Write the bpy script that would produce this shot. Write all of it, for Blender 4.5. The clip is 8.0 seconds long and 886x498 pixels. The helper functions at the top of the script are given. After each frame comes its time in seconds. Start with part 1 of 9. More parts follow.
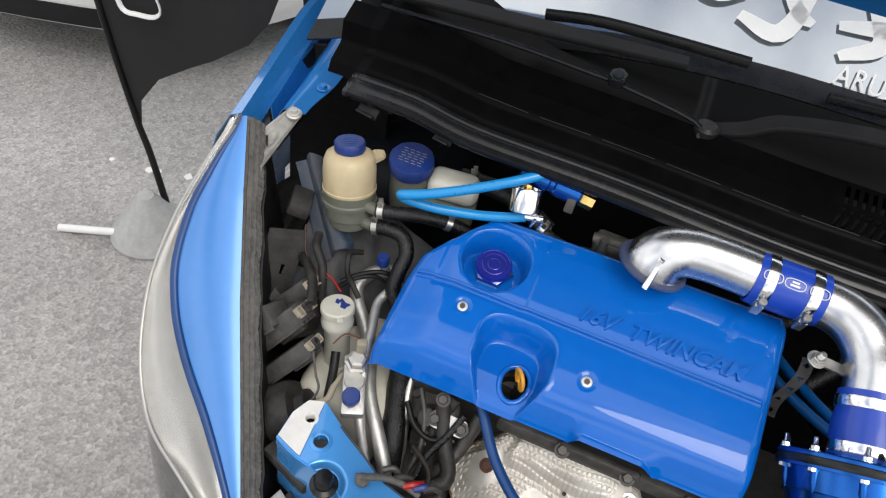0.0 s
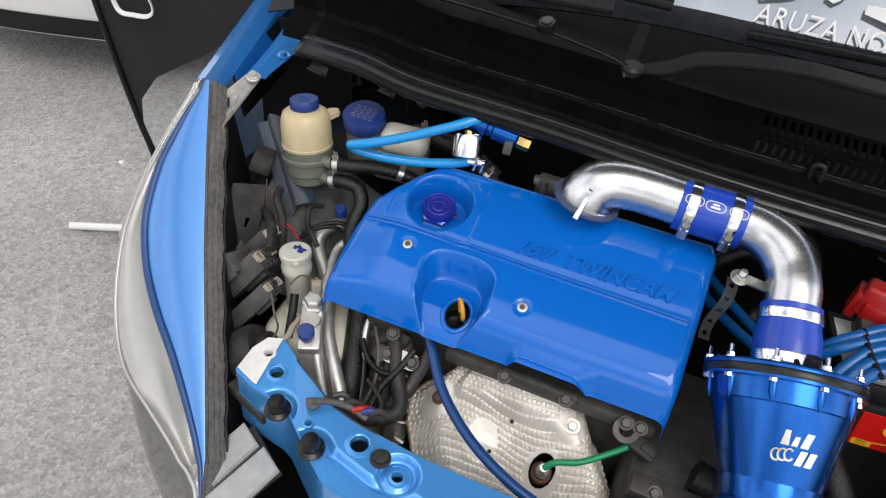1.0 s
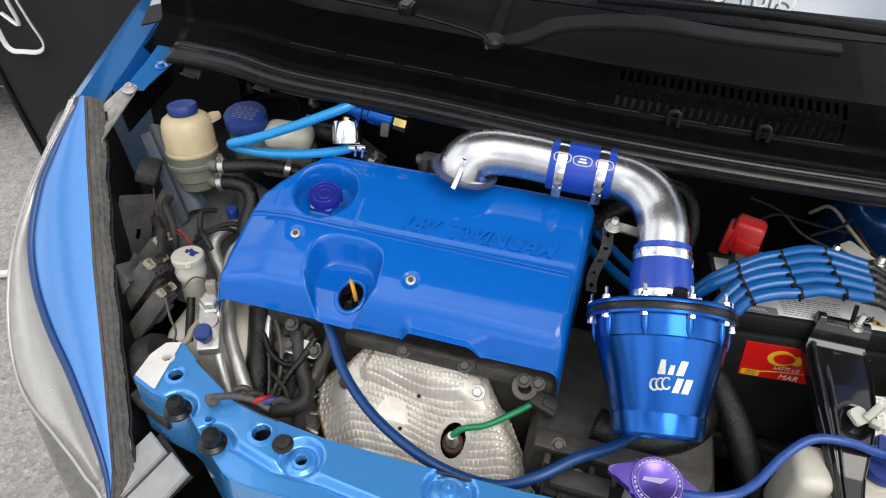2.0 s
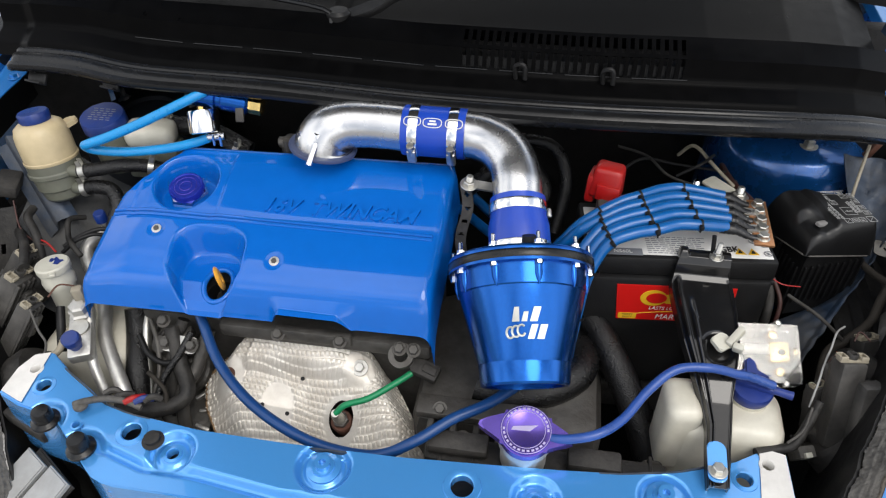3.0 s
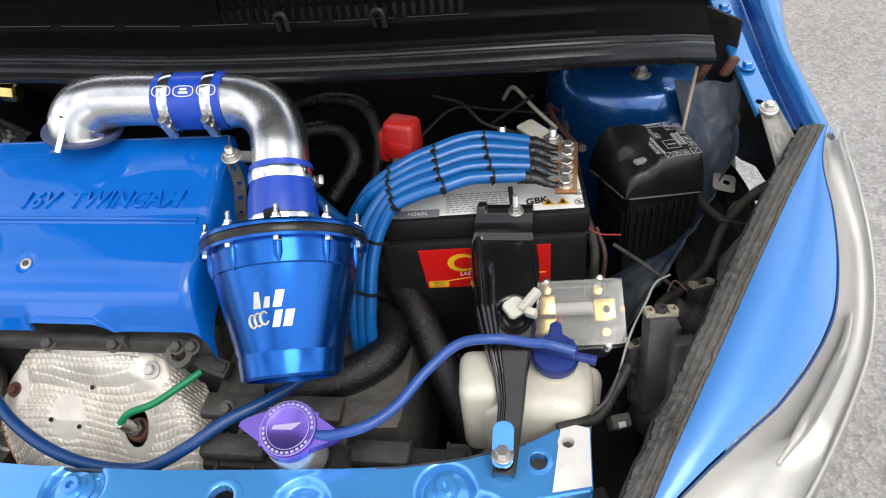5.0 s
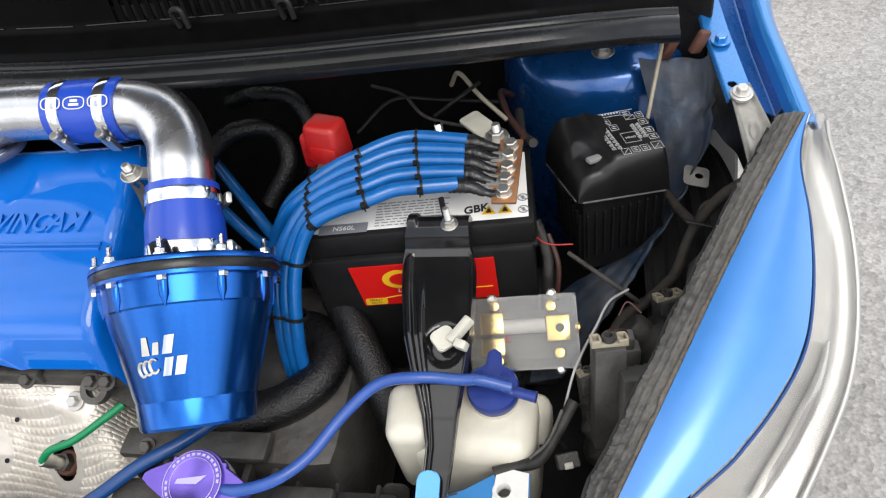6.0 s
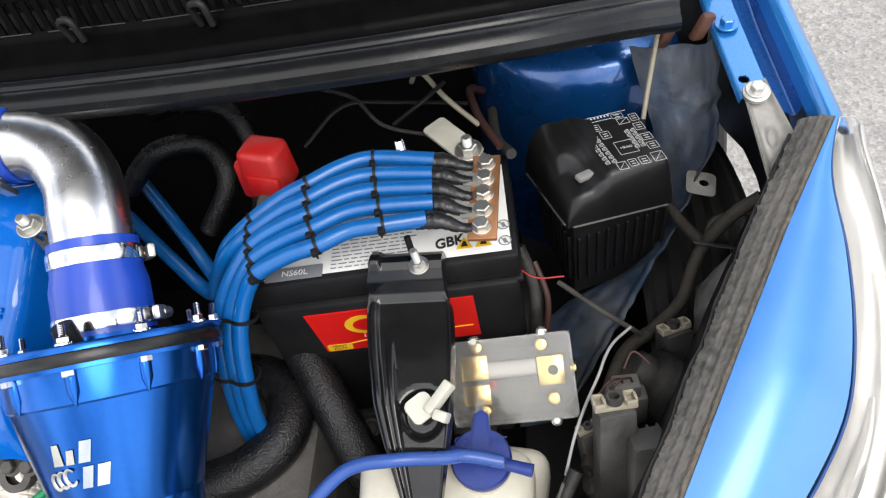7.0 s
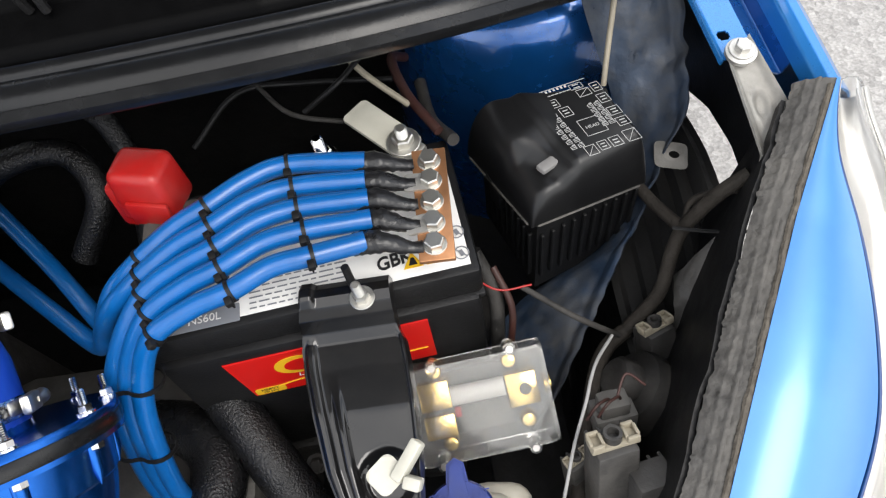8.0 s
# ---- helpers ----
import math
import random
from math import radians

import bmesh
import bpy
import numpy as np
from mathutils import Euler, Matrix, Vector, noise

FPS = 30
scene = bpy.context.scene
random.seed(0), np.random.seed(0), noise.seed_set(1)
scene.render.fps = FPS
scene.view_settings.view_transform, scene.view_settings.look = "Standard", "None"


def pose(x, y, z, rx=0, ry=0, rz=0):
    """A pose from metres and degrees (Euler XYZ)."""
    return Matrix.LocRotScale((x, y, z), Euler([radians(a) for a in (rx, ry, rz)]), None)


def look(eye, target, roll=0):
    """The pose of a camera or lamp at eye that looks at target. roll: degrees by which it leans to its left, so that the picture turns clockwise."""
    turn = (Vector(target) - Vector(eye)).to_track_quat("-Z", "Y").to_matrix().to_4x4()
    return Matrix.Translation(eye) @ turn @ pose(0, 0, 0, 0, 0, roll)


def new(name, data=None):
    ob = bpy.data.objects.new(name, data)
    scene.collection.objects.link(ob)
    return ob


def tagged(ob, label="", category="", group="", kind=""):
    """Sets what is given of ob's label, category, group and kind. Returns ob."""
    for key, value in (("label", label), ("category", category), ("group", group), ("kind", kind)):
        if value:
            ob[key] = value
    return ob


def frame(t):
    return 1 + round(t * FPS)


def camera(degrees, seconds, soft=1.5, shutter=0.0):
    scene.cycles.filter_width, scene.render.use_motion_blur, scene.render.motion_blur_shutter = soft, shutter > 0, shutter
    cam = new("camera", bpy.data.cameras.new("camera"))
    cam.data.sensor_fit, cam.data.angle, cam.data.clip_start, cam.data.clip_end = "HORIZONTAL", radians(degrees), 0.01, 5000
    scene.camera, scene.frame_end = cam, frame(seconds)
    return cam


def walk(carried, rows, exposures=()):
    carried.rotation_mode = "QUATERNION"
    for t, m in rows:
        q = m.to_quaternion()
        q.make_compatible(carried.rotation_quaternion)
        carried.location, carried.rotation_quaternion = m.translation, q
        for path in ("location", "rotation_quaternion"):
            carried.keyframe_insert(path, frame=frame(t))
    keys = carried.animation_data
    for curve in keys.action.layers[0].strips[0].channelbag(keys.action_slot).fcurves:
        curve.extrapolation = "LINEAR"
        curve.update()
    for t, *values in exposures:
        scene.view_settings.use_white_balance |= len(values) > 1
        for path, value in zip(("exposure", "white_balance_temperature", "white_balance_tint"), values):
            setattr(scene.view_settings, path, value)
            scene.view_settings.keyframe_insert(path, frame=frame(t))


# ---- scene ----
cam = camera(64.0, 8.0, 1.2)
PATH = [
    (0, (-0.216, -0.378, 1.575), (-0.56, 0.992, 0.158), 11.1),
    (0.5, (-0.136, -0.412, 1.563), (-0.555, 0.94, 0.15), 8.3),
    (1, (-0.072, -0.438, 1.556), (-0.51, 0.932, 0.167), 6.7),
    (1.5, (-0.025, -0.454, 1.548), (-0.419, 0.959, 0.189), 5.4),
    (3, (0.169, -0.447, 1.501), (-0.095, 1.019, 0.166), -1.2),
    (3.5, (0.234, -0.428, 1.487), (-0.021, 1.027, 0.138), -2.4),
    (4, (0.297, -0.404, 1.468), (0.054, 1.042, 0.108), -3.6),
    (4.5, (0.351, -0.381, 1.444), (0.105, 1.054, 0.074), -5.2),
    (6, (0.509, -0.217, 1.399), (0.124, 1.065, -0.087), -13.4),
    (6.5, (0.51, -0.155, 1.386), (0.126, 1.07, -0.148), -15.2),
    (7, (0.494, -0.084, 1.372), (0.182, 1.076, -0.227), -15.5),
    (7.5, (0.464, -0.019, 1.349), (0.312, 1.04, -0.341), -12.5),
    (8, (0.455, 0.032, 1.326), (0.399, 1.003, -0.422), -11.4),
]
walk(cam, [(t, look(eye, target, roll)) for t, eye, target, roll in PATH],
     [(0.0, 0.40), (1.5, 0.42), (3.0, 0.52), (4.5, 0.64), (6.5, 0.88), (8.0, 1.02)])

# ---- world and light: bright overcast ----
world = bpy.data.worlds.new("overcast_sky")
scene.world = world
world.use_nodes = True
wn, wl = world.node_tree.nodes, world.node_tree.links
bg = wn["Background"]
sky = wn.new("ShaderNodeTexSky")
sky.sky_type = "NISHITA"
sky.sun_disc = False
sky.sun_elevation = radians(62)
sky.sun_rotation = radians(141)
sky.air_density, sky.dust_density = 1.0, 4.0
haze = wn.new("ShaderNodeMix")
haze.data_type = "RGBA"
haze.inputs[0].default_value = 0.80
cloud = wn.new("ShaderNodeTexNoise")
cloud.inputs["Scale"].default_value = 2.1
cloud.inputs["Detail"].default_value = 5
cramp = wn.new("ShaderNodeValToRGB")
cramp.color_ramp.elements[0].position, cramp.color_ramp.elements[0].color = 0.40, (4.2, 4.7, 5.6, 1)
cramp.color_ramp.elements[1].position, cramp.color_ramp.elements[1].color = 0.60, (14.5, 14.3, 14.0, 1)
wl.new(cloud.outputs["Fac"], cramp.inputs["Fac"])
wl.new(sky.outputs["Color"], haze.inputs[6])
wl.new(cramp.outputs["Color"], haze.inputs[7])
wl.new(haze.outputs[2], bg.inputs["Color"])
bg.inputs["Strength"].default_value = 0.115
sun_data = bpy.data.lights.new("sun", "SUN")
sun_data.energy, sun_data.angle, sun_data.color = 1.1, radians(32), (1.0, 0.97, 0.92)
sun = new("sun", sun_data)
sun.matrix_world = look((2.4, -3.0, 6.0), (0, 0, 0))


# ---- materials ----
def mat(name, rgb, rough=0.5, metal=0.0, coat=0.0, vary=0.15, grain=60.0, stain=7.0, bump=0.1, bump_size=200.0,
        dirt=0.0, dirt_rgb=(0.16, 0.14, 0.12), trans=0.0, ior=1.45, spec=0.5, coat_rough=0.06, alpha=1.0, brush=None):
    m = bpy.data.materials.new(name)
    m.use_nodes = True
    if metal < 0.6 and trans < 0.5:
        rgb, dirt_rgb = tuple(0.82 * c for c in rgb), tuple(0.82 * c for c in dirt_rgb)
    n, l = m.node_tree.nodes, m.node_tree.links
    p = n["Principled BSDF"]
    p.inputs["Metallic"].default_value = metal
    p.inputs["Roughness"].default_value = rough
    p.inputs["Coat Weight"].default_value = coat
    p.inputs["Coat Roughness"].default_value = coat_rough
    p.inputs["Specular IOR Level"].default_value = spec
    p.inputs["Transmission Weight"].default_value = trans
    p.inputs["IOR"].default_value = ior
    p.inputs["Alpha"].default_value = alpha
    tc = n.new("ShaderNodeTexCoord")
    src = tc.outputs["Object"]
    if brush:
        mp = n.new("ShaderNodeMapping")
        mp.inputs["Scale"].default_value = brush
        l.new(src, mp.inputs["Vector"])
        src = mp.outputs["Vector"]
    fine = n.new("ShaderNodeTexNoise")
    fine.inputs["Scale"].default_value, fine.inputs["Detail"].default_value = grain, 6
    big = n.new("ShaderNodeTexNoise")
    big.inputs["Scale"].default_value, big.inputs["Detail"].default_value = stain, 4
    l.new(src, fine.inputs["Vector"])
    l.new(tc.outputs["Object"], big.inputs["Vector"])
    add = n.new("ShaderNodeMath")
    add.operation = "ADD"
    l.new(fine.outputs["Fac"], add.inputs[0])
    l.new(big.outputs["Fac"], add.inputs[1])
    mr = n.new("ShaderNodeMapRange")
    mr.inputs["From Min"].default_value, mr.inputs["From Max"].default_value = 0.6, 1.4
    mr.inputs["To Min"].default_value, mr.inputs["To Max"].default_value = 1 - vary, 1 + vary
    l.new(add.outputs[0], mr.inputs["Value"])
    mul = n.new("ShaderNodeMix")
    mul.data_type, mul.blend_type = "RGBA", "MULTIPLY"
    mul.inputs[0].default_value = 1.0
    mul.inputs[6].default_value = (*rgb, 1)
    l.new(mr.outputs[0], mul.inputs[7])
    col = mul.outputs[2]
    rr = n.new("ShaderNodeMapRange")
    rr.inputs["From Min"].default_value, rr.inputs["From Max"].default_value = 0.6, 1.4
    rr.inputs["To Min"].default_value, rr.inputs["To Max"].default_value = max(0.02, rough * (1 - vary)), min(1, rough * (1 + vary))
    l.new(add.outputs[0], rr.inputs["Value"])
    rsock = rr.outputs[0]
    if dirt > 0:
        dn = n.new("ShaderNodeTexNoise")
        dn.inputs["Scale"].default_value, dn.inputs["Detail"].default_value, dn.inputs["Roughness"].default_value = 18, 8, 0.7
        l.new(tc.outputs["Object"], dn.inputs["Vector"])
        dr = n.new("ShaderNodeMapRange")
        dr.inputs["From Min"].default_value, dr.inputs["From Max"].default_value = 0.42, 0.72
        dr.inputs["To Min"].default_value, dr.inputs["To Max"].default_value = 0, dirt
        l.new(dn.outputs["Fac"], dr.inputs["Value"])
        dm = n.new("ShaderNodeMix")
        dm.data_type = "RGBA"
        dm.inputs[7].default_value = (*dirt_rgb, 1)
        l.new(dr.outputs[0], dm.inputs[0])
        l.new(col, dm.inputs[6])
        col = dm.outputs[2]
        ra = n.new("ShaderNodeMix")
        ra.data_type = "FLOAT"
        ra.inputs[3].default_value = 0.85
        l.new(dr.outputs[0], ra.inputs[0])
        l.new(rsock, ra.inputs[2])
        rsock = ra.outputs[0]
    l.new(col, p.inputs["Base Color"])
    l.new(rsock, p.inputs["Roughness"])
    if bump > 0:
        bn = n.new("ShaderNodeTexNoise")
        bn.inputs["Scale"].default_value, bn.inputs["Detail"].default_value = bump_size, 4
        l.new(src, bn.inputs["Vector"])
        b = n.new("ShaderNodeBump")
        b.inputs["Strength"].default_value, b.inputs["Distance"].default_value = bump, 0.002
        l.new(bn.outputs["Fac"], b.inputs["Height"])
        l.new(b.outputs[0], p.inputs["Normal"])
    return m


M = {}
M["cover"] = mat("gloss_blue_cover_paint", (0.001, 0.128, 0.55), 0.45, coat=1.0, spec=0.05, coat_rough=0.025, vary=0.06, bump=0.03, bump_size=90)
M["paint"] = mat("metallic_blue_car_paint", (0.022, 0.215, 0.60), 0.28, metal=0.40, coat=1.0, vary=0.06, grain=900, bump=0.0)
M["film"] = mat("glossy_blue_lamp_film", (0.055, 0.235, 0.62), 0.34, metal=0.35, coat=0.9, coat_rough=0.16, vary=0.06, bump=0.0)
# bay: the body blue taken darker, with the bay's shade in its colour
M["bay"] = mat("shaded_blue_bay_paint", (0.008, 0.105, 0.38), 0.24, metal=0.55, coat=1.0, vary=0.2, dirt=0.22, dirt_rgb=(0.04, 0.045, 0.055))
# grimy bay paint near-black, standing for the shade on the left tower
M["bay_shaded"] = mat("shaded_grimy_bay_paint", (0.010, 0.013, 0.020), 0.6, vary=0.3, dirt=0.5, dirt_rgb=(0.03, 0.03, 0.03))
M["paint_dull"] = mat("dusty_blue_bay_paint", (0.026, 0.045, 0.080), 0.45, metal=0.15, vary=0.6, dirt=0.85, dirt_rgb=(0.095, 0.092, 0.086), bump=0.5, bump_size=90)
M["panel"] = mat("light_metallic_blue_panel_paint", (0.085, 0.375, 0.86), 0.22, metal=0.42, coat=1.0, coat_rough=0.03, vary=0.05, grain=900, dirt=0.05, dirt_rgb=(0.24, 0.29, 0.35), bump=0.03)
M["primer"] = mat("bare_white_primer", (0.82, 0.80, 0.76), 0.4, vary=0.08, dirt=0.25)
M["anod"] = mat("anodised_blue_aluminium", (0.005, 0.088, 0.37), 0.22, metal=0.90, coat=0.25, coat_rough=0.15, vary=0.10, grain=300, bump=0.0)
M["alu"] = mat("polished_aluminium", (0.60, 0.60, 0.605), 0.27, metal=1.0, vary=0.14, grain=40, stain=16, bump=0.05, bump_size=120)
M["chrome"] = mat("chrome_steel", (0.80, 0.80, 0.80), 0.12, metal=1.0, vary=0.10, bump=0.02)
M["steel"] = mat("zinc_plated_steel", (0.55, 0.54, 0.50), 0.35, metal=0.95, vary=0.25, dirt=0.25)
M["dullalu"] = mat("dull_cast_aluminium", (0.58, 0.57, 0.54), 0.42, metal=0.8, vary=0.25, dirt=0.35, dirt_rgb=(0.22, 0.20, 0.17), bump=0.25)
M["silicone"] = mat("blue_silicone_rubber", (0.010, 0.060, 0.46), 0.34, coat=0.2, vary=0.08, bump=0.05)
M["cable"] = mat("blue_cable_sheath", (0.0010, 0.108, 0.37), 0.30, vary=0.18, grain=90, dirt=0.08, dirt_rgb=(0.06, 0.09, 0.14), bump=0.05, coat=0.3)
M["hose_blue"] = mat("faded_blue_hose", (0.030, 0.085, 0.33), 0.30, vary=0.18, bump=0.08)
M["hose_navy"] = mat("dark_blue_hose", (0.008, 0.052, 0.19), 0.32, vary=0.14, bump=0.06)
M["hose_sky"] = mat("light_blue_hose", (0.008, 0.28, 0.66), 0.28, vary=0.08, coat=0.3)
M["black"] = mat("black_plastic", (0.008, 0.008, 0.0085), 0.44, spec=0.30, vary=0.25, dirt=0.12, dirt_rgb=(0.05, 0.048, 0.045), bump=0.15, bump_size=500)
M["black_gloss"] = mat("gloss_black_paint", (0.005, 0.005, 0.0055), 0.30, coat=0.9, coat_rough=0.05, spec=0.15, vary=0.2, dirt=0.06)
M["black_dusty"] = mat("dusty_black_plastic", (0.022, 0.021, 0.020), 0.55, spec=0.3, vary=0.45, dirt=0.65, dirt_rgb=(0.105, 0.098, 0.089), bump=0.4)
M["cowl"] = mat("matt_black_cowl_plastic", (0.0020, 0.0020, 0.0022), 0.34, ior=1.12, spec=0.5, vary=0.3, dirt=0.03, dirt_rgb=(0.03, 0.03, 0.03), bump=0.08, bump_size=700)
M["rubber"] = mat("black_rubber_seal", (0.0075, 0.0078, 0.0085), 0.25, spec=0.40, vary=0.25, dirt=0.05, dirt_rgb=(0.05, 0.05, 0.05), bump=0.06)
M["seal_dusty"] = mat("weathered_grey_foam_seal", (0.092, 0.088, 0.082), 0.75, spec=0.3, vary=0.7, grain=140, dirt=0.7, dirt_rgb=(0.16, 0.15, 0.135), bump=0.55, bump_size=260)
M["hose_black"] = mat("black_rubber_hose", (0.005, 0.005, 0.0055), 0.27, spec=0.5, vary=0.4, dirt=0.10, dirt_rgb=(0.05, 0.047, 0.044), bump=0.7, bump_size=520)
M["grime"] = mat("grimy_engine_metal", (0.105, 0.100, 0.092), 0.5, metal=0.5, vary=0.45, dirt=0.6, dirt_rgb=(0.06, 0.05, 0.042), bump=0.5, bump_size=120)
# for panels deep in the bay: grime, and near-black in place of shade
M["dark"] = mat("shaded_engine_bay_metal", (0.012, 0.0115, 0.011), 0.7, metal=0.2, vary=0.4, dirt=0.5, dirt_rgb=(0.02, 0.019, 0.017), bump=0.4)
M["cream"] = mat("yellowed_cream_plastic", (0.60, 0.49, 0.30), 0.36, vary=0.14, dirt=0.35, dirt_rgb=(0.38, 0.29, 0.16), bump=0.06)
M["white"] = mat("milky_white_plastic", (0.60, 0.585, 0.50), 0.42, vary=0.12, dirt=0.35, dirt_rgb=(0.36, 0.33, 0.26), bump=0.06)
M["grey_fluid"] = mat("translucent_grey_plastic", (0.155, 0.16, 0.125), 0.33, vary=0.18, dirt=0.3, dirt_rgb=(0.09, 0.085, 0.07), bump=0.06)
M["navy_cap"] = mat("navy_plastic_cap", (0.007, 0.034, 0.20), 0.36, vary=0.15, dirt=0.2, bump=0.08)
M["violet_cap"] = mat("violet_blue_plastic_cap", (0.014, 0.038, 0.23), 0.40, vary=0.15, dirt=0.15, dirt_rgb=(0.1, 0.1, 0.14), bump=0.06)
M["purple"] = mat("purple_anodised_metal", (0.16, 0.105, 0.46), 0.25, metal=0.8, vary=0.12, bump=0.02)
M["indigo"] = mat("indigo_anodised_metal", (0.030, 0.050, 0.46), 0.24, metal=0.65, vary=0.12, bump=0.0, coat=0.3)
M["yellow"] = mat("amber_plastic", (0.78, 0.36, 0.03), 0.4, vary=0.1)
M["red"] = mat("red_plastic", (0.40, 0.007, 0.006), 0.32, vary=0.18, dirt=0.15)
M["red_label"] = mat("red_battery_label", (0.66, 0.010, 0.008), 0.35, vary=0.04, bump=0)
M["gold_print"] = mat("yellow_print", (0.85, 0.50, 0.02), 0.4, vary=0.04, bump=0)
M["white_print"] = mat("white_print", (0.84, 0.83, 0.80), 0.45, vary=0.05, dirt=0.10, bump=0)
M["grey_print"] = mat("grey_print", (0.22, 0.23, 0.25), 0.5, vary=0.1, bump=0)
M["black_ink"] = mat("black_ink", (0.015, 0.015, 0.016), 0.5, vary=0.1, bump=0)
M["copper"] = mat("copper_bar", (0.55, 0.27, 0.13), 0.35, metal=0.8, vary=0.22, dirt=0.3, dirt_rgb=(0.22, 0.12, 0.07))
M["brass"] = mat("gold_plated_brass", (0.80, 0.56, 0.20), 0.25, metal=1.0, vary=0.12)
M["clear"] = mat("clear_smoked_plastic", (0.97, 0.965, 0.94), 0.08, trans=0.95, vary=0.05, bump=0.02)
M["green"] = mat("green_wire_sheath", (0.01, 0.26, 0.10), 0.4, vary=0.1)
M["beige"] = mat("beige_connector_plastic", (0.36, 0.32, 0.24), 0.5, vary=0.15, dirt=0.3)
M["rust"] = mat("surface_rust", (0.11, 0.045, 0.028), 0.85, vary=0.5, bump=0.5)
M["lens_grey"] = mat("silvery_lamp_reflector", (0.40, 0.39, 0.37), 0.34, metal=0.65, coat=0.4, coat_rough=0.15, vary=0.10, stain=4, bump=0.02)
M["shrink"] = mat("creased_black_heat_shrink", (0.012, 0.012, 0.013), 0.30, spec=0.5, vary=0.3, dirt=0.1, dirt_rgb=(0.06, 0.06, 0.06), bump=0.3, bump_size=320)
M["label_print"] = mat("thin_grey_white_print", (0.50, 0.50, 0.49), 0.5, vary=0.15, bump=0)
M["worn_grey"] = mat("worn_grey_plastic", (0.22, 0.215, 0.21), 0.45, vary=0.3, dirt=0.3)
M["haze"] = mat("cloudy_clear_plastic", (0.90, 0.89, 0.86), 0.20, trans=0.93, vary=0.08, bump=0.03)
M["apron_dust"] = mat("dust_covered_bay_paint", (0.060, 0.064, 0.070), 0.6, metal=0.1, vary=0.5, dirt=0.8, dirt_rgb=(0.13, 0.125, 0.115), bump=0.5, bump_size=90)
M["plug_black"] = mat("dusty_black_connector_plastic", (0.045, 0.043, 0.041), 0.45, spec=0.5, vary=0.4, dirt=0.6, dirt_rgb=(0.16, 0.15, 0.135), bump=0.3)
M["stay_zinc"] = mat("dusty_pale_zinc_plate", (0.32, 0.31, 0.285), 0.5, metal=0.35, vary=0.35, dirt=0.6, dirt_rgb=(0.18, 0.165, 0.14), bump=0.4, bump_size=160)
M["lip_blue"] = mat("grey_blue_rubber_lip", (0.055, 0.075, 0.16), 0.4, vary=0.2, dirt=0.3, dirt_rgb=(0.12, 0.12, 0.13))
M["plug_grey"] = mat("dusty_grey_plug_plastic", (0.15, 0.145, 0.135), 0.6, vary=0.3, dirt=0.4, dirt_rgb=(0.08, 0.075, 0.07), bump=0.2)
M["heat_brown"] = mat("heat_browned_metal", (0.30, 0.20, 0.11), 0.5, metal=0.5, vary=0.4, dirt=0.5, dirt_rgb=(0.10, 0.06, 0.035))
M["satin_black"] = mat("satin_black_moulding", (0.0075, 0.0075, 0.008), 0.33, spec=0.45, vary=0.2, dirt=0.08, dirt_rgb=(0.05, 0.05, 0.05), bump=0.04)
M["tyre"] = mat("tyre_rubber", (0.018, 0.018, 0.018), 0.8, vary=0.2, bump=0.3)
M["fabric"] = mat("black_flag_cloth", (0.012, 0.011, 0.012), 0.85, vary=0.2, grain=900, bump=0.3, bump_size=900)
M["bright"] = mat("white_car_paint", (0.75, 0.74, 0.72), 0.25, coat=1.0, vary=0.05)
M["foil"] = mat("embossed_aluminium_foil", (0.88, 0.835, 0.76), 0.46, metal=0.38, vary=0.16, grain=30, stain=12, dirt=0.4, dirt_rgb=(0.30, 0.22, 0.14), bump=0.12, bump_size=60)

M["foam_ridge"] = mat("crumbling_foam_edge", (0.13, 0.115, 0.095), 0.95, spec=0.1, vary=0.5, grain=200, dirt=0.6, dirt_rgb=(0.05, 0.045, 0.04), bump=0.9, bump_size=300)
M["brown_wire"] = mat("dark_red_brown_sheath", (0.055, 0.018, 0.014), 0.5, vary=0.2, dirt=0.4, dirt_rgb=(0.06, 0.05, 0.042))
M["engraving"] = mat("pale_lilac_engraving", (0.50, 0.45, 0.68), 0.4, metal=0.3, vary=0.1, bump=0)
M["bumper_grey"] = mat("pale_grey_bumper_plastic", (0.40, 0.40, 0.39), 0.5, vary=0.15, dirt=0.4, dirt_rgb=(0.18, 0.17, 0.15), bump=0.1)
M["lens_clear"] = mat("hazy_polycarbonate", (0.97, 0.97, 0.96), 0.16, trans=1.0, vary=0.05, bump=0.0)
M["tank_white"] = mat("cloudy_white_tank_plastic", (0.72, 0.685, 0.575), 0.36, vary=0.10, dirt=0.3, dirt_rgb=(0.42, 0.37, 0.27), bump=0.05, coat=0.2)
M["tape"] = mat("dusty_brown_black_tape", (0.030, 0.026, 0.022), 0.75, spec=0.2, vary=0.4, dirt=0.6, dirt_rgb=(0.075, 0.066, 0.055), bump=0.6, bump_size=260)
M["stay_steel"] = mat("dirty_galvanised_steel", (0.13, 0.125, 0.115), 0.55, metal=0.4, vary=0.4, dirt=0.75, dirt_rgb=(0.06, 0.054, 0.046), bump=0.4, bump_size=140)

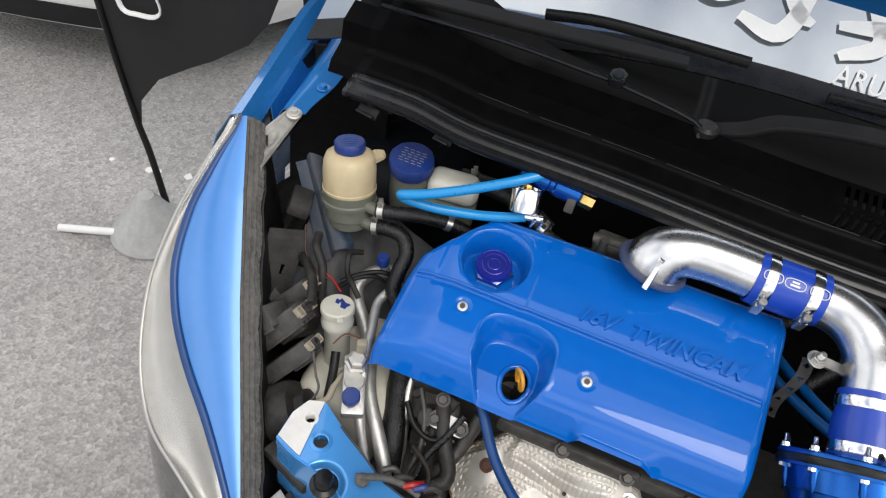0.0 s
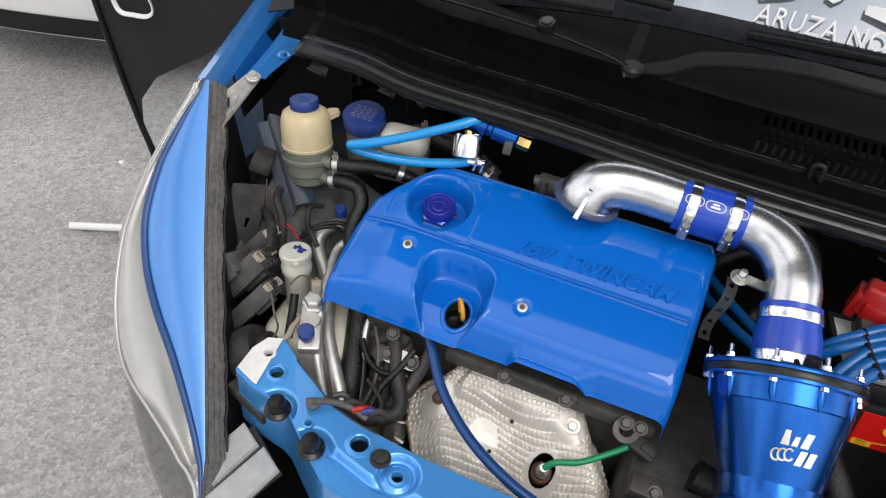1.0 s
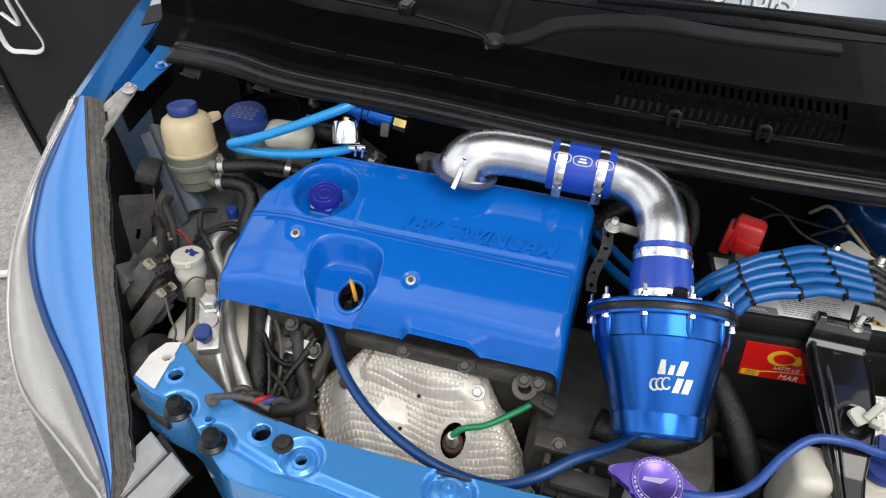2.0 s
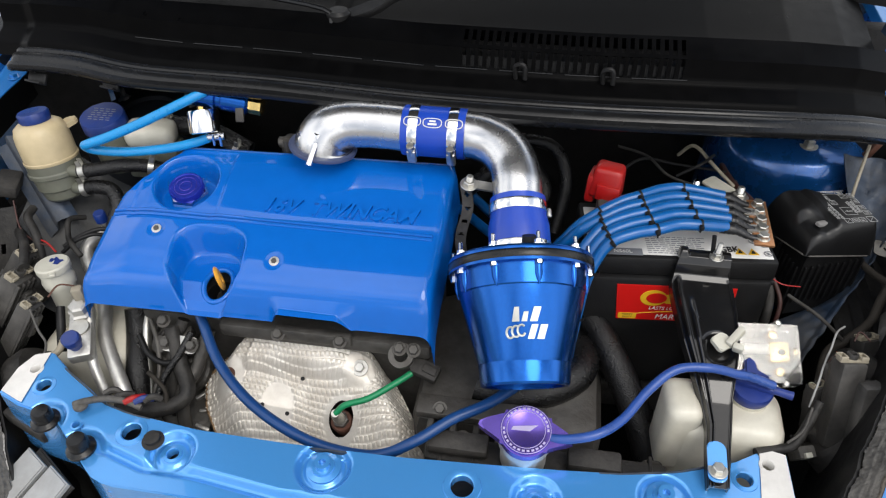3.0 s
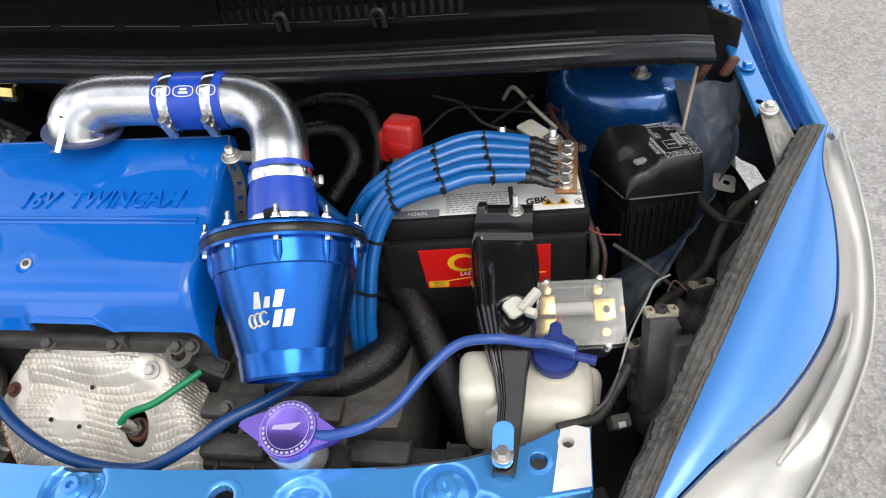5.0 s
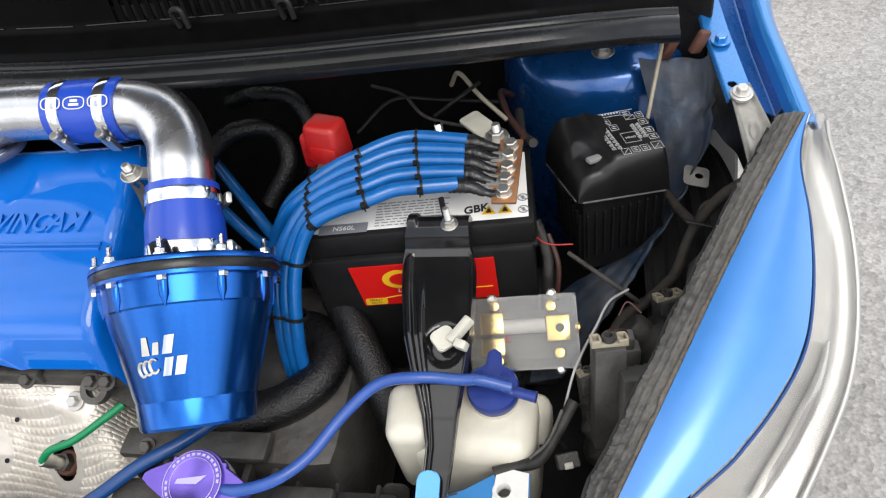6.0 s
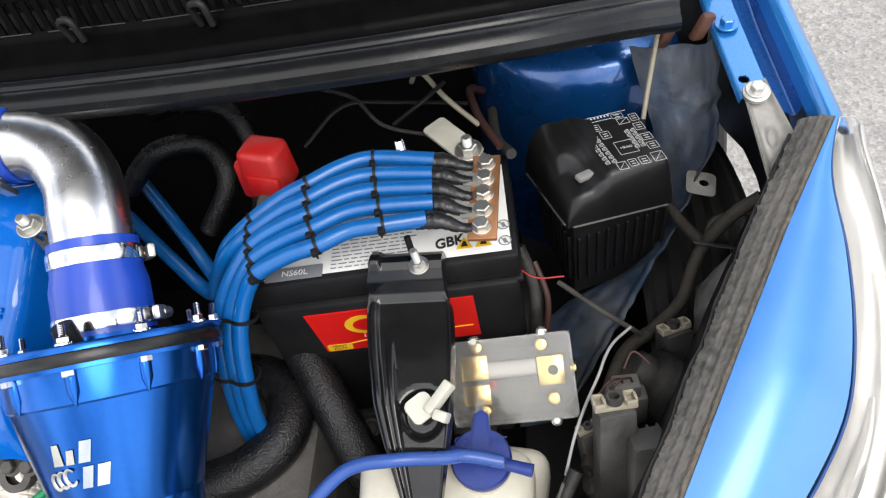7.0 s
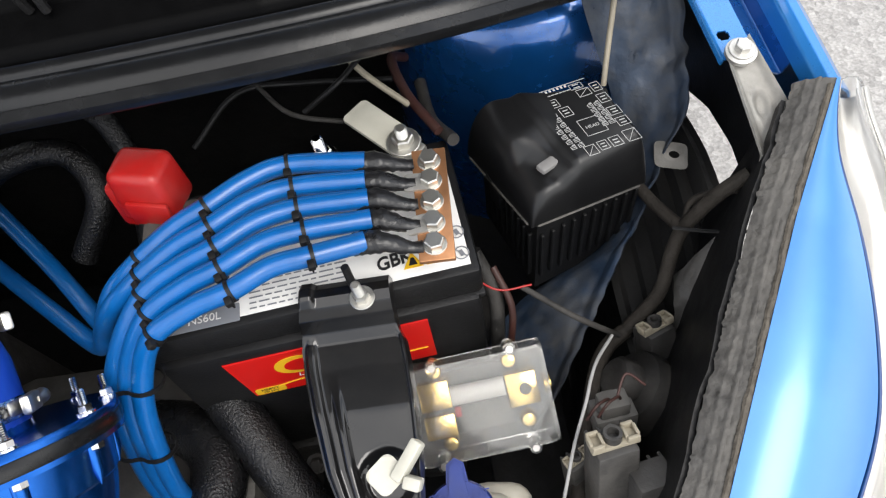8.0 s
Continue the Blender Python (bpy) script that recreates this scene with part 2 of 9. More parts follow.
# asphalt with visible chippings
asp = bpy.data.materials.new("weathered_asphalt")
asp.use_nodes = True
an, al = asp.node_tree.nodes, asp.node_tree.links
ap = an["Principled BSDF"]
ap.inputs["Roughness"].default_value = 0.85
atc = an.new("ShaderNodeTexCoord")
vor = an.new("ShaderNodeTexVoronoi")
vor.inputs["Scale"].default_value = 75
n1 = an.new("ShaderNodeTexNoise")
n1.inputs["Scale"].default_value, n1.inputs["Detail"].default_value = 130, 6
n2 = an.new("ShaderNodeTexNoise")
n2.inputs["Scale"].default_value, n2.inputs["Detail"].default_value = 1.6, 5
for k in (vor, n1, n2):
    al.new(atc.outputs["Object"], k.inputs["Vector"])
r1 = an.new("ShaderNodeValToRGB")
r1.color_ramp.elements[0].position, r1.color_ramp.elements[0].color = 0.30, (0.215, 0.207, 0.196, 1)
r1.color_ramp.elements[1].position, r1.color_ramp.elements[1].color = 0.72, (0.36, 0.347, 0.330, 1)
al.new(n1.outputs["Fac"], r1.inputs["Fac"])
vr = an.new("ShaderNodeMapRange")
vr.inputs["From Min"].default_value, vr.inputs["From Max"].default_value = 0.0, 1.0
vr.inputs["To Min"].default_value, vr.inputs["To Max"].default_value = 0.72, 1.25
al.new(vor.outputs["Color"], vr.inputs["Value"])
am = an.new("ShaderNodeMix")
am.data_type, am.blend_type = "RGBA", "MULTIPLY"
am.inputs[0].default_value = 1
al.new(r1.outputs["Color"], am.inputs[6])
al.new(vr.outputs[0], am.inputs[7])
nr = an.new("ShaderNodeMapRange")
nr.inputs["From Min"].default_value, nr.inputs["From Max"].default_value = 0.3, 0.7
nr.inputs["To Min"].default_value, nr.inputs["To Max"].default_value = 0.85, 1.12
al.new(n2.outputs["Fac"], nr.inputs["Value"])
am2 = an.new("ShaderNodeMix")
am2.data_type, am2.blend_type = "RGBA", "MULTIPLY"
am2.inputs[0].default_value = 1
al.new(am.outputs[2], am2.inputs[6])
al.new(nr.outputs[0], am2.inputs[7])
al.new(am2.outputs[2], ap.inputs["Base Color"])
ab = an.new("ShaderNodeBump")
ab.inputs["Strength"].default_value, ab.inputs["Distance"].default_value = 0.7, 0.004
al.new(vor.outputs["Distance"], ab.inputs["Height"])
al.new(ab.outputs[0], ap.inputs["Normal"])
M["asphalt"] = asp

# windscreen glass: tinted pane, its bright sky reflection put in as grey mirror metal
M["glass"] = mat("sky_grey_mirror_glass", (0.38, 0.41, 0.44), 0.06, metal=0.85, vary=0.03, bump=0, coat=0.6)


# ---- helpers of the scene ----
def thing(name, label, category, at=(0, 0, 0), group="", kind=""):
    e = new(name)
    e.empty_display_size = 0.02
    e.location = at
    return tagged(e, label, category, group, kind)


def hang(ob, parent):
    """ob becomes a part of parent, with its world place kept."""
    ob.parent = parent
    if parent.type == "EMPTY":
        ob.matrix_parent_inverse = Matrix.Translation(-Vector(parent.location))
    return ob


def mesh_of(name, bm, material, smooth=True, angle=40):
    bmesh.ops.recalc_face_normals(bm, faces=bm.faces)
    me = bpy.data.meshes.new(name)
    if smooth:
        for f in bm.faces:
            f.smooth = True
        lim = radians(angle)
        for e in bm.edges:
            if len(e.link_faces) == 2 and e.calc_face_angle(0) > lim:
                e.smooth = False
    bm.to_mesh(me)
    bm.free()
    me.materials.append(material)
    return me


def part(name, bm, material, parent=None, label="", smooth=True, angle=40):
    ob = new(name, mesh_of(name, bm, material, smooth, angle))
    if label:
        tagged(ob, label)
    if parent:
        hang(ob, parent)
    return ob


def piece(name, me, m, parent, label=""):
    """An object on shared mesh data at the pose m, as a part of parent."""
    ob = new(name, me)
    if parent:
        hang(ob, parent)
    ob.matrix_basis = m
    if label:
        tagged(ob, label)
    return ob


def spline(pts, n=8):
    """Points on a smooth line through pts."""
    p = [Vector(q) for q in pts]
    p = [2 * p[0] - p[1]] + p + [2 * p[-1] - p[-2]]
    out = []
    for i in range(1, len(p) - 2):
        a, b, c, d = p[i - 1], p[i], p[i + 1], p[i + 2]
        for k in range(n):
            t = k / n
            out.append(0.5 * (2 * b + (c - a) * t + (2 * a - 5 * b + 4 * c - d) * t * t + (3 * b - a - 3 * c + d) * t ** 3))
    out.append(p[-2].copy())
    return out


def tube(bm, pts, r, seg=14, n=8, smooth=True, flat=1.0, caps=True):
    """A round bar along pts; r: one radius or one for each of pts."""
    line = spline(pts, n) if smooth and len(pts) > 2 else [Vector(q) for q in pts]
    m = len(line)
    if isinstance(r, (list, tuple)):
        rad = [float(np.interp(i / (m - 1), np.linspace(0, 1, len(r)), r)) for i in range(m)]
    else:
        rad = [r] * m
    tan = [(line[min(i + 1, m - 1)] - line[max(i - 1, 0)]).normalized() for i in range(m)]
    nrm = tan[0].orthogonal().normalized()
    if abs(tan[0].z) < 0.9:
        nrm = Vector((0, 0, 1)).cross(tan[0]).normalized()
    rings = []
    for i in range(m):
        if i:
            nrm = (tan[i - 1].rotation_difference(tan[i]) @ nrm)
        nrm = (nrm - tan[i] * nrm.dot(tan[i])).normalized()
        bi = tan[i].cross(nrm)
        rings.append([bm.verts.new(line[i] + rad[i] * (math.cos(a) * nrm + flat * math.sin(a) * bi)) for a in (2 * math.pi * k / seg for k in range(seg))])
    for a, b in zip(rings, rings[1:]):
        for k in range(seg):
            bm.faces.new((a[k], a[(k + 1) % seg], b[(k + 1) % seg], b[k]))
    if caps:
        bm.faces.new(rings[0][::-1])
        bm.faces.new(rings[-1])
    return bm


def frame_to(p, axis, up=(0, 0, 1)):
    """A pose at p whose z runs along axis."""
    z = Vector(axis).normalized()
    x = Vector(up).cross(z)
    if x.length < 1e-3:
        x = Vector((1, 0, 0))
    x.normalize()
    y = z.cross(x)
    m = Matrix((x, y, z)).transposed().to_4x4()
    m.translation = Vector(p)
    return m


def lathe(bm, prof, m, seg=32, cap0=True, cap1=True, shape=None):
    """A turned body: prof holds (radius, height) along m's z."""
    rings = []
    for r, h in prof:
        ring = []
        for k in range(seg):
            a = 2 * math.pi * k / seg
            q = r * (shape(a) if shape else 1)
            ring.append(bm.verts.new(m @ Vector((q * math.cos(a), q * math.sin(a), h))))
        rings.append(ring)
    for a, b in zip(rings, rings[1:]):
        for k in range(seg):
            bm.faces.new((a[k], a[(k + 1) % seg], b[(k + 1) % seg], b[k]))
    if cap0:
        bm.faces.new(rings[0][::-1])
    if cap1:
        bm.faces.new(rings[-1])
    return bm


def box(bm, c, s, m=None, bevel=0.0, seg=2, taper=1.0):
    """A box of size s round c (in m's space), its top scaled by taper, edges rounded."""
    b2 = bmesh.new()
    bmesh.ops.create_cube(b2, size=1)
    for v in b2.verts:
        k = taper if v.co.z > 0 else 1
        v.co = Vector((v.co.x * s[0] * k, v.co.y * s[1] * k, v.co.z * s[2]))
    if bevel:
        bmesh.ops.bevel(b2, geom=b2.edges[:], offset=bevel, segments=seg, affect="EDGES", profile=0.5)
    t = (m or Matrix.Identity(4)) @ Matrix.Translation(c)
    ids = {}
    for v in b2.verts:
        ids[v.index] = bm.verts.new(t @ v.co)
    for f in b2.faces:
        bm.faces.new([ids[v.index] for v in f.verts])
    b2.free()
    return bm


def slab(bm, outline, z0, z1, m=None, bevel=0.0):
    """A plate with that outline (x, y), from z0 to z1 in m's space."""
    m = m or Matrix.Identity(4)
    b2 = bmesh.new()
    lo = [b2.verts.new((x, y, z0)) for x, y in outline]
    hi = [b2.verts.new((x, y, z1)) for x, y in outline]
    n = len(outline)
    b2.faces.new(lo[::-1])
    top = b2.faces.new(hi)
    for i in range(n):
        b2.faces.new((lo[i], lo[(i + 1) % n], hi[(i + 1) % n], hi[i]))
    if bevel:
        bmesh.ops.bevel(b2, geom=list(top.edges), offset=bevel, segments=2, affect="EDGES")
    b2.verts.index_update()
    ids = [bm.verts.new(m @ v.co) for v in b2.verts]
    for f in b2.faces:
        bm.faces.new([ids[v.index] for v in f.verts])
    b2.free()
    return bm


def rounded(w, h, r, n=5, cx=0.0, cy=0.0):
    """The outline of a rectangle with round corners."""
    out = []
    for sx, sy, a0 in ((1, 1, 0), (-1, 1, 90), (-1, -1, 180), (1, -1, 270)):
        for k in range(n + 1):
            a = radians(a0 + 90 * k / n)
            out.append((cx + sx * (w / 2 - r) + r * math.cos(a), cy + sy * (h / 2 - r) + r * math.sin(a)))
    return out


def sheet(bm, fn, nu, nv, thick=0.0, keep=None):
    """A curved sheet through fn(u, v), u and v from 0 to 1; with thick, also its back and edges. keep(u, v): where it is solid."""
    grid = [[Vector(fn(i / nu, j / nv)) for j in range(nv + 1)] for i in range(nu + 1)]
    v = [[bm.verts.new(p) for p in row] for row in grid]
    faces = []
    for i in range(nu):
        for j in range(nv):
            if keep is None or keep((i + 0.5) / nu, (j + 0.5) / nv):
                faces.append(bm.faces.new((v[i][j], v[i + 1][j], v[i + 1][j + 1], v[i][j + 1])))
    loose = [x for row in v for x in row if not x.link_faces]
    bmesh.ops.delete(bm, geom=loose, context="VERTS")
    if thick:
        bmesh.ops.recalc_face_normals(bm, faces=faces)
        bmesh.ops.solidify(bm, geom=faces, thickness=thick)
    return bm


def hex_bolt_mesh(name, r, h, washer, material, stud=0.0):
    """A hexagon head on a washer, standing on z = 0, with a bare thread above where stud is given."""
    bm = bmesh.new()
    if washer:
        lathe(bm, [(washer, 0), (washer, 0.0012), (washer * 0.95, 0.0016)], Matrix.Identity(4), 20)
    z = 0.0016 if washer else 0
    lathe(bm, [(r, z), (r, z + h * 0.85), (r * 0.86, z + h)], Matrix.Identity(4), 6)
    if stud:
        prof, k = [], z + h
        while k < z + h + stud:
            prof += [(r * 0.50, k), (r * 0.58, k + 0.0006)]
            k += 0.0012
        prof.append((r * 0.4, k + 0.0008))
        lathe(bm, prof, Matrix.Identity(4), 12)
    return mesh_of(name, bm, material, angle=25)


def letters(name, body, size, m, material, parent, depth=0.0006, shear=0.0, align="LEFT", space=1.0, width=1.0, bold=0.0):
    """Lettering in the built-in font, as a mesh."""
    cu = bpy.data.curves.new(name, "FONT")
    cu.body, cu.size, cu.extrude, cu.shear, cu.align_x, cu.space_character = body, size, depth, shear, align, space
    cu.resolution_u, cu.offset = 3, bold
    tmp = bpy.data.objects.new(name, cu)
    scene.collection.objects.link(tmp)
    me = bpy.data.meshes.new_from_object(tmp.evaluated_get(bpy.context.evaluated_depsgraph_get()))
    bpy.data.objects.remove(tmp)
    bpy.data.curves.remove(cu)
    me.transform(m @ Matrix.Diagonal((width, 1, 1, 1)))
    me.materials.clear()
    me.materials.append(material)
    ob = new(name, me)
    if parent:
        hang(ob, parent)
    return ob


# ---- ground ----
bm = bmesh.new()
bmesh.ops.create_grid(bm, x_segments=8, y_segments=8, size=150)
ground = part("ground", bm, M["asphalt"], smooth=False)
tagged(ground, "grey weathered asphalt with fine chippings", "ground", kind="structure")

# ---- the car: one thing, its body panels as parts ----
car = thing("car", "blue metallic car with its bonnet open, parked on asphalt", "car", (0, 0.4, 0))

# radiator support panel: a stamped sheet with pockets, holes and white-primed ends
REAR = ([-0.462, -0.452, -0.432, -0.396, -0.355, -0.327, -0.286, -0.197, -0.095, 0.036, 0.129, 0.221, 0.281, 0.341, 0.375, 0.405, 0.440, 0.462],
        [0.020, 0.045, 0.052, 0.028, 0.006, -0.011, -0.021, -0.031, -0.033, -0.031, -0.025, -0.018, -0.012, 0.000, 0.012, 0.022, 0.044, 0.040])
FRONT = ([-0.462, -0.430, -0.375, -0.362, -0.294, -0.270, 0.270, 0.294, 0.362, 0.375, 0.430, 0.462],
         [-0.018, -0.030, -0.040, -0.050, -0.104, -0.112, -0.112, -0.104, -0.055, -0.045, -0.034, -0.026])
# pockets pressed into the step line: x, y, radius
POCKETS = [(-0.386, -0.045, 0.026), (-0.321, -0.076, 0.026), (-0.214, -0.064, 0.025), (-0.040, -0.056, 0.030),
           (0.193, -0.058, 0.026), (0.327, -0.036, 0.028), (0.362, -0.062, 0.026)]
HOLES = [(-0.412, 0.0, 0.0085), (-0.438, 0.022, 0.006), (-0.271, -0.047, 0.011), (-0.214, -0.064, 0.0065), (0.114, -0.057, 0.0125),
         (0.193, -0.058, 0.0065), (0.258, -0.078, 0.010), (0.412, 0.0, 0.0085), (0.440, 0.022, 0.006), (-0.338, -0.050, 0.004)]


def step_line(x):
    """Where the raised rear band of the panel ends."""
    return float(np.interp(x, [-0.46, -0.39, -0.345, -0.29, -0.24, -0.18, -0.08, 0.0, 0.16, 0.24, 0.30, 0.46], [-0.20, -0.20, -0.066, -0.066, -0.080, -0.080, -0.092, -0.092, -0.096, -0.096, -0.20, -0.20]))


def smooth01(x):
    x = min(1, max(0, x))
    return x * x * (3 - 2 * x)


def panel_z(x, y):
    z = 0.808 - 0.030 * abs(x) ** 2
    # the lower level: everything before the step line, and the round pockets that cut into the raised band
    s = y - step_line(x) if -0.36 < x < 0.27 else 9.0
    f = s
    for px, py, pr in POCKETS:
        d = math.hypot(x - px, y - py) - pr
        k = max(0.0, 1 - abs(f - d) / 0.012)
        f = min(f, d) - 0.002 * k * k
    z -= 0.0065 * smooth01((0.003 - f) / 0.011)
    groove = smooth01(1 - abs(f + 0.0045) / 0.0075) if s < 0.05 else 0.5 * smooth01(1 - abs(f + 0.0045) / 0.006)
    return z - 0.0045 * groove


def panel_pt(u, v):
    x = -0.462 + 0.924 * u
    y0, y1 = float(np.interp(x, *FRONT)), float(np.interp(x, *REAR))
    y = y0 + (y1 - y0) * v
    z = panel_z(x, y)
    if v < 0.02:
        z -= 0.012
    if v > 0.985:
        z -= 0.004
    return (x, y, z)


def panel_solid(u, v):
    x, y, _ = panel_pt(u, v)
    return all(math.hypot(x - hx, y - hy) > hr * 1.15 for hx, hy, hr in HOLES)


bm = sheet(bmesh.new(), panel_pt, 560, 76, 0.0012, panel_solid)
front_panel = part("radiator_support_panel", bm, M["panel"], car, "light blue stamped steel panel with white-primed ends", angle=60)
for hx, hy, hr in HOLES:
    bm = bmesh.new()
    z = panel_z(hx, hy) + (0.0035 if any(abs(math.hypot(hx - a, hy - b) - r) < 0.006 for a, b, r in POCKETS) else 0)
    lathe(bm, [(hr, -0.010), (hr, 0.0006), (hr * 1.12, 0.0016), (hr * 1.62, 0.0010), (hr * 1.70, -0.0008)], Matrix.Translation((hx, hy, z)), 28, False, False)
    part("hole_rim", bm, M["panel"] if abs(hx) < 0.43 else M["primer"], front_panel)
# worn white primer on both ends
for sgn, x0 in ((-1, -0.461), (1, 0.461)):
    def prim(u, v, sgn=sgn, x0=x0):
        x = x0 - sgn * u * (0.036 - 0.008 * v)
        y0, y1 = float(np.interp(x, *FRONT)), float(np.interp(x, *REAR))
        y = y0 + 0.004 + (y1 - y0 - 0.006) * v
        return (x, y, panel_z(x, y) + 0.0016)
    hx, hy = sgn * 0.439, 0.022
    bm = sheet(bmesh.new(), prim, 24, 30, 0, lambda u, v: math.hypot(prim(u, v)[0] - hx, prim(u, v)[1] - hy) > 0.0075)
    part("primed_end", bm, M["primer"], front_panel, "bare white primer on the panel's end")
# folded front face, and the dark tray below
bm = sheet(bmesh.new(), lambda u, v: (-0.46 + 0.92 * u, float(np.interp(-0.46 + 0.92 * u, *FRONT)) - 0.0 - 0.004 * v, 0.800 - 0.10 * v), 60, 4, 0.002)
part("panel_front_face", bm, M["panel"], front_panel)
bm = sheet(bmesh.new(), lambda u, v: (-0.40 + 0.80 * u, float(np.interp(-0.40 + 0.80 * u, *REAR)) - 0.004, 0.806 - 0.09 * v), 60, 4, 0.002)
part("panel_rear_flange", bm, M["paint_dull"], front_panel)
# studs, rubber bump stops and bolts on the panel
for sx, sy, kind in ((-0.384, -0.044, "stop"), (-0.321, -0.073, "stop"), (-0.240, -0.055, "plug"), (-0.040, -0.056, "nut"),
                     (0.327, -0.033, "nut"), (0.222, -0.074, "plug"), (0.362, -0.064, "nut")):
    z = panel_z(sx, sy) + 0.001
    m = Matrix.Translation((sx, sy, z))
    bm = bmesh.new()
    if kind == "stop":
        lathe(bm, [(0.0165, 0), (0.0165, 0.003), (0.0140, 0.0045), (0.0115, 0.006), (0.0112, 0.017), (0.0095, 0.021), (0.0055, 0.0215)], m, 28)
        part("rubber_stop", bm, M["rubber"], front_panel, "black rubber bonnet stop")
    elif kind == "plug":
        lathe(bm, [(0.0125, 0), (0.0125, 0.002), (0.009, 0.003), (0.009, 0.008), (0.0075, 0.009)], m, 24)
        part("rubber_plug", bm, M["black_dusty"], front_panel, "black rubber plug")
    else:
        lathe(bm, [(0.019, 0), (0.019, 0.002), (0.013, 0.0035), (0.0125, 0.006), (0.0085, 0.0065), (0.0085, 0.013), (0.004, 0.013), (0.004, 0.006)], m, 28, cap1=True)
        part("weld_nut", bm, M["panel"], front_panel, "threaded nut in a pressed pocket")

# bonnet: raised, seen only by its lower edge and as the dark above the bay
def bonnet_pt(u, v):
    x = -0.66 + 1.32 * u
    bow = 0.05 * (1 - (2 * u - 1) ** 2)
    return (x * (1 - 0.12 * v), 0.520 - 0.30 * v + bow * 0.2 - 0.06 * math.sin(math.pi * v), 1.268 + 0.86 * v + 0.01 * (2 * u - 1) ** 2)


bm = sheet(bmesh.new(), bonnet_pt, 30, 20, 0.018)
bonnet = part("bonnet", bm, M["paint"], car, "raised blue bonnet with an added dark underside")
# unseen dark sheet, added so glossy parts mirror a neutral dark underside
bm = sheet(bmesh.new(), lambda u, v: Vector(bonnet_pt(0.04 + 0.92 * u, 0.03 + 0.93 * v)) - Vector((0, 0.024, 0.004)), 30, 20, 0.006)
part("reflection_liner", bm, M["black_dusty"], bonnet, "unseen dark liner added under the bonnet to darken reflections")
for sgn in (-1, 1):
    bm = tube(bmesh.new(), [(sgn * 0.63, 0.58, 1.05), (sgn * 0.635, 0.57, 1.13), (sgn * 0.62, 0.545, 1.20), (sgn * 0.61, 0.525, 1.285)], 0.008, 10, 6, flat=2.2)
    part("hinge", bm, M["paint_dull"], bonnet, "bent steel hinge arm")

# fenders
def fender_pt(sgn, y, k):
    """Cross-section of a fender: k from 0 at the inner lip to 1 at the sill."""
    yy = y
    if sgn > 0:
        # narrow crown beside the lamp, swelling over the wheel further back
        lx = float(np.interp(y, [0.308, 0.345, 0.45, 0.60, 1.5], [0.701, 0.697, 0.684, 0.674, 0.674]))
        lz = float(np.interp(y, [0.308, 0.45, 0.60, 1.5], [0.944, 0.964, 0.988, 1.06]))
        swell = 1 + 1.4 * smooth01((y - 0.45) / 0.25)
        t = np.linspace(0, 1, 10)
        xo = float(np.interp(k, t, [0, 0.003, 0.008, 0.014, 0.020, 0.025, 0.029, 0.034, 0.038, 0.038]))
        zo = float(np.interp(k, t, [-0.012, 0.0, 0.0045, 0.0045, -0.001, -0.014, -0.060, -0.20, -0.40, -0.66]))
        return (lx + xo * swell, y, lz + zo)
    w = float(np.interp(yy, [0.27, 0.5, 1.0, 1.5], [0.0, 0.02, 0.05, 0.06]))
    zt = float(np.interp(yy, [0.27, 0.5, 0.9, 1.5], [0.990, 1.045, 1.09, 1.10]))
    xs = [0.674 + w, 0.690 + w, 0.708 + w, 0.735 + w * 0.8, 0.762 + w * 0.5, 0.785 + w * 0.3, 0.803, 0.812, 0.81]
    zs = [zt - 0.030, zt, zt - 0.010, zt - 0.055, zt - 0.13, zt - 0.23, 0.62, 0.45, 0.28]
    t = np.linspace(0, 1, len(xs))
    return (sgn * float(np.interp(k, t, xs)), yy, float(np.interp(k, t, zs)))


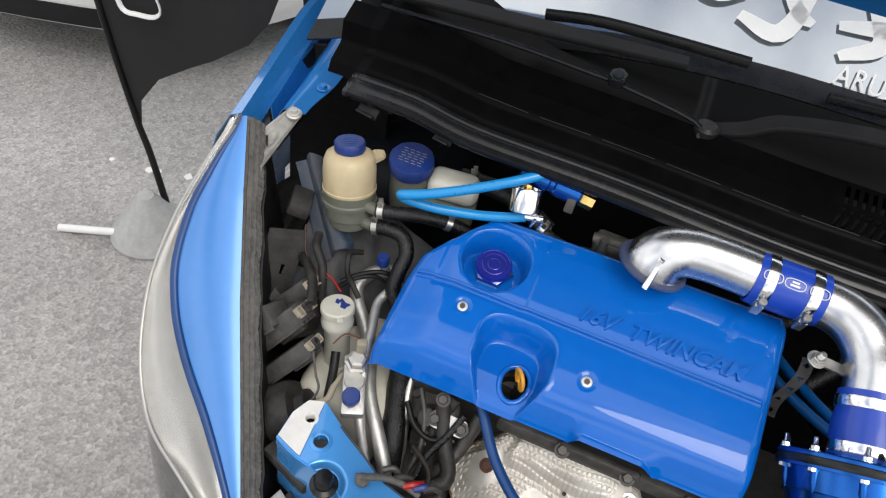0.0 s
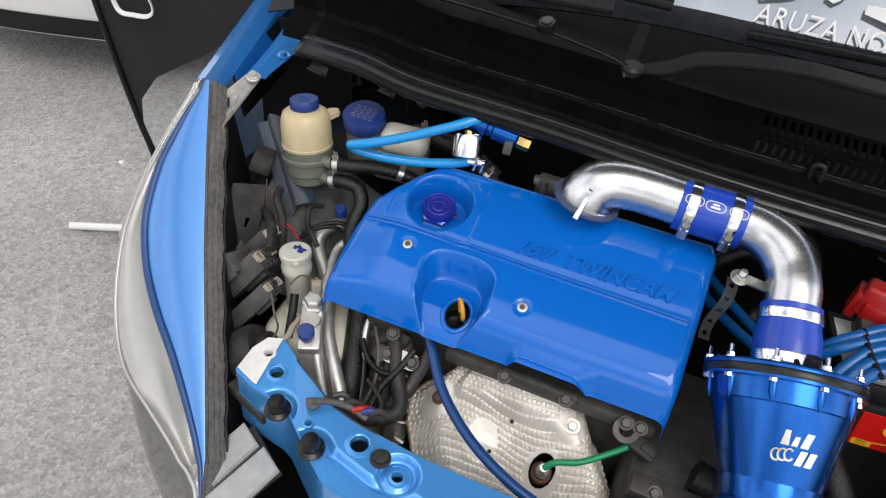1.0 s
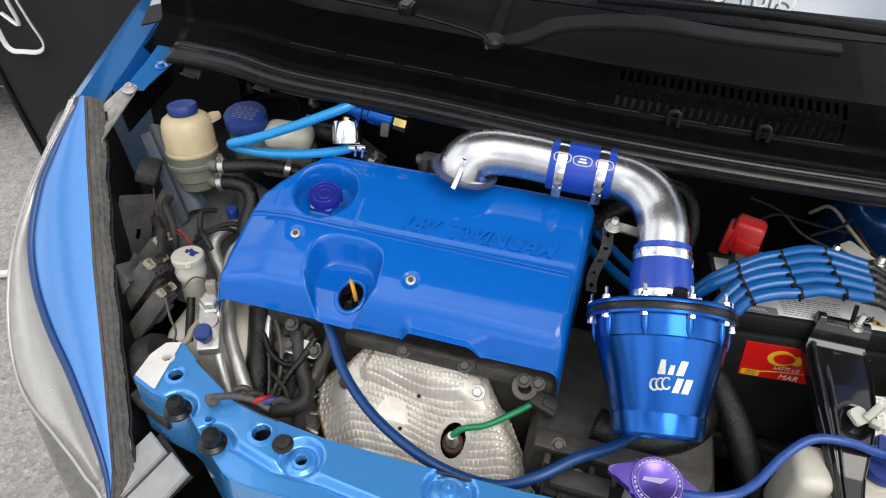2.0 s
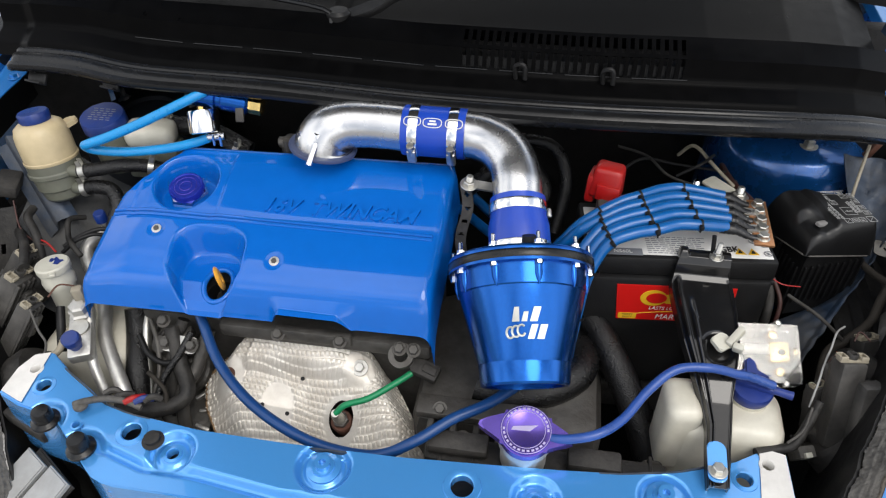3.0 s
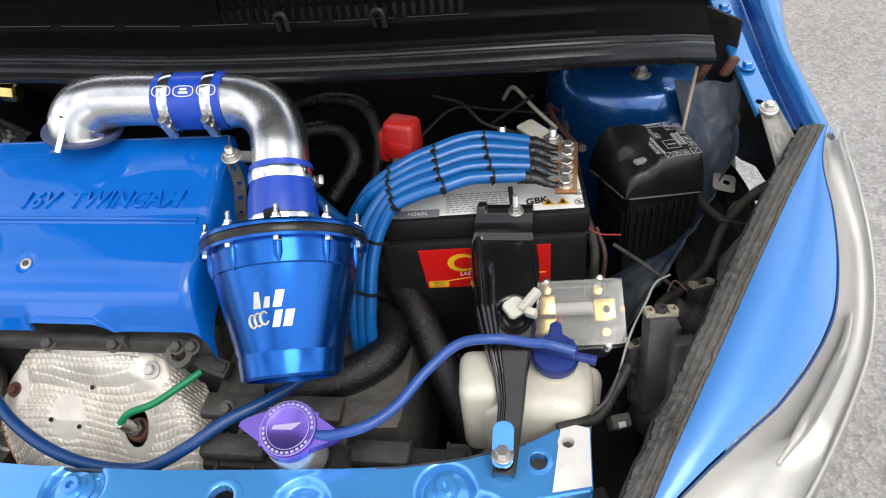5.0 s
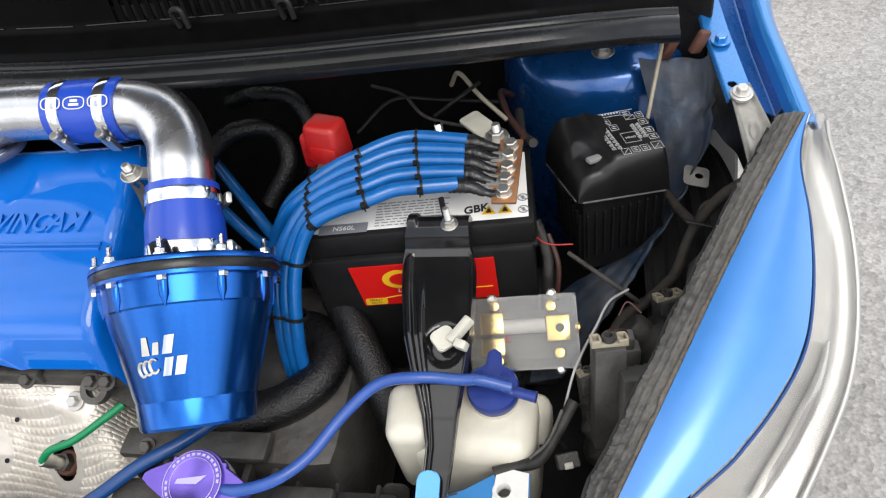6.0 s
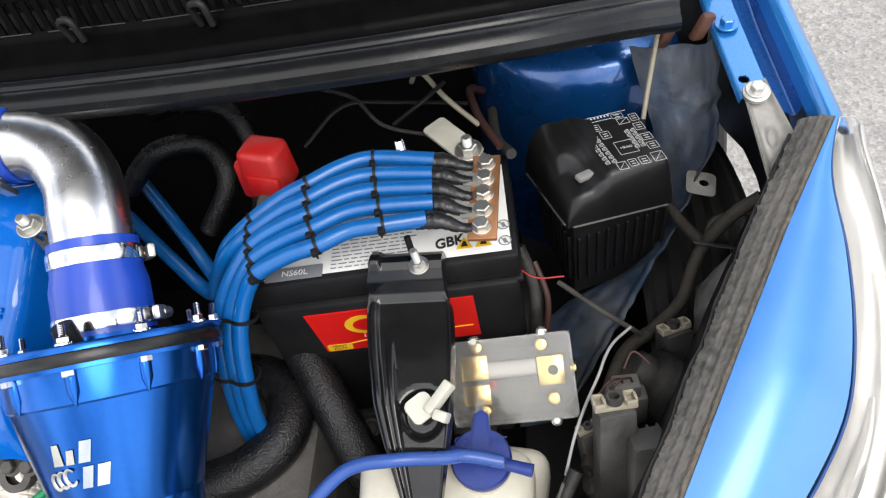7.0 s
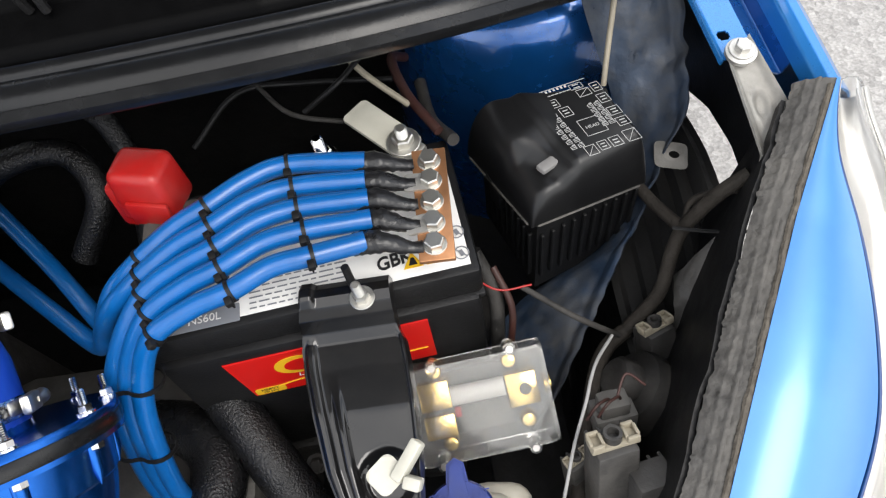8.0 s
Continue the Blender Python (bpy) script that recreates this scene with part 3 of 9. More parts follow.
fenders = {}
for sgn in (-1, 1):
    def arch(u, v, sgn=sgn):
        x, y, z = fender_pt(sgn, 0.285 + 1.2 * u, v)
        if sgn > 0:
            return z > float(np.interp(y, [0.28, 0.40, 0.47, 0.54, 0.64, 1.0, 1.3, 1.4], [0.80, 0.79, 0.765, 0.735, 0.68, 0.62, 0.45, 0.0]))
        return not (math.hypot((y - 0.78) * 0.72, z - 0.30) < 0.37 and v > 0.42)
    bm = sheet(bmesh.new(), lambda u, v: fender_pt(sgn, (0.285 if sgn < 0 else 0.315) + 1.2 * u, v), 60, 48, 0.0015, arch)
    fenders[sgn] = part("fender", bm, M["paint"], car, "blue metallic front fender")
    # inner flange with bolts
    def flange(u, v, sgn=sgn):
        if sgn > 0:
            y = 0.354 + 0.45 * u
            xi = float(np.interp(y, [0.354, 0.45, 0.60, 0.81], [0.6465, 0.634, 0.620, 0.612]))
            return (xi + 0.024 * (1 - v), y, 0.949 + 0.145 * (y - 0.35) - 0.005 * smooth01((v - 0.93) / 0.07))
        y = 0.340 + 0.46 * u
        zt = float(np.interp(y, [0.27, 0.5, 0.9], [0.962, 1.010, 1.06]))
        w = float(np.interp(y, [0.27, 0.5, 1.0], [0.0, 0.02, 0.05]))
        xi = (0.614 if sgn < 0 else 0.640) + 0.012 * smooth01(1 - u * 6)
        xs = [0.676 + w, 0.670 + w * 0.9, xi * 0.5 + 0.335 + w * 0.5, xi]
        zs = [zt + 0.002, zt - 0.045, zt - 0.050, zt - 0.046]
        return (sgn * float(np.interp(v, [0, .34, .67, 1], xs)), y, float(np.interp(v, [0, .34, .67, 1], zs)) + (0.052 if sgn < 0 else 0.030) * smooth01((v - 0.2) / 0.4))
    bm = sheet(bmesh.new(), flange, 300, 20, 0.0015, lambda u, v: sgn < 0 or math.hypot(0.45 * (u - 0.041), 0.024 * (v - 0.62)) > 0.0042)
    fl = part("inner_flange", bm, M["paint"], fenders[sgn], "blue flange with bolts")
    bolt = hex_bolt_mesh("flange_bolt", 0.006, 0.005, 0.010, M["paint"])
    for u in (0.12, 0.30, 0.62) if sgn < 0 else (0.17, 0.42):
        p = flange(u, 0.88 if sgn < 0 else 0.5)
        piece("flange_bolt", bolt, Matrix.Translation((p[0], p[1], p[2] + 0.002)), fl)
    if sgn > 0:
        # channel in the darkened bay blue, which carries the shade under the lip
        def channel(u, v):
            y = 0.352 + 0.45 * u
            a, b = Vector(flange(u, 0.0)), Vector(fender_pt(1, y, 0.0))
            return a.lerp(b, v) - Vector((0, 0, 0.012 * smooth01(v / 0.2) * smooth01((1 - v) / 0.15)))
        part("drain_channel", sheet(bmesh.new(), channel, 30, 16, 0.0015), M["bay"], fenders[sgn], "dusty blue channel, darkened as shade under the fender lip")
        # black wall below the channel, ending in the curved edge of the wheel arch
        def arch_band(u, v):
            y = 0.285 + 0.35 * u
            lo = float(np.interp(y, [0.28, 0.35, 0.40, 0.46, 0.52, 0.64], [0.848, 0.852, 0.838, 0.802, 0.772, 0.66]))
            return (0.680 + 0.010 * v, y, lo + (0.922 + 0.12 * (y - 0.35) - lo) * v)
        part("arch_band", sheet(bmesh.new(), arch_band, 40, 8, 0.003), M["black"], fenders[sgn], "black inner wall over the wheel arch")
    # wheel
    m = frame_to((sgn * 0.700, 0.98, 0.30), (sgn, 0, 0))
    bm = lathe(bmesh.new(), [(0.20, 0.0), (0.27, 0.0), (0.295, 0.02), (0.30, 0.05), (0.295, 0.075), (0.27, 0.085), (0.20, 0.08)], m, 40, False, False)
    wheel = part("wheel", bm, M["tyre"], car, "black tyre")
    bm = lathe(bmesh.new(), [(0.20, 0.0), (0.205, 0.08), (0.19, 0.07), (0.06, 0.05), (0.0, 0.055)], m, 40, False, False)
    part("rim", bm, M["alu"], wheel, "alloy rim")

# headlamps: painted inner band, clear outer lens, foam seal on the inner edge
SEAL = {-1: [(-0.676, 0.276, 0.985), (-0.634, 0.195, 0.925), (-0.580, 0.095, 0.846), (-0.523, 0.0, 0.772), (-0.463, -0.10, 0.700), (-0.440, -0.15, 0.672)],
        1: [(0.706, 0.316, 0.946), (0.6595, 0.235, 0.922), (0.612, 0.145, 0.901), (0.563, 0.050, 0.876), (0.526, -0.02, 0.857), (0.486, -0.10, 0.832)]}


def on_line(pts, t):
    s = t * (len(pts) - 1)
    i = min(int(s), len(pts) - 2)
    return Vector(pts[i]).lerp(Vector(pts[i + 1]), s - i)


# widths along the lamp, from the fender to the nose: painted band, whole lamp
LAMP_SPLIT = {-1: [0.006, 0.035, 0.064, 0.082, 0.078, 0.063, 0.041, 0.022, 0.007, 0.002, 0.001],
              1: [0.002, 0.013, 0.040, 0.061, 0.073, 0.069, 0.057, 0.042, 0.027, 0.012, 0.005]}
LAMP_OUT = {-1: [0.020, 0.053, 0.088, 0.120, 0.131, 0.130, 0.114, 0.074, 0.034, 0.012, 0.005],
            1: [0.018, 0.049, 0.080, 0.102, 0.114, 0.115, 0.112, 0.108, 0.102, 0.092, 0.070]}


def table(vals, t):
    """A smooth line through evenly spaced values."""
    s = min(max(t, 0), 1) * (len(vals) - 1)
    i = min(int(s), len(vals) - 2)
    f = s - i
    a, b, c, d = vals[max(i - 1, 0)], vals[i], vals[i + 1], vals[min(i + 2, len(vals) - 1)]
    return max(0.0005, 0.5 * (2 * b + (c - a) * f + (2 * a - 5 * b + 4 * c - d) * f * f + (3 * b - a - 3 * c + d) * f ** 3))


def lamp_pt(sgn, t, k):
    """t along the lamp from the fender to the nose; k 0 at the seal, 1 at the outer edge."""
    a = on_line(SEAL[sgn], t)
    width = table(LAMP_OUT[sgn], t)
    out = Vector((sgn * 0.92, -0.40, 0)).normalized()
    h = width * k
    return a + out * h + Vector((0, 0, 0.012 - 0.16 * h - 2.6 * h * h))


def split(sgn, t):
    return table(LAMP_SPLIT[sgn], t) / table(LAMP_OUT[sgn], t)


for sgn in (-1, 1):
    lamp = part("headlamp", sheet(bmesh.new(), lambda u, v: lamp_pt(sgn, u, split(sgn, u) + 0.02 + (0.98 - split(sgn, u)) * v) - Vector((0, 0, 0.006 + 0.008 * math.sin(math.pi * v) + 0.012 * smooth01((u - 0.55) / 0.12) * math.sin(math.pi * v) + 0.0012 * math.sin(9 * u + 7 * v))), 80, 36, 0.003), M["lens_grey"], car,
                "large clear headlamp with a blue painted inner band")
    bm = sheet(bmesh.new(), lambda u, v: lamp_pt(sgn, u, split(sgn, u) * v) + Vector((0, 0, 0.003 + 0.010 * math.sin(math.pi * v) * min(1, 8 * split(sgn, u) * table(LAMP_OUT[sgn], u)))), 80, 16, 0.004)
    part("painted_band", bm, M["film"], lamp, "blue painted band")
    bm = tube(bmesh.new(), [lamp_pt(sgn, i / 30, split(sgn, i / 30) + 0.020) + Vector((0, 0, 0.001)) for i in range(31)], [(1.0 if sgn < 0 else 0.22) * r for r in (0.002, 0.006, 0.0065, 0.0065, 0.0065, 0.0055, 0.004, 0.002)], 10, 2)
    part("band_edge", bm, M["hose_navy"], lamp, "dark blue line")
    bm = tube(bmesh.new(), [lamp_pt(sgn, i / 30, 0.985) for i in range(31)], 0.0030, 10, 2)
    part("lens_rim", bm, M["lens_grey"], lamp, "bright lens rim")
    bm = sheet(bmesh.new(), lambda u, v: lamp_pt(sgn, u, split(sgn, u) + 0.03 + (0.96 - split(sgn, u)) * v) + Vector((0, 0, 0.002 + 0.006 * math.sin(math.pi * v))), 60, 14, 0.0025)
    shell = part("clear_lens", bm, M["lens_clear"], lamp, "clear polycarbonate lens")
    shell.visible_shadow = False
    for k0, k1 in ((0.36, 0.70),) if sgn > 0 else ():
        bm = tube(bmesh.new(), [lamp_pt(sgn, t, split(sgn, t) + (0.92 - split(sgn, t)) * (0.55 + 0.3 * (k1 - 0.6))) - Vector((0, 0, 0.006)) for t in np.linspace(k0, k1, 9)], [0.002, 0.006, 0.006, 0.002], 10, 3, flat=2.0)
        part("reflector_ridge", bm, M["lens_grey"], lamp, "bright reflector ridge")
    # foam seal: a rough flat strip
    def seal_pt(u, v, sgn=sgn):
        a = on_line(SEAL[sgn], u)
        w = 0.024
        wob = 0.0010 * noise.noise(Vector((60 * u, 3 * v, sgn))) + 0.0010 * noise.noise(Vector((210 * u, 9 * v, 4)))
        w *= 1 + 0.10 * v * noise.noise(Vector((17 * u, 0, 7 + sgn))) + 0.08 * v * noise.noise(Vector((70 * u, 0, 2))) + 0.06 * v * noise.noise(Vector((240 * u, 0, 5)))
        ridge = 0.0011 * smooth01(1.6 - abs(v - 0.42) / 0.05) + 0.0007 * smooth01(1.6 - abs(v - 0.70) / 0.04)
        return a + Vector((-sgn * w * v * 0.93, w * v * 0.36, 0.014 - 0.010 * v * v + wob + ridge))
    bm = sheet(bmesh.new(), seal_pt, 300, 32, 0.008)
    foam = part("foam_seal", bm, M["seal_dusty"], lamp, "dusty grey foam strip")
    for v0, r0 in ((0.10, 0.0020),):
        bm = tube(bmesh.new(), [seal_pt(0.01 + 0.98 * i / 90, v0 + 0.05 * noise.noise(Vector((i * 0.4, v0, 1)))) for i in range(91)], [r0 * (1 + 0.45 * noise.noise(Vector((i * 0.7, 2, v0)))) for i in range(60)], 7, 2)
        part("seal_ridge", bm, M["foam_ridge"], foam, "crumbling paler ridge")
    # back of the lamp housing falling into the bay
    bm = sheet(bmesh.new(), lambda u, v: Vector(seal_pt(0.02 + 0.93 * u, 1)) + Vector((-sgn * (0.018 * v), 0.012 * v, -0.004 - 0.22 * v)), 40, 6, 0.003)
    part("lamp_housing", bm, M["black"], lamp, "black lamp housing")
    # bumper corner below the lamp
    def bump(u, v, sgn=sgn):
        p = lamp_pt(sgn, 0.25 + 0.75 * u, 1.0)
        return p + Vector((sgn * 0.012 * math.sin(2.2 * v), -0.012 * math.sin(2.2 * v), -0.012 - 0.42 * v))
    bm = sheet(bmesh.new(), bump, 40, 10, 0.003)
    part("bumper_corner", bm, M["black_gloss"], car, "dark bumper corner below the lamp")
# grey bumper bracket between panel and lamp
for sgn in (-1, 1):
    m = frame_to((sgn * 0.425, -0.085, 0.705), (sgn * 0.1, -0.25, 1))
    bracket = part("bumper_bracket", slab(bmesh.new(), [(-0.045, -0.055), (0.040, -0.080), (0.050, 0.03), (-0.030, 0.045)], -0.010, -0.004, m, 0.002), M["black_dusty"], car, "pale grey slatted bumper top")
    for k in range(2):
        x0 = -0.042 + 0.046 * k
        bm = slab(bmesh.new(), [(x0, -0.055 - 0.006 * k), (x0 + 0.042, -0.064 - 0.006 * k), (x0 + 0.044, 0.032 - 0.002 * k), (x0 + 0.004, 0.038 - 0.002 * k)], -0.0035, 0.004, m, 0.002)
        part("slat", bm, M["bumper_grey"], bracket)
    bm = box(bmesh.new(), (0, 0, 0), (0.075, 0.022, 0.02), pose(sgn * 0.445, -0.018, 0.745, 0, 0, sgn * 20), 0.004)
    part("lamp_bracket", bm, M["black_dusty"], car, "dark lamp bracket")
# bumper nose below the panel
bm = sheet(bmesh.new(), lambda u, v: ((u - 0.5) * 0.86, -0.128 - 0.10 * math.cos((u - 0.5) * 2.6) * smooth01(v * 1.6), 0.70 - 0.50 * v - 0.03 * smooth01(1 - v)), 40, 14, 0.004)
part("bumper", bm, M["paint"], car, "blue front bumper")

# inner bay: firewall, side aprons, floor, cross member; near-black, shade is in their colour
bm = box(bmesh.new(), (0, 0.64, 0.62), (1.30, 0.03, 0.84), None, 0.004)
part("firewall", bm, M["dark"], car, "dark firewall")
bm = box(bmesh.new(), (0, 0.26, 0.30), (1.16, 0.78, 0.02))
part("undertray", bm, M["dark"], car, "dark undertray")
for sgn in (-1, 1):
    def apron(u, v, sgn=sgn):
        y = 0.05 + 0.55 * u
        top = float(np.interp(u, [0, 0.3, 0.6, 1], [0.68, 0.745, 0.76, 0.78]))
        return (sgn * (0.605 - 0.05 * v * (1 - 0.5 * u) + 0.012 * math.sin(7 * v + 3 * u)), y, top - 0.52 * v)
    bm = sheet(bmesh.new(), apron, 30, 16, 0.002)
    part("inner_apron", bm, M["dark"], car, "grimy inner apron, near-black for shade")
    # strut tower: domed; the left one near-black, its shade put into the colour
    m = frame_to((sgn * 0.535, 0.552, 0.842 if sgn > 0 else 0.76), (0, -0.05, 1))
    bm = lathe(bmesh.new(), [(0.128, -0.20), (0.122, 0.0), (0.118, 0.055), (0.108, 0.078), (0.085, 0.090), (0.050, 0.094), (0.046, 0.088), (0.0, 0.088)], m, 48, False, False)
    tower = part("strut_tower", bm, M["bay_shaded"] if sgn < 0 else M["bay"], car, "blue domed strut tower")
    bolt = hex_bolt_mesh("tower_nut", 0.008, 0.007, 0.013, M["steel"], 0.012)
    for a in (30, 150, 270):
        piece("tower_nut", bolt, m @ pose(0.072 * math.cos(radians(a)), 0.072 * math.sin(radians(a)), 0.090), tower)

# wheel-arch liners beside the lamps
ARC = {1: ([0.05, 0.20, 0.332, 0.361, 0.392, 0.425, 0.454, 0.50], [0.60, 0.665, 0.688, 0.690, 0.689, 0.684, 0.677, 0.655]),
       -1: ([0.05, 0.20, 0.330, 0.360, 0.383, 0.414, 0.446, 0.50], [0.60, 0.675, 0.708, 0.711, 0.709, 0.700, 0.676, 0.640])}
for sgn in (-1, 1):
    def liner(u, v, sgn=sgn):
        y = 0.05 + 0.45 * u
        x = 0.575 + (float(np.interp(y, *ARC[sgn])) - 0.575) * v
        return (sgn * x, y, float(np.interp(y, [0.05, 0.22], [0.68, 0.795])) - 0.02 * (1 - v) + 0.003 * math.sin(40 * v) - 0.02 * smooth01((v - 0.93) / 0.07))
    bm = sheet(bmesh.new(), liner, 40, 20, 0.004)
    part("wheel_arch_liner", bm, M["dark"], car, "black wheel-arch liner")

# rear walls of the wheel arches, below the fender flanges, coloured dark as shade
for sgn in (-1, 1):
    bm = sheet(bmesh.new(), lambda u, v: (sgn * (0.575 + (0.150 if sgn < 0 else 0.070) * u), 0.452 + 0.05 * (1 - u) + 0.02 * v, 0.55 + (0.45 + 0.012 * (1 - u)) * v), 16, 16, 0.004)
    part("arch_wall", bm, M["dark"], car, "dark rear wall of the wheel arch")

# cowl: ribbed front seal, flat shelf, step, louvres, wiper well
COWL_X = [-0.562, -0.545, -0.47, -0.38, -0.20, 0.0, 0.20, 0.36, 0.47, 0.55, 0.605]
COWL_Y = [0.331, 0.325, 0.330, 0.325, 0.330, 0.322, 0.324, 0.335, 0.355, 0.385, 0.412]
COWL_Z = [1.045, 1.050, 1.046, 1.036, 1.030, 1.026, 1.024, 1.022, 1.014, 0.998, 0.980]


def cowl_at(x):
    return float(np.interp(x, COWL_X, COWL_Y)), float(np.interp(x, COWL_X, COWL_Z))


cowl_line = [Vector(p) for p in spline(list(zip(COWL_X, COWL_Y, COWL_Z)), 8)]
SEAL_PROF = [(0.000, 0.000), (-0.007, 0.001), (-0.011, 0.006), (-0.010, 0.012), (-0.004, 0.0145), (-0.001, 0.0125), (0.002, 0.0150), (0.010, 0.0190), (0.016, 0.0180), (0.018, 0.0205), (0.024, 0.021), (0.026, 0.012), (0.020, 0.0)]
bm = bmesh.new()
rings = [[bm.verts.new((p.x, p.y + a, p.z + b)) for a, b in SEAL_PROF] for p in cowl_line]
for a, b in zip(rings, rings[1:]):
    for k in range(len(SEAL_PROF)):
        bm.faces.new((a[k], a[(k + 1) % len(SEAL_PROF)], b[(k + 1) % len(SEAL_PROF)], b[k]))
bm.faces.new(rings[0]), bm.faces.new(rings[-1][::-1])
seal = part("bonnet_seal", bm, M["rubber"], car, "ribbed black rubber bonnet seal", angle=50)
tagged(seal, "ribbed black rubber bonnet seal")
bm = bmesh.new()
box(bm, (0, 0, 0), (0.022, 0.014, 0.003), pose(-0.421, 0.322, 1.032, -40, 0, -12), 0.001)
box(bm, (0, 0.002, 0.006), (0.026, 0.004, 0.012), pose(-0.421, 0.322, 1.032, -40, 0, -12), 0.001)
part("seal_clip", bm, M["black"], seal)
bm = bmesh.new()
box(bm, (0, 0, 0), (0.026, 0.014, 0.003), pose(-0.525, 0.317, 1.036, -40, 0, -12), 0.001)
box(bm, (0, 0.002, 0.006), (0.030, 0.004, 0.014), pose(-0.525, 0.317, 1.036, -40, 0, -12), 0.001)
part("seal_clip", bm, M["black"], seal)

# shelf behind the seal
def shelf(u, v):
    x = -0.60 + 1.20 * u
    y0, z0 = cowl_at(x)
    ys = [0.022, 0.030, 0.055, 0.058, 0.062, 0.095, 0.100, 0.104, 0.14, 0.34]
    zs = [0.010, 0.024, 0.036, 0.040, 0.066, 0.080, 0.076, 0.070, 0.075, 0.110]
    t = np.linspace(0, 1, 10)
    y, z = y0 + float(np.interp(v, t, ys)), z0 + float(np.interp(v, t, zs))
    if x > -0.14 and v > 0.55:
        z -= 0.012 * smooth01((x + 0.14) / 0.02) * smooth01((v - 0.55) / 0.1)
    return (x, y, z)


LOUVRE0, LOUVRE1 = 0.050, 0.330


def slot(u, v):
    x = -0.60 + 1.20 * u
    if not LOUVRE0 < x < LOUVRE1:
        return True
    k = ((x - LOUVRE0) / 0.0104) % 1
    return not ((0.325 < v < 0.44 or 0.455 < v < 0.535) and k < 0.58)


bm = sheet(bmesh.new(), shelf, 460, 54, 0.002, slot)
cowl = part("cowl_panel", bm, M["cowl"], car, "matt black plastic cowl with louvres", angle=50)
bm = sheet(bmesh.new(), lambda u, v: Vector(shelf(u, 0.3 + 0.3 * v)) - Vector((0, -0.004, 0.014)), 40, 4, 0.002)
part("drain_tray", bm, M["black"], cowl)
# seam dashes along the shelf
bm = bmesh.new()
for i in range(9):
    x0 = -0.40 + 0.083 * i
    a, b = Vector(shelf((x0 + 0.60) / 1.2, 0.30)), Vector(shelf((x0 + 0.668) / 1.2, 0.30))
    tube(bm, [a + Vector((0, 0, 0.001)), b + Vector((0, 0, 0.001))], 0.0009, 6)
part("cowl_seam", bm, M["rubber"], cowl)
# washer nozzle
m = pose(-0.243, 0.425, 1.130, 12, 0, -8)
bm = slab(bmesh.new(), rounded(0.020, 0.024, 0.007), 0, 0.012, m, 0.002)
nozzle = part("washer_nozzle", bm, M["rubber"], cowl)
bm = slab(bmesh.new(), rounded(0.012, 0.015, 0.004), 0.0121, 0.0135, m, 0.0005)
part("nozzle_cap", bm, M["black_gloss"], nozzle)
bm = bmesh.new()
tube(bm, [(-0.57, 0.445, 1.118), (-0.40, 0.438, 1.128), (-0.27, 0.430, 1.128), (-0.24, 0.428, 1.127), (-0.14, 0.420, 1.116), (-0.128, 0.410, 1.100)], 0.0035, 8, 4)
part("cowl_edge", bm, M["rubber"], cowl)
# front pipe clips seen on the shelf
for x in (0.126, 0.235):
    y0, z0 = cowl_at(x)
    bm = tube(bmesh.new(), [(x - 0.006, y0 + 0.05, z0 + 0.034), (x - 0.007, y0 + 0.048, z0 + 0.052), (x + 0.004, y0 + 0.046, z0 + 0.054), (x + 0.006, y0 + 0.045, z0 + 0.036)], 0.003, 8, 4)
    part("cowl_clip", bm, M["black"], cowl)

# windscreen and its lettering
WS_M = pose(0, 0.535, 1.155, 33, 0, 0)


def edge_bow(u):
    """How the lower edge of the glass leaves a straight line, from side to side."""
    a = 2 * u - 1
    return (-0.115 if a < 0 else 0.07) * a * a


bm = sheet(bmesh.new(), lambda u, v: WS_M @ Vector(((u - 0.5) * 1.36, v + (1 - v) * edge_bow(u), -0.05 * (2 * u - 1) ** 2)), 30, 12, 0.005)
screen = part("windscreen", bm, M["glass"], car, "sloping windscreen with white stickers")
screen.visible_shadow = False
bm = sheet(bmesh.new(), lambda u, v: WS_M @ Vector(((u - 0.5) * 1.36, 0.034 * v - 0.032 + edge_bow(u), 0.002 - 0.05 * (2 * u - 1) ** 2)), 30, 3, 0.003)
part("lower_moulding", bm, M["rubber"], screen, "black windscreen moulding")
letters("sticker_lettering", "ARUZA NO YUJO", 0.043, WS_M @ pose(0.002, 0.002, 0.004), M["white_print"], screen, 0.0003, 0.15, space=1.08, width=0.70)
# large brush-script strokes above
def stroke(pts, w):
    bm = bmesh.new()
    line = spline([(x, y - 0.168, 0) for x, y in pts], 6)
    l, r = [], []
    for i, p in enumerate(line):
        d = (line[min(i + 1, len(line) - 1)] - line[max(i - 1, 0)]).normalized()
        nn = Vector((-d.y, d.x, 0)) * w * (0.55 + 0.45 * math.sin(math.pi * i / (len(line) - 1)))
        l.append(bm.verts.new(WS_M @ (p + nn + Vector((0, 0, 0.0045)))))
        r.append(bm.verts.new(WS_M @ (p - nn + Vector((0, 0, 0.0045)))))
    for i in range(len(line) - 1):
        bm.faces.new((l[i], l[i + 1], r[i + 1], r[i]))
    part("sticker_stroke", bm, M["white_print"], screen, "white sticker stroke")


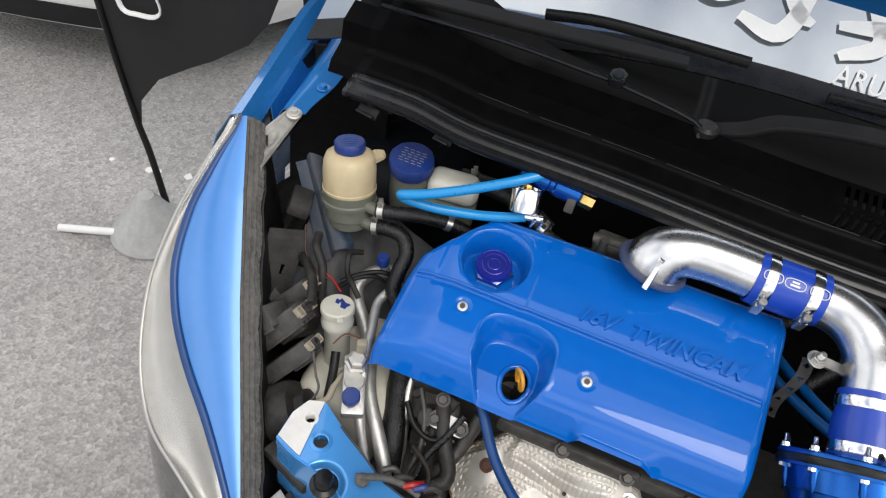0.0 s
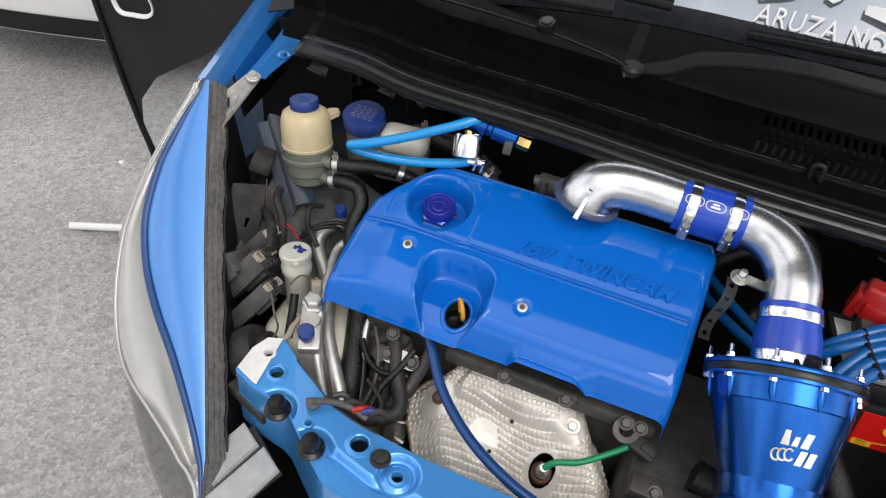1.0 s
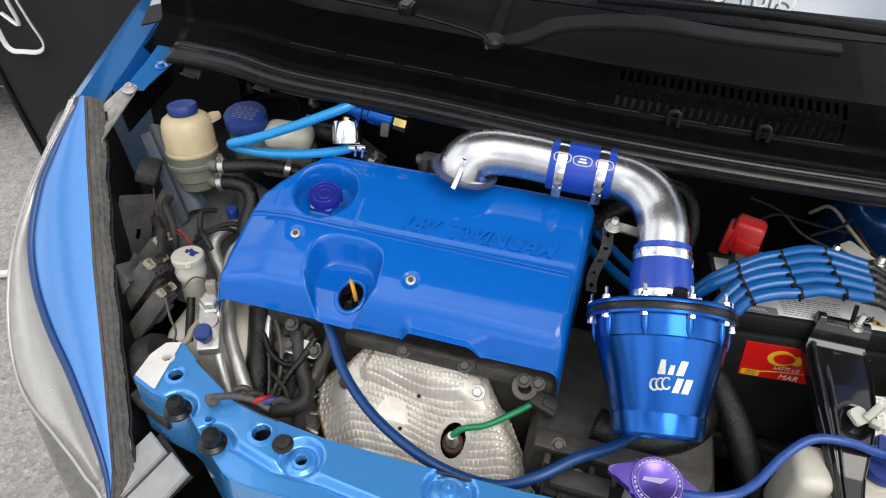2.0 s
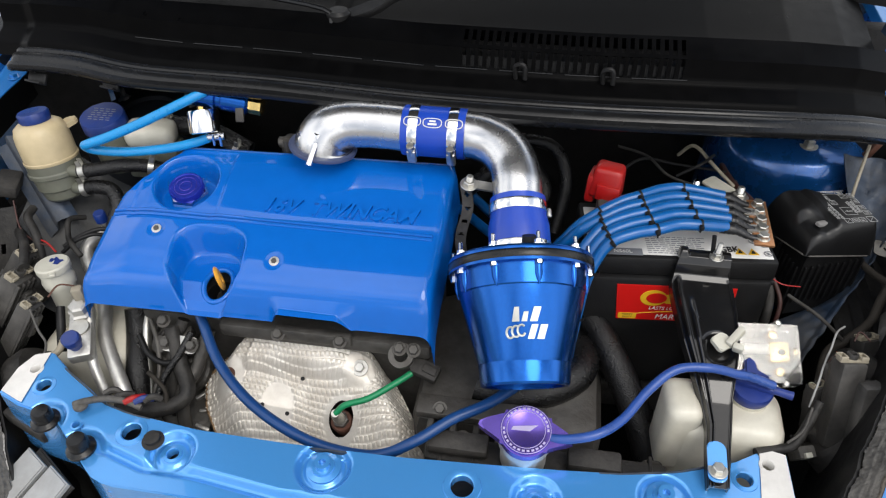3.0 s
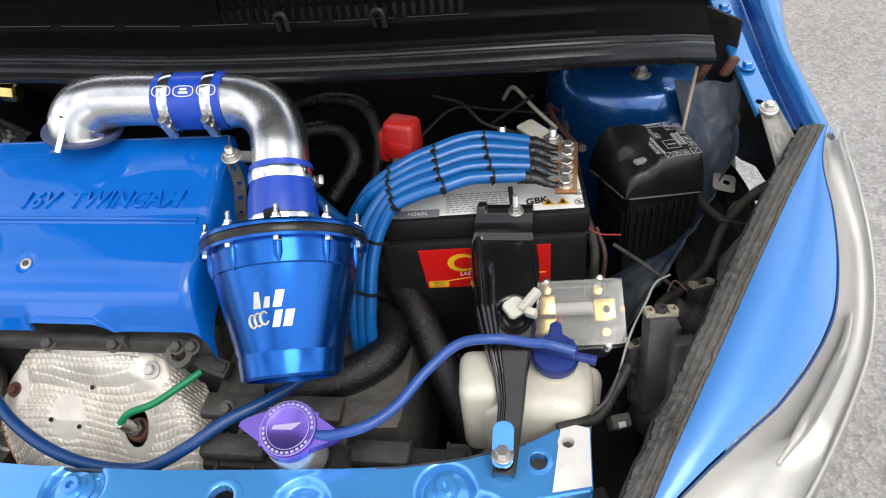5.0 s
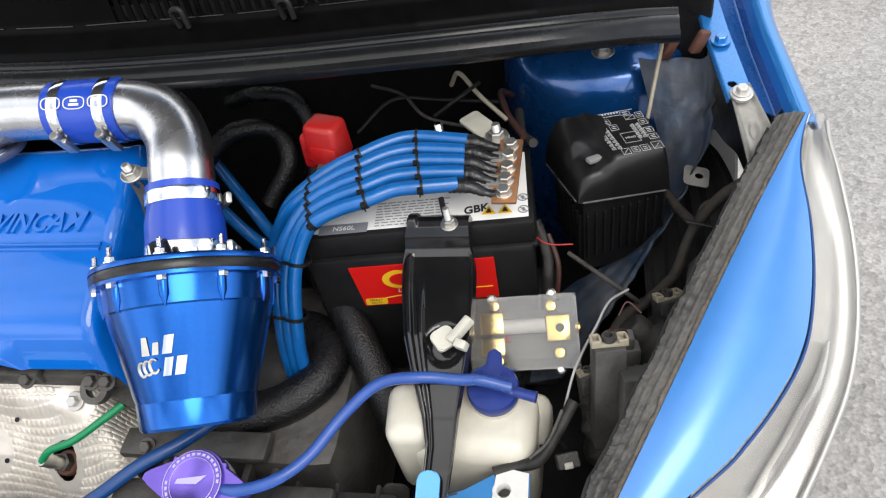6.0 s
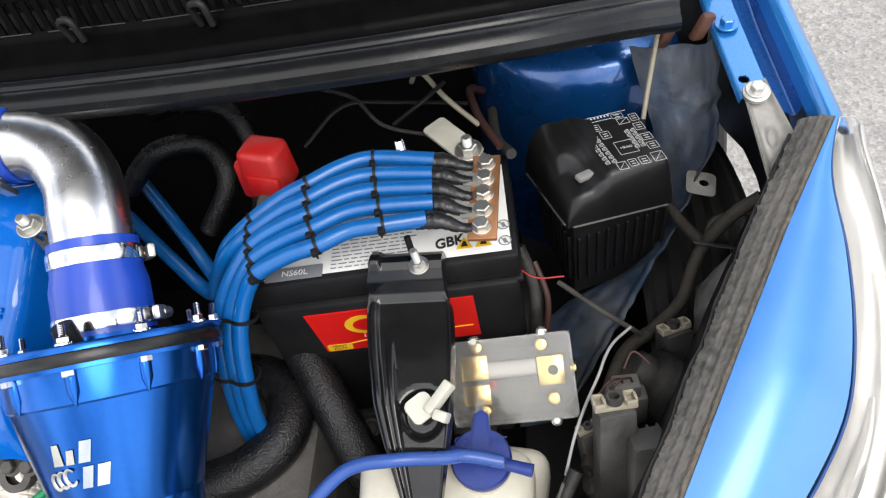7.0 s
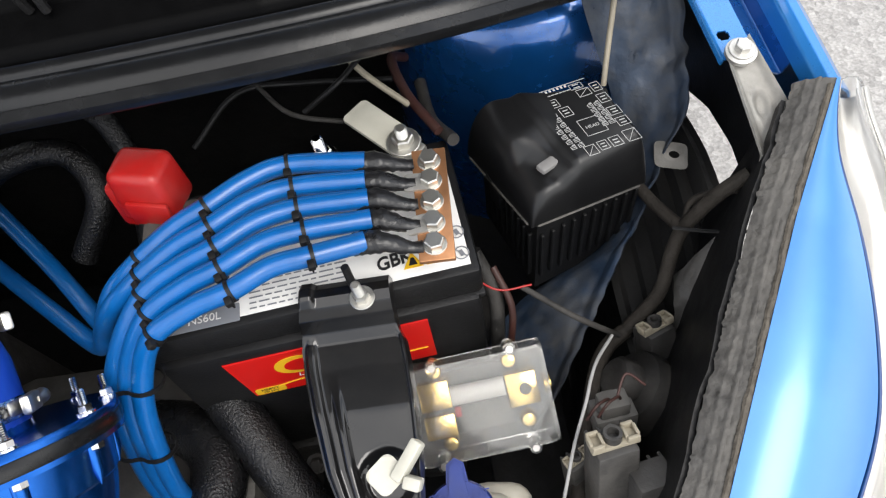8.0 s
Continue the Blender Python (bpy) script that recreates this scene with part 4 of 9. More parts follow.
for pts, w in (([(-0.22, 0.27), (-0.17, 0.245), (-0.13, 0.26)], 0.012), ([(-0.13, 0.225), (-0.075, 0.215), (-0.05, 0.29)], 0.013),
               ([(-0.09, 0.29), (-0.06, 0.25), (-0.04, 0.24)], 0.010), ([(-0.01, 0.25), (0.05, 0.262), (0.10, 0.27)], 0.012),
               ([(0.02, 0.30), (0.045, 0.24), (0.00, 0.208)], 0.012), ([(0.085, 0.30), (0.095, 0.25), (0.085, 0.225)], 0.011),
               ([(0.13, 0.225), (0.19, 0.225), (0.23, 0.27)], 0.013), ([(0.17, 0.30), (0.19, 0.26)], 0.011), ([(0.26, 0.30), (0.30, 0.24), (0.26, 0.215)], 0.013)):
    stroke(pts, w)
# dashboard dark behind the glass, roof and body behind
bm = sheet(bmesh.new(), lambda u, v: ((u - 0.5) * 1.30, 0.66 + 0.55 * v, 1.06 + 0.02 * math.sin(9 * u)), 20, 6, 0.01)
part("dashboard", bm, M["black"], car, "dark dashboard under the glass")
bm = box(bmesh.new(), (0, 1.32, 0.85), (1.40, 0.06, 0.9), None, 0.02)
part("cabin_bulkhead", bm, M["dark"], car)

# wipers
def ribbon(bm, pts, w, h):
    """A flat bar of width w and height h along pts."""
    line = spline(pts, 6)
    rings = []
    for i, p in enumerate(line):
        d = (line[min(i + 1, len(line) - 1)] - line[max(i - 1, 0)]).normalized()
        s = d.cross(Vector((0, -0.35, 0.93))).normalized()
        n = s.cross(d)
        k = 0.75 + 0.25 * min(1, (len(line) - 1 - i) / 8)
        rings.append([bm.verts.new(p + s * w / 2 * k * a + n * h / 2 * b) for a, b in ((-1, -1), (-1, 0.4), (-0.8, 1), (0.8, 1), (1, 0.4), (1, -1))])
    for a, b in zip(rings, rings[1:]):
        for k in range(6):
            bm.faces.new((a[k], a[(k + 1) % 6], b[(k + 1) % 6], b[k]))
    bm.faces.new(rings[0][::-1]), bm.faces.new(rings[-1])
    return bm


def wiper(pts_arm, pts_blade, pivot, label):
    bm = ribbon(bmesh.new(), pts_arm, 0.022, 0.009)
    w = part("wiper", bm, M["black"], car, label)
    bm = tube(bmesh.new(), pts_blade, 0.005, 8, 6, flat=1.6)
    part("wiper_blade", bm, M["rubber"], w)
    if pivot:
        bm = lathe(bmesh.new(), [(0.016, 0), (0.016, 0.010), (0.012, 0.014)], Matrix.Translation(pivot), 24)
        part("pivot_cap", bm, M["black"], w)


wiper([(-0.118, 0.440, 1.097), (-0.078, 0.445, 1.112), (-0.036, 0.450, 1.134), (0.067, 0.452, 1.152), (0.18, 0.468, 1.144), (0.31, 0.486, 1.140)],
      [(0.00, 0.50, 1.156), (0.20, 0.515, 1.160), (0.42, 0.525, 1.158)], (-0.122, 0.425, 1.100), "black wiper arm with a cranked end")
wiper([(-0.58, 0.47, 1.130), (-0.45, 0.465, 1.142), (-0.30, 0.47, 1.150), (-0.17, 0.478, 1.155)],
      [(-0.36, 0.492, 1.153), (-0.29, 0.495, 1.164), (-0.20, 0.50, 1.166), (-0.10, 0.505, 1.166)], None, "long black wiper lying below the glass")


# ---- engine cover ----
cover_thing = thing("engine_cover", "glossy blue engine cover with embossed lettering", "engine cover", (-0.17, 0.2, 0.80))
CY0, CY1 = 0.100, 0.320
FOLD_Y = [0.098, 0.1015, 0.105, 0.1085, 0.113, 0.119, 0.127, 0.140, 0.150, 0.180, 0.196, 0.206, 0.2085, 0.214, 0.250, 0.285, 0.325]
FOLD_Z = [0.846, 0.858, 0.870, 0.881, 0.8905, 0.8975, 0.9030, 0.9090, 0.9128, 0.9215, 0.9255, 0.9280, 0.9300, 0.9325, 0.9460, 0.9560, 0.9610]


FINE_Y = np.linspace(0.096, 0.327, 232)
FINE_Z = np.interp(FINE_Y, FOLD_Y, FOLD_Z)
for _ in range(3):
    FINE_Z[3:-3] = np.convolve(FINE_Z, np.ones(7) / 7, "valid")


def cover_left(y):
    return float(np.interp(y, [0.10, 0.20, 0.235, 0.285, 0.32], [-0.402, -0.402, -0.396, -0.352, -0.322]))


def cover_right(y):
    return float(np.interp(y, [0.10, 0.30, 0.32], [0.052, 0.056, 0.050]))


DIP = (-0.239, 0.150)
OIL = (-0.3035, 0.252)


def cover_top(x, y):
    z = float(np.interp(y, FINE_Y, FINE_Z)) + 0.020 * (x + 0.17)
    z -= 0.012 * smooth01((-0.335 - x) / 0.075) * smooth01((y - 0.10) / 0.03)
    # dish round the oil cap, in a faint square field
    sq = max(abs(x - OIL[0] + 0.003) - 0.060, abs(y - OIL[1] + 0.002) - 0.052)
    z -= 0.0016 * (1 - smooth01((sq + 0.002) / 0.004))
    d = math.hypot((x - OIL[0]) * 0.94, y - OIL[1])
    z += (0.915 - z) * (1 - smooth01((d - 0.0345) / 0.0085)) * (1.0 if z > 0.915 else 0.0)
    # recess round the dipstick with steep walls, narrowing to the front edge
    hw = float(np.interp(y, [0.098, 0.106, 0.116, 0.132, 0.160], [0.024, 0.031, 0.040, 0.0465, 0.0465]))
    ex, ey = abs(x - DIP[0] + 0.06 * (y - 0.15)) / hw, max(0.0, y - 0.152) / 0.036
    dd = ((ex ** 3 + ey ** 3) ** (1 / 3) - 1) * 0.044
    floor = float(np.interp(y, [0.098, 0.104, 0.112, 0.135, 0.19], [0.846, 0.855, 0.863, 0.873, 0.882]))
    z += min(0.0, floor - z) * (1 - smooth01((dd + 0.011) / 0.0140))
    z += 0.0010 * math.exp(-((dd - 0.003) / 0.0022) ** 2) * smooth01((y - 0.105) / 0.02)
    # pressed circles round the two screws
    for sx, sy in ((-0.318, 0.1795), (-0.1495, 0.148)):
        z -= 0.0016 * (1 - smooth01((math.hypot(x - sx, y - sy) - 0.008) / 0.004))
    return z


def cover_row(v):
    """The y of a row: close rows down the front face and over its fold."""
    return float(np.interp(v, [0, 0.24, 0.40, 1.0], [CY0, 0.114, 0.136, CY1]))


def cover_pt(u, v):
    y = cover_row(v)
    xl, xr = cover_left(y), cover_right(y)
    x = xl + (xr - xl) * u
    e = min(x - xl, xr - x, CY1 - y)
    r = 0.016
    roll = r - math.sqrt(max(0, r * r - (r - e) ** 2)) if e < r else 0
    z = max(cover_top(x, y) - roll, 0.842)
    lift = arch_lift(x)
    if y < 0.112 and lift > 0:
        z = max(z, 0.849 + lift + 0.3 * (y - CY0))
        y -= 0.006 * lift / 0.026 * smooth01((0.113 - y) / 0.008)
    return Vector((x, y, z))


def arch_lift(x):
    return 0.026 * smooth01((x + 0.150) / 0.016) * (1 - smooth01((x + 0.064) / 0.030))


NU, NV = 280, 170
bm = bmesh.new()
grid = [[bm.verts.new(cover_pt(i / NU, j / NV)) for j in range(NV + 1)] for i in range(NU + 1)]
for i in range(NU):
    for j in range(NV):
        c = (grid[i][j].co + grid[i + 1][j + 1].co) / 2
        if math.hypot((c.x + 0.226) / 0.017, (c.y - 0.136) / 0.021) > 1:
            bm.faces.new((grid[i][j], grid[i + 1][j], grid[i + 1][j + 1], grid[i][j + 1]))
ring = [grid[i][0] for i in range(NU + 1)] + [grid[NU][j] for j in range(1, NV + 1)] + [grid[i][NV] for i in range(NU - 1, -1, -1)] + [grid[0][j] for j in range(NV - 1, 0, -1)]
low = []
for v in ring:
    side = min(v.co.x - cover_left(v.co.y), cover_right(v.co.y) - v.co.x) < 0.002
    depth = 0.030 if not side else 0.045
    back = v.co.y > CY1 - 0.002
    q = v.co - Vector((0, 0.0, depth if not back else 0.03))
    if side and not back:
        q.x += 0.004 if v.co.x > -0.1 else -0.005
    if v.co.y < CY0 + 0.002:
        q = v.co + Vector((0, 0.004, -0.003))
    low.append(bm.verts.new(q))
for i in range(len(ring)):
    k = (i + 1) % len(ring)
    bm.faces.new((ring[i], ring[k], low[k], low[i]))
bmesh.ops.delete(bm, geom=[v for v in bm.verts if not v.link_faces], context="VERTS")
cover = part("cover_shell", bm, M["cover"], cover_thing, angle=70)
# smooth rim of the dipstick hole
rim = [(-0.226 + 0.0185 * math.cos(a), 0.136 + 0.0225 * math.sin(a)) for a in np.linspace(0, 2 * math.pi, 41)]
bm = tube(bmesh.new(), [(x, y, cover_top(x, y) - 0.0012) for x, y in rim], 0.0036, 10, 1)
part("hole_rim", bm, M["cover"], cover_thing)
# two fine ridges across the top
for o in (0, 0.0052):
    line = [(x, 0.1985 - 0.020 * (x + 0.17) + o) for x in np.linspace(-0.390, 0.040, 60)]
    bm = tube(bmesh.new(), [(x, y, cover_top(x, y) + 0.0006) for x, y in line], 0.0021, 8, 1)
    part("moulded_ridge", bm, M["cover"], cover_thing)
# embossed lettering following the top
emb = letters("embossed_lettering", "16V  TWINCAM", 0.0270, pose(-0.187, 0.2145, 0.0014, 0, 0, -0.5), M["cover"], cover_thing, 0.0021, 0.35, space=1.02, width=1.05, bold=0.0004)
for v in emb.data.vertices:
    v.co.z += cover_top(v.co.x, v.co.y)
# screws
scr = hex_bolt_mesh("cover_screw", 0.0036, 0.0030, 0.0, M["grime"])
scw = mesh_of("screw_washer", lathe(bmesh.new(), [(0.0062, 0), (0.0064, 0.0008), (0.0040, 0.0012)], Matrix.Identity(4), 20), M["dullalu"])
for sx, sy in ((-0.318, 0.1795), (-0.1495, 0.148)):
    piece("cover_screw", scr, frame_to((sx, sy, cover_top(sx, sy) + 0.0004), (0, -0.4, 1)), cover_thing, "plated screw")
    piece("screw_washer", scw, frame_to((sx, sy, cover_top(sx, sy) + 0.0003), (0, -0.4, 1)), cover_thing)

# oil filler cap
oil_thing = thing("oil_filler_cap", "indigo anodised oil filler cap in the cover's dish", "oil cap", (OIL[0], OIL[1], 0.91))
om = frame_to((OIL[0], OIL[1], 0.9160), (0.0, -0.24, 1))
bm = lathe(bmesh.new(), [(0.0278, 0), (0.0278, 0.010), (0.0255, 0.013)], om, 6)
part("hex_base", bm, M["chrome"], oil_thing, "polished hexagonal base", angle=25)
bm = lathe(bmesh.new(), [(0.0228, 0.012), (0.0232, 0.020), (0.0222, 0.0222), (0.0206, 0.0222), (0.0200, 0.0215), (0.0, 0.0215)], om, 48, cap1=False)
part("cap_top", bm, M["indigo"], oil_thing, "indigo anodised disc")
for r in (0.008, 0.0150):
    bm = tube(bmesh.new(), [om @ Vector((r * math.cos(a), r * math.sin(a), 0.0214)) for a in np.linspace(0, 2 * math.pi, 41)], 0.00035, 5, 1)
    part("turned_ring", bm, M["purple"], oil_thing)

# dipstick with its amber ring
dip_thing = thing("dipstick", "amber plastic dipstick ring in a dark well", "dipstick", (-0.226, 0.136, 0.80))
bm = lathe(bmesh.new(), [(0.020, -0.03), (0.0215, 0.0)], frame_to((-0.226, 0.136, 0.850), (0, -0.3, 1)), 24, True, False)
part("well", bm, M["black"], dip_thing)
bm = bmesh.new()
ringpts = [Vector((-0.2215, 0.135, 0.884)) + Vector((-0.0058 * math.cos(a), 0.0095 * math.cos(a) - 0.004 * math.sin(a), 0.015 * math.sin(a))) for a in np.linspace(0, 2 * math.pi, 17)]
tube(bm, ringpts, 0.0026, 10, 3, flat=1.7)
part("pull_ring", bm, M["yellow"], dip_thing, "amber pull ring")
bm = tube(bmesh.new(), [(-0.2215, 0.136, 0.872), (-0.222, 0.138, 0.80)], 0.004, 10)
part("shaft", bm, M["black"], dip_thing)

# ---- intake: cone filter, reducer, pipe ----
FC = Vector((0.151, 0.160, 0.932))
FN = Vector((0.14, -0.830, -0.547)).normalized()
fm = frame_to(FC, FN)
filt = thing("cone_air_filter", "blue anodised cone air filter with a bolted flange", "air filter", tuple(FC + FN * 0.13))
bm = lathe(bmesh.new(), [(0.0755, 0.004), (0.0755, 0.012), (0.0735, 0.0335), (0.0722, 0.0350), (0.0700, 0.045), (0.0530, 0.110), (0.0520, 0.113), (0.0522, 0.1145), (0.0500, 0.135), (0.0485, 0.1375), (0.044, 0.1375), (0.044, 0.128)], fm, 72, False, True)
part("cone", bm, M["anod"], filt, angle=14)
bm = lathe(bmesh.new(), [(0.060, -0.006), (0.0835, -0.006), (0.0845, -0.004), (0.0845, -0.001)], fm, 72, True, False)
part("rear_flange", bm, M["anod"], filt)
bm = lathe(bmesh.new(), [(0.0838, -0.001), (0.0845, 0.0005), (0.0845, 0.0065), (0.0838, 0.008)], fm, 72, False, False)
part("flange_gasket", bm, M["rubber"], filt, "black rubber gasket")
bm = lathe(bmesh.new(), [(0.0838, 0.008), (0.084, 0.011), (0.0735, 0.0115)], fm, 72, False, False)
part("front_flange", bm, M["anod"], filt)
fb = hex_bolt_mesh("flange_bolt", 0.0042, 0.004, 0.0, M["chrome"])
ft = hex_bolt_mesh("flange_nut", 0.0042, 0.004, 0.0055, M["chrome"], 0.008)
for k in range(10):
    a = radians(36 * k + 9)
    p = (0.0785 * math.cos(a), 0.0785 * math.sin(a))
    piece("flange_bolt", fb, fm @ pose(p[0], p[1], 0.0112), filt)
    piece("flange_nut", ft, fm @ pose(p[0], p[1], -0.006, 180), filt)
    # moulded groove beside each bolt
    bm = lathe(bmesh.new(), [(0.0048, 0.012), (0.0042, 0.026), (0.0005, 0.036)], fm @ pose(0.0735 * math.cos(a), 0.0735 * math.sin(a), 0), 10)
    part("bolt_relief", bm, M["anod"], filt)
# emblem: slanted silver shapes on the cone
def on_cone(s, h, lift=0.0008):
    """s metres round the cone from its camera side, h metres along it."""
    r = float(np.interp(h, [0.045, 0.110], [0.0700, 0.0530])) + lift
    a = A0 + s / r
    return fm @ Vector((r * math.cos(a), r * math.sin(a), h))


side = fm.to_3x3().inverted() @ Vector((0.0, -0.55, 0.83))
A0 = math.atan2(side.y, side.x)


def emblem(quads, material):
    for q in quads:
        bm = bmesh.new()
        n = 6
        for i in range(n):
            a0, a1 = i / n, (i + 1) / n
            pts = []
            for t, (p, r) in ((a0, (0, 1)), (a1, (0, 1))):
                lo = (q[0][0] + (q[1][0] - q[0][0]) * t, q[0][1] + (q[1][1] - q[0][1]) * t)
                hi = (q[3][0] + (q[2][0] - q[3][0]) * t, q[3][1] + (q[2][1] - q[3][1]) * t)
                pts.append((lo, hi))
            bm.faces.new([bm.verts.new(on_cone(*c)) for c in (pts[0][0], pts[1][0], pts[1][1], pts[0][1])])
        bmesh.ops.remove_doubles(bm, verts=bm.verts, dist=0.00005)
        part("emblem_bar", bm, material, filt, "polished emblem shape")


SG = 1 if (on_cone(0.01, 0.07).x > on_cone(0, 0.07).x) else -1
# upper row: a dull slanted wedge and a bright bar; lower row: two bright slanted bars
for mt, quad in (("steel", ((-0.012, 0.074), (-0.004, 0.074), (-0.004, 0.059), (-0.009, 0.059))), ("steel", ((-0.002, 0.074), (0.004, 0.074), (0.006, 0.064), (0.001, 0.064))),
                 ("chrome", ((0.007, 0.074), (0.015, 0.074), (0.020, 0.059), (0.012, 0.059))),
                 ("chrome", ((0.004, 0.092), (0.011, 0.092), (0.016, 0.077), (0.009, 0.077))), ("chrome", ((0.014, 0.092), (0.022, 0.092), (0.027, 0.077), (0.019, 0.077)))):
    emblem([[(SG * a, h) for a, h in quad]], M[mt])
for k in range(3):
    bm = tube(bmesh.new(), [on_cone(SG * (-0.014 + 0.006 * k + 0.0042 * math.cos(a)), 0.085 + 0.0055 * math.sin(a) - 0.001 * k, 0.0008) for a in np.linspace(0.5, 5.5, 9)], 0.0013, 6, 3, flat=0.4)
    part("emblem_curl", bm, M["steel"], filt)
# breather nipple on the flange
bm = lathe(bmesh.new(), [(0.008, 0), (0.0085, 0.010), (0.0075, 0.018)], frame_to(FC - FN * 0.006 + Vector((0.010, -0.03, 0.045)), -FN + Vector((0, -0.3, 0.5))), 16)
part("breather_plug", bm, M["black"], filt, "black rubber plug")

pipe_thing = thing("intake_pipe", "polished aluminium intake pipe with blue silicone joints", "intake pipe", (0.0, 0.3, 0.95))
P0 = FC - FN * 0.018
P1 = FC - FN * 0.086
bm = tube(bmesh.new(), [FC - FN * 0.004, P0], [0.038, 0.035], 40)
part("filter_neck", bm, M["anod"], pipe_thing)
bm = bmesh.new()
tube(bm, [P1 + FN * 0.020, P1, P1 - FN * 0.018, (0.129, 0.270, 0.998), (0.113, 0.291, 1.007), (0.091, 0.305, 1.010), (0.064, 0.311, 1.010), (0.030, 0.311, 1.010)], 0.0300, 40, 8)
part("elbow_pipe", bm, M["alu"], pipe_thing, "bent polished aluminium pipe")
bm = bmesh.new()
tube(bm, [(0.024, 0.311, 1.010), (-0.020, 0.313, 1.012), (-0.060, 0.314, 1.012), (-0.090, 0.312, 1.010), (-0.110, 0.306, 1.004), (-0.120, 0.301, 0.990), (-0.122, 0.299, 0.978)], [0.030, 0.0300, 0.0300, 0.0310, 0.0335, 0.0370, 0.0395], 40, 8)
part("inlet_pipe", bm, M["alu"], pipe_thing, "cast aluminium inlet elbow")
bm = lathe(bmesh.new(), [(0.036, -0.003), (0.0440, -0.0025), (0.0448, 0.0), (0.0440, 0.0025), (0.036, 0.003)], frame_to((-0.1225, 0.299, 0.982), (-0.16, -0.16, -1)), 40)
part("inlet_lip", bm, M["lip_blue"], pipe_thing, "bluish rubber lip")
bm = tube(bmesh.new(), [(-0.118, 0.284, 1.012), (-0.121, 0.270, 1.003), (-0.126, 0.249, 0.986)], [0.0036, 0.0042, 0.0042], 10)
part("vacuum_nipple", bm, M["chrome"], pipe_thing)
bm = lathe(bmesh.new(), [(0.0035, 0), (0.006, 0.003), (0.0035, 0.006)], frame_to((-0.119, 0.278, 1.012), (0.1, -0.35, 0.9)), 12)
part("nipple_tip", bm, M["chrome"], pipe_thing)
# where the worm screws sit round the reducer
jm = frame_to(P1, FN).to_3x3().inverted()
sa, sb_ = jm @ Vector((0.025, 0.019, -0.031)), jm @ Vector((0.030, 0.021, -0.008))
TURN_A, TURN_B = math.degrees(math.atan2(sa.y, sa.x)) + 14, math.degrees(math.atan2(sb_.y, sb_.x)) + 14
# straight silicone joint
bm = bmesh.new()
lathe(bm, [(0.029, -0.040), (0.0318, -0.040), (0.0322, -0.038), (0.0322, 0.038), (0.0318, 0.040), (0.029, 0.040)], frame_to((0.026, 0.311, 1.010), (1, 0, 0)), 48, False, False)
j1 = part("silicone_joint", bm, M["silicone"], pipe_thing, "dark blue silicone sleeve")
# reducer by the filter
bm = lathe(bmesh.new(), [(0.030, 0.0), (0.0333, 0.001), (0.0336, 0.024), (0.0362, 0.036), (0.0366, 0.060), (0.0366, 0.080), (0.034, 0.081)], frame_to(P1 + FN * 0.002, FN), 48, False, False)
j2 = part("silicone_joint", bm, M["silicone"], pipe_thing, "dark blue silicone reducer")


def clamp(at, axis, r, parent, turn):
    m = frame_to(at, axis)
    bm = lathe(bmesh.new(), [(r, -0.006), (r + 0.0008, -0.006), (r + 0.0012, -0.0045), (r + 0.0012, 0.0045), (r + 0.0008, 0.006), (r, 0.006)], m, 48, False, False)
    c = part("hose_clamp", bm, M["chrome"], parent, "bright worm-drive clamp")
    a = radians(turn)
    mm = m @ pose(0, 0, 0, 0, 0, turn) @ pose(r + 0.005, 0, 0)
    bm = bmesh.new()
    box(bm, (0, 0.004, 0), (0.006, 0.022, 0.0115), mm, 0.002)
    part("worm_housing", bm, M["steel"], c)
    bm = lathe(bmesh.new(), [(0.0042, -0.018), (0.0050, -0.017), (0.0050, -0.011), (0.0036, -0.009), (0.0036, 0)], mm @ pose(0, 0, 0, -90), 12)
    part("clamp_screw", bm, M["steel"], c)


clamp((0.001, 0.311, 1.010), (1, 0, 0), 0.0323, j1, 200)
clamp((0.051, 0.311, 1.010), (1, 0, 0), 0.0323, j1, 200)
clamp(P1 + FN * 0.016, FN, 0.0337, j2, TURN_A)
clamp(P1 + FN * 0.066, FN, 0.0367, j2, TURN_B)
for x0, w in ((0.001, 0.021), (0.026, 0.023), (0.053, 0.021)):
    bm = bmesh.new()
    rr = 0.0325 if w > 0.022 else 0.0337
    pts = []
    for k in range(25):
        a = 2 * math.pi * k / 24
        px, s = x0 + w / 2 * math.copysign(abs(math.cos(a)) ** 0.7, math.cos(a)), 0.0060 * math.copysign(abs(math.sin(a)) ** 0.7, math.sin(a))
        th = radians(128) + s / rr
        pts.append((px, 0.311 + rr * math.cos(th), 1.010 + rr * math.sin(th)))
    tube(bm, pts, 0.0006, 6, 2)
    part("printed_outline", bm, M["white_print"], j1)
bm = bmesh.new()
for k, wd in ((0.0018, 0.011), (-0.0022, 0.008)):
    th = radians(128) + k / 0.0337
    box(bm, (0, 0, 0), (wd, 0.0024, 0.0004), frame_to((0.026, 0.311 + 0.0325 * math.cos(th), 1.010 + 0.0325 * math.sin(th)), (0, math.cos(th), math.sin(th)), (1, 0, 0)) @ pose(0, 0, 0, 0, 0, 90))
part("printed_mark", bm, M["white_print"], j1)
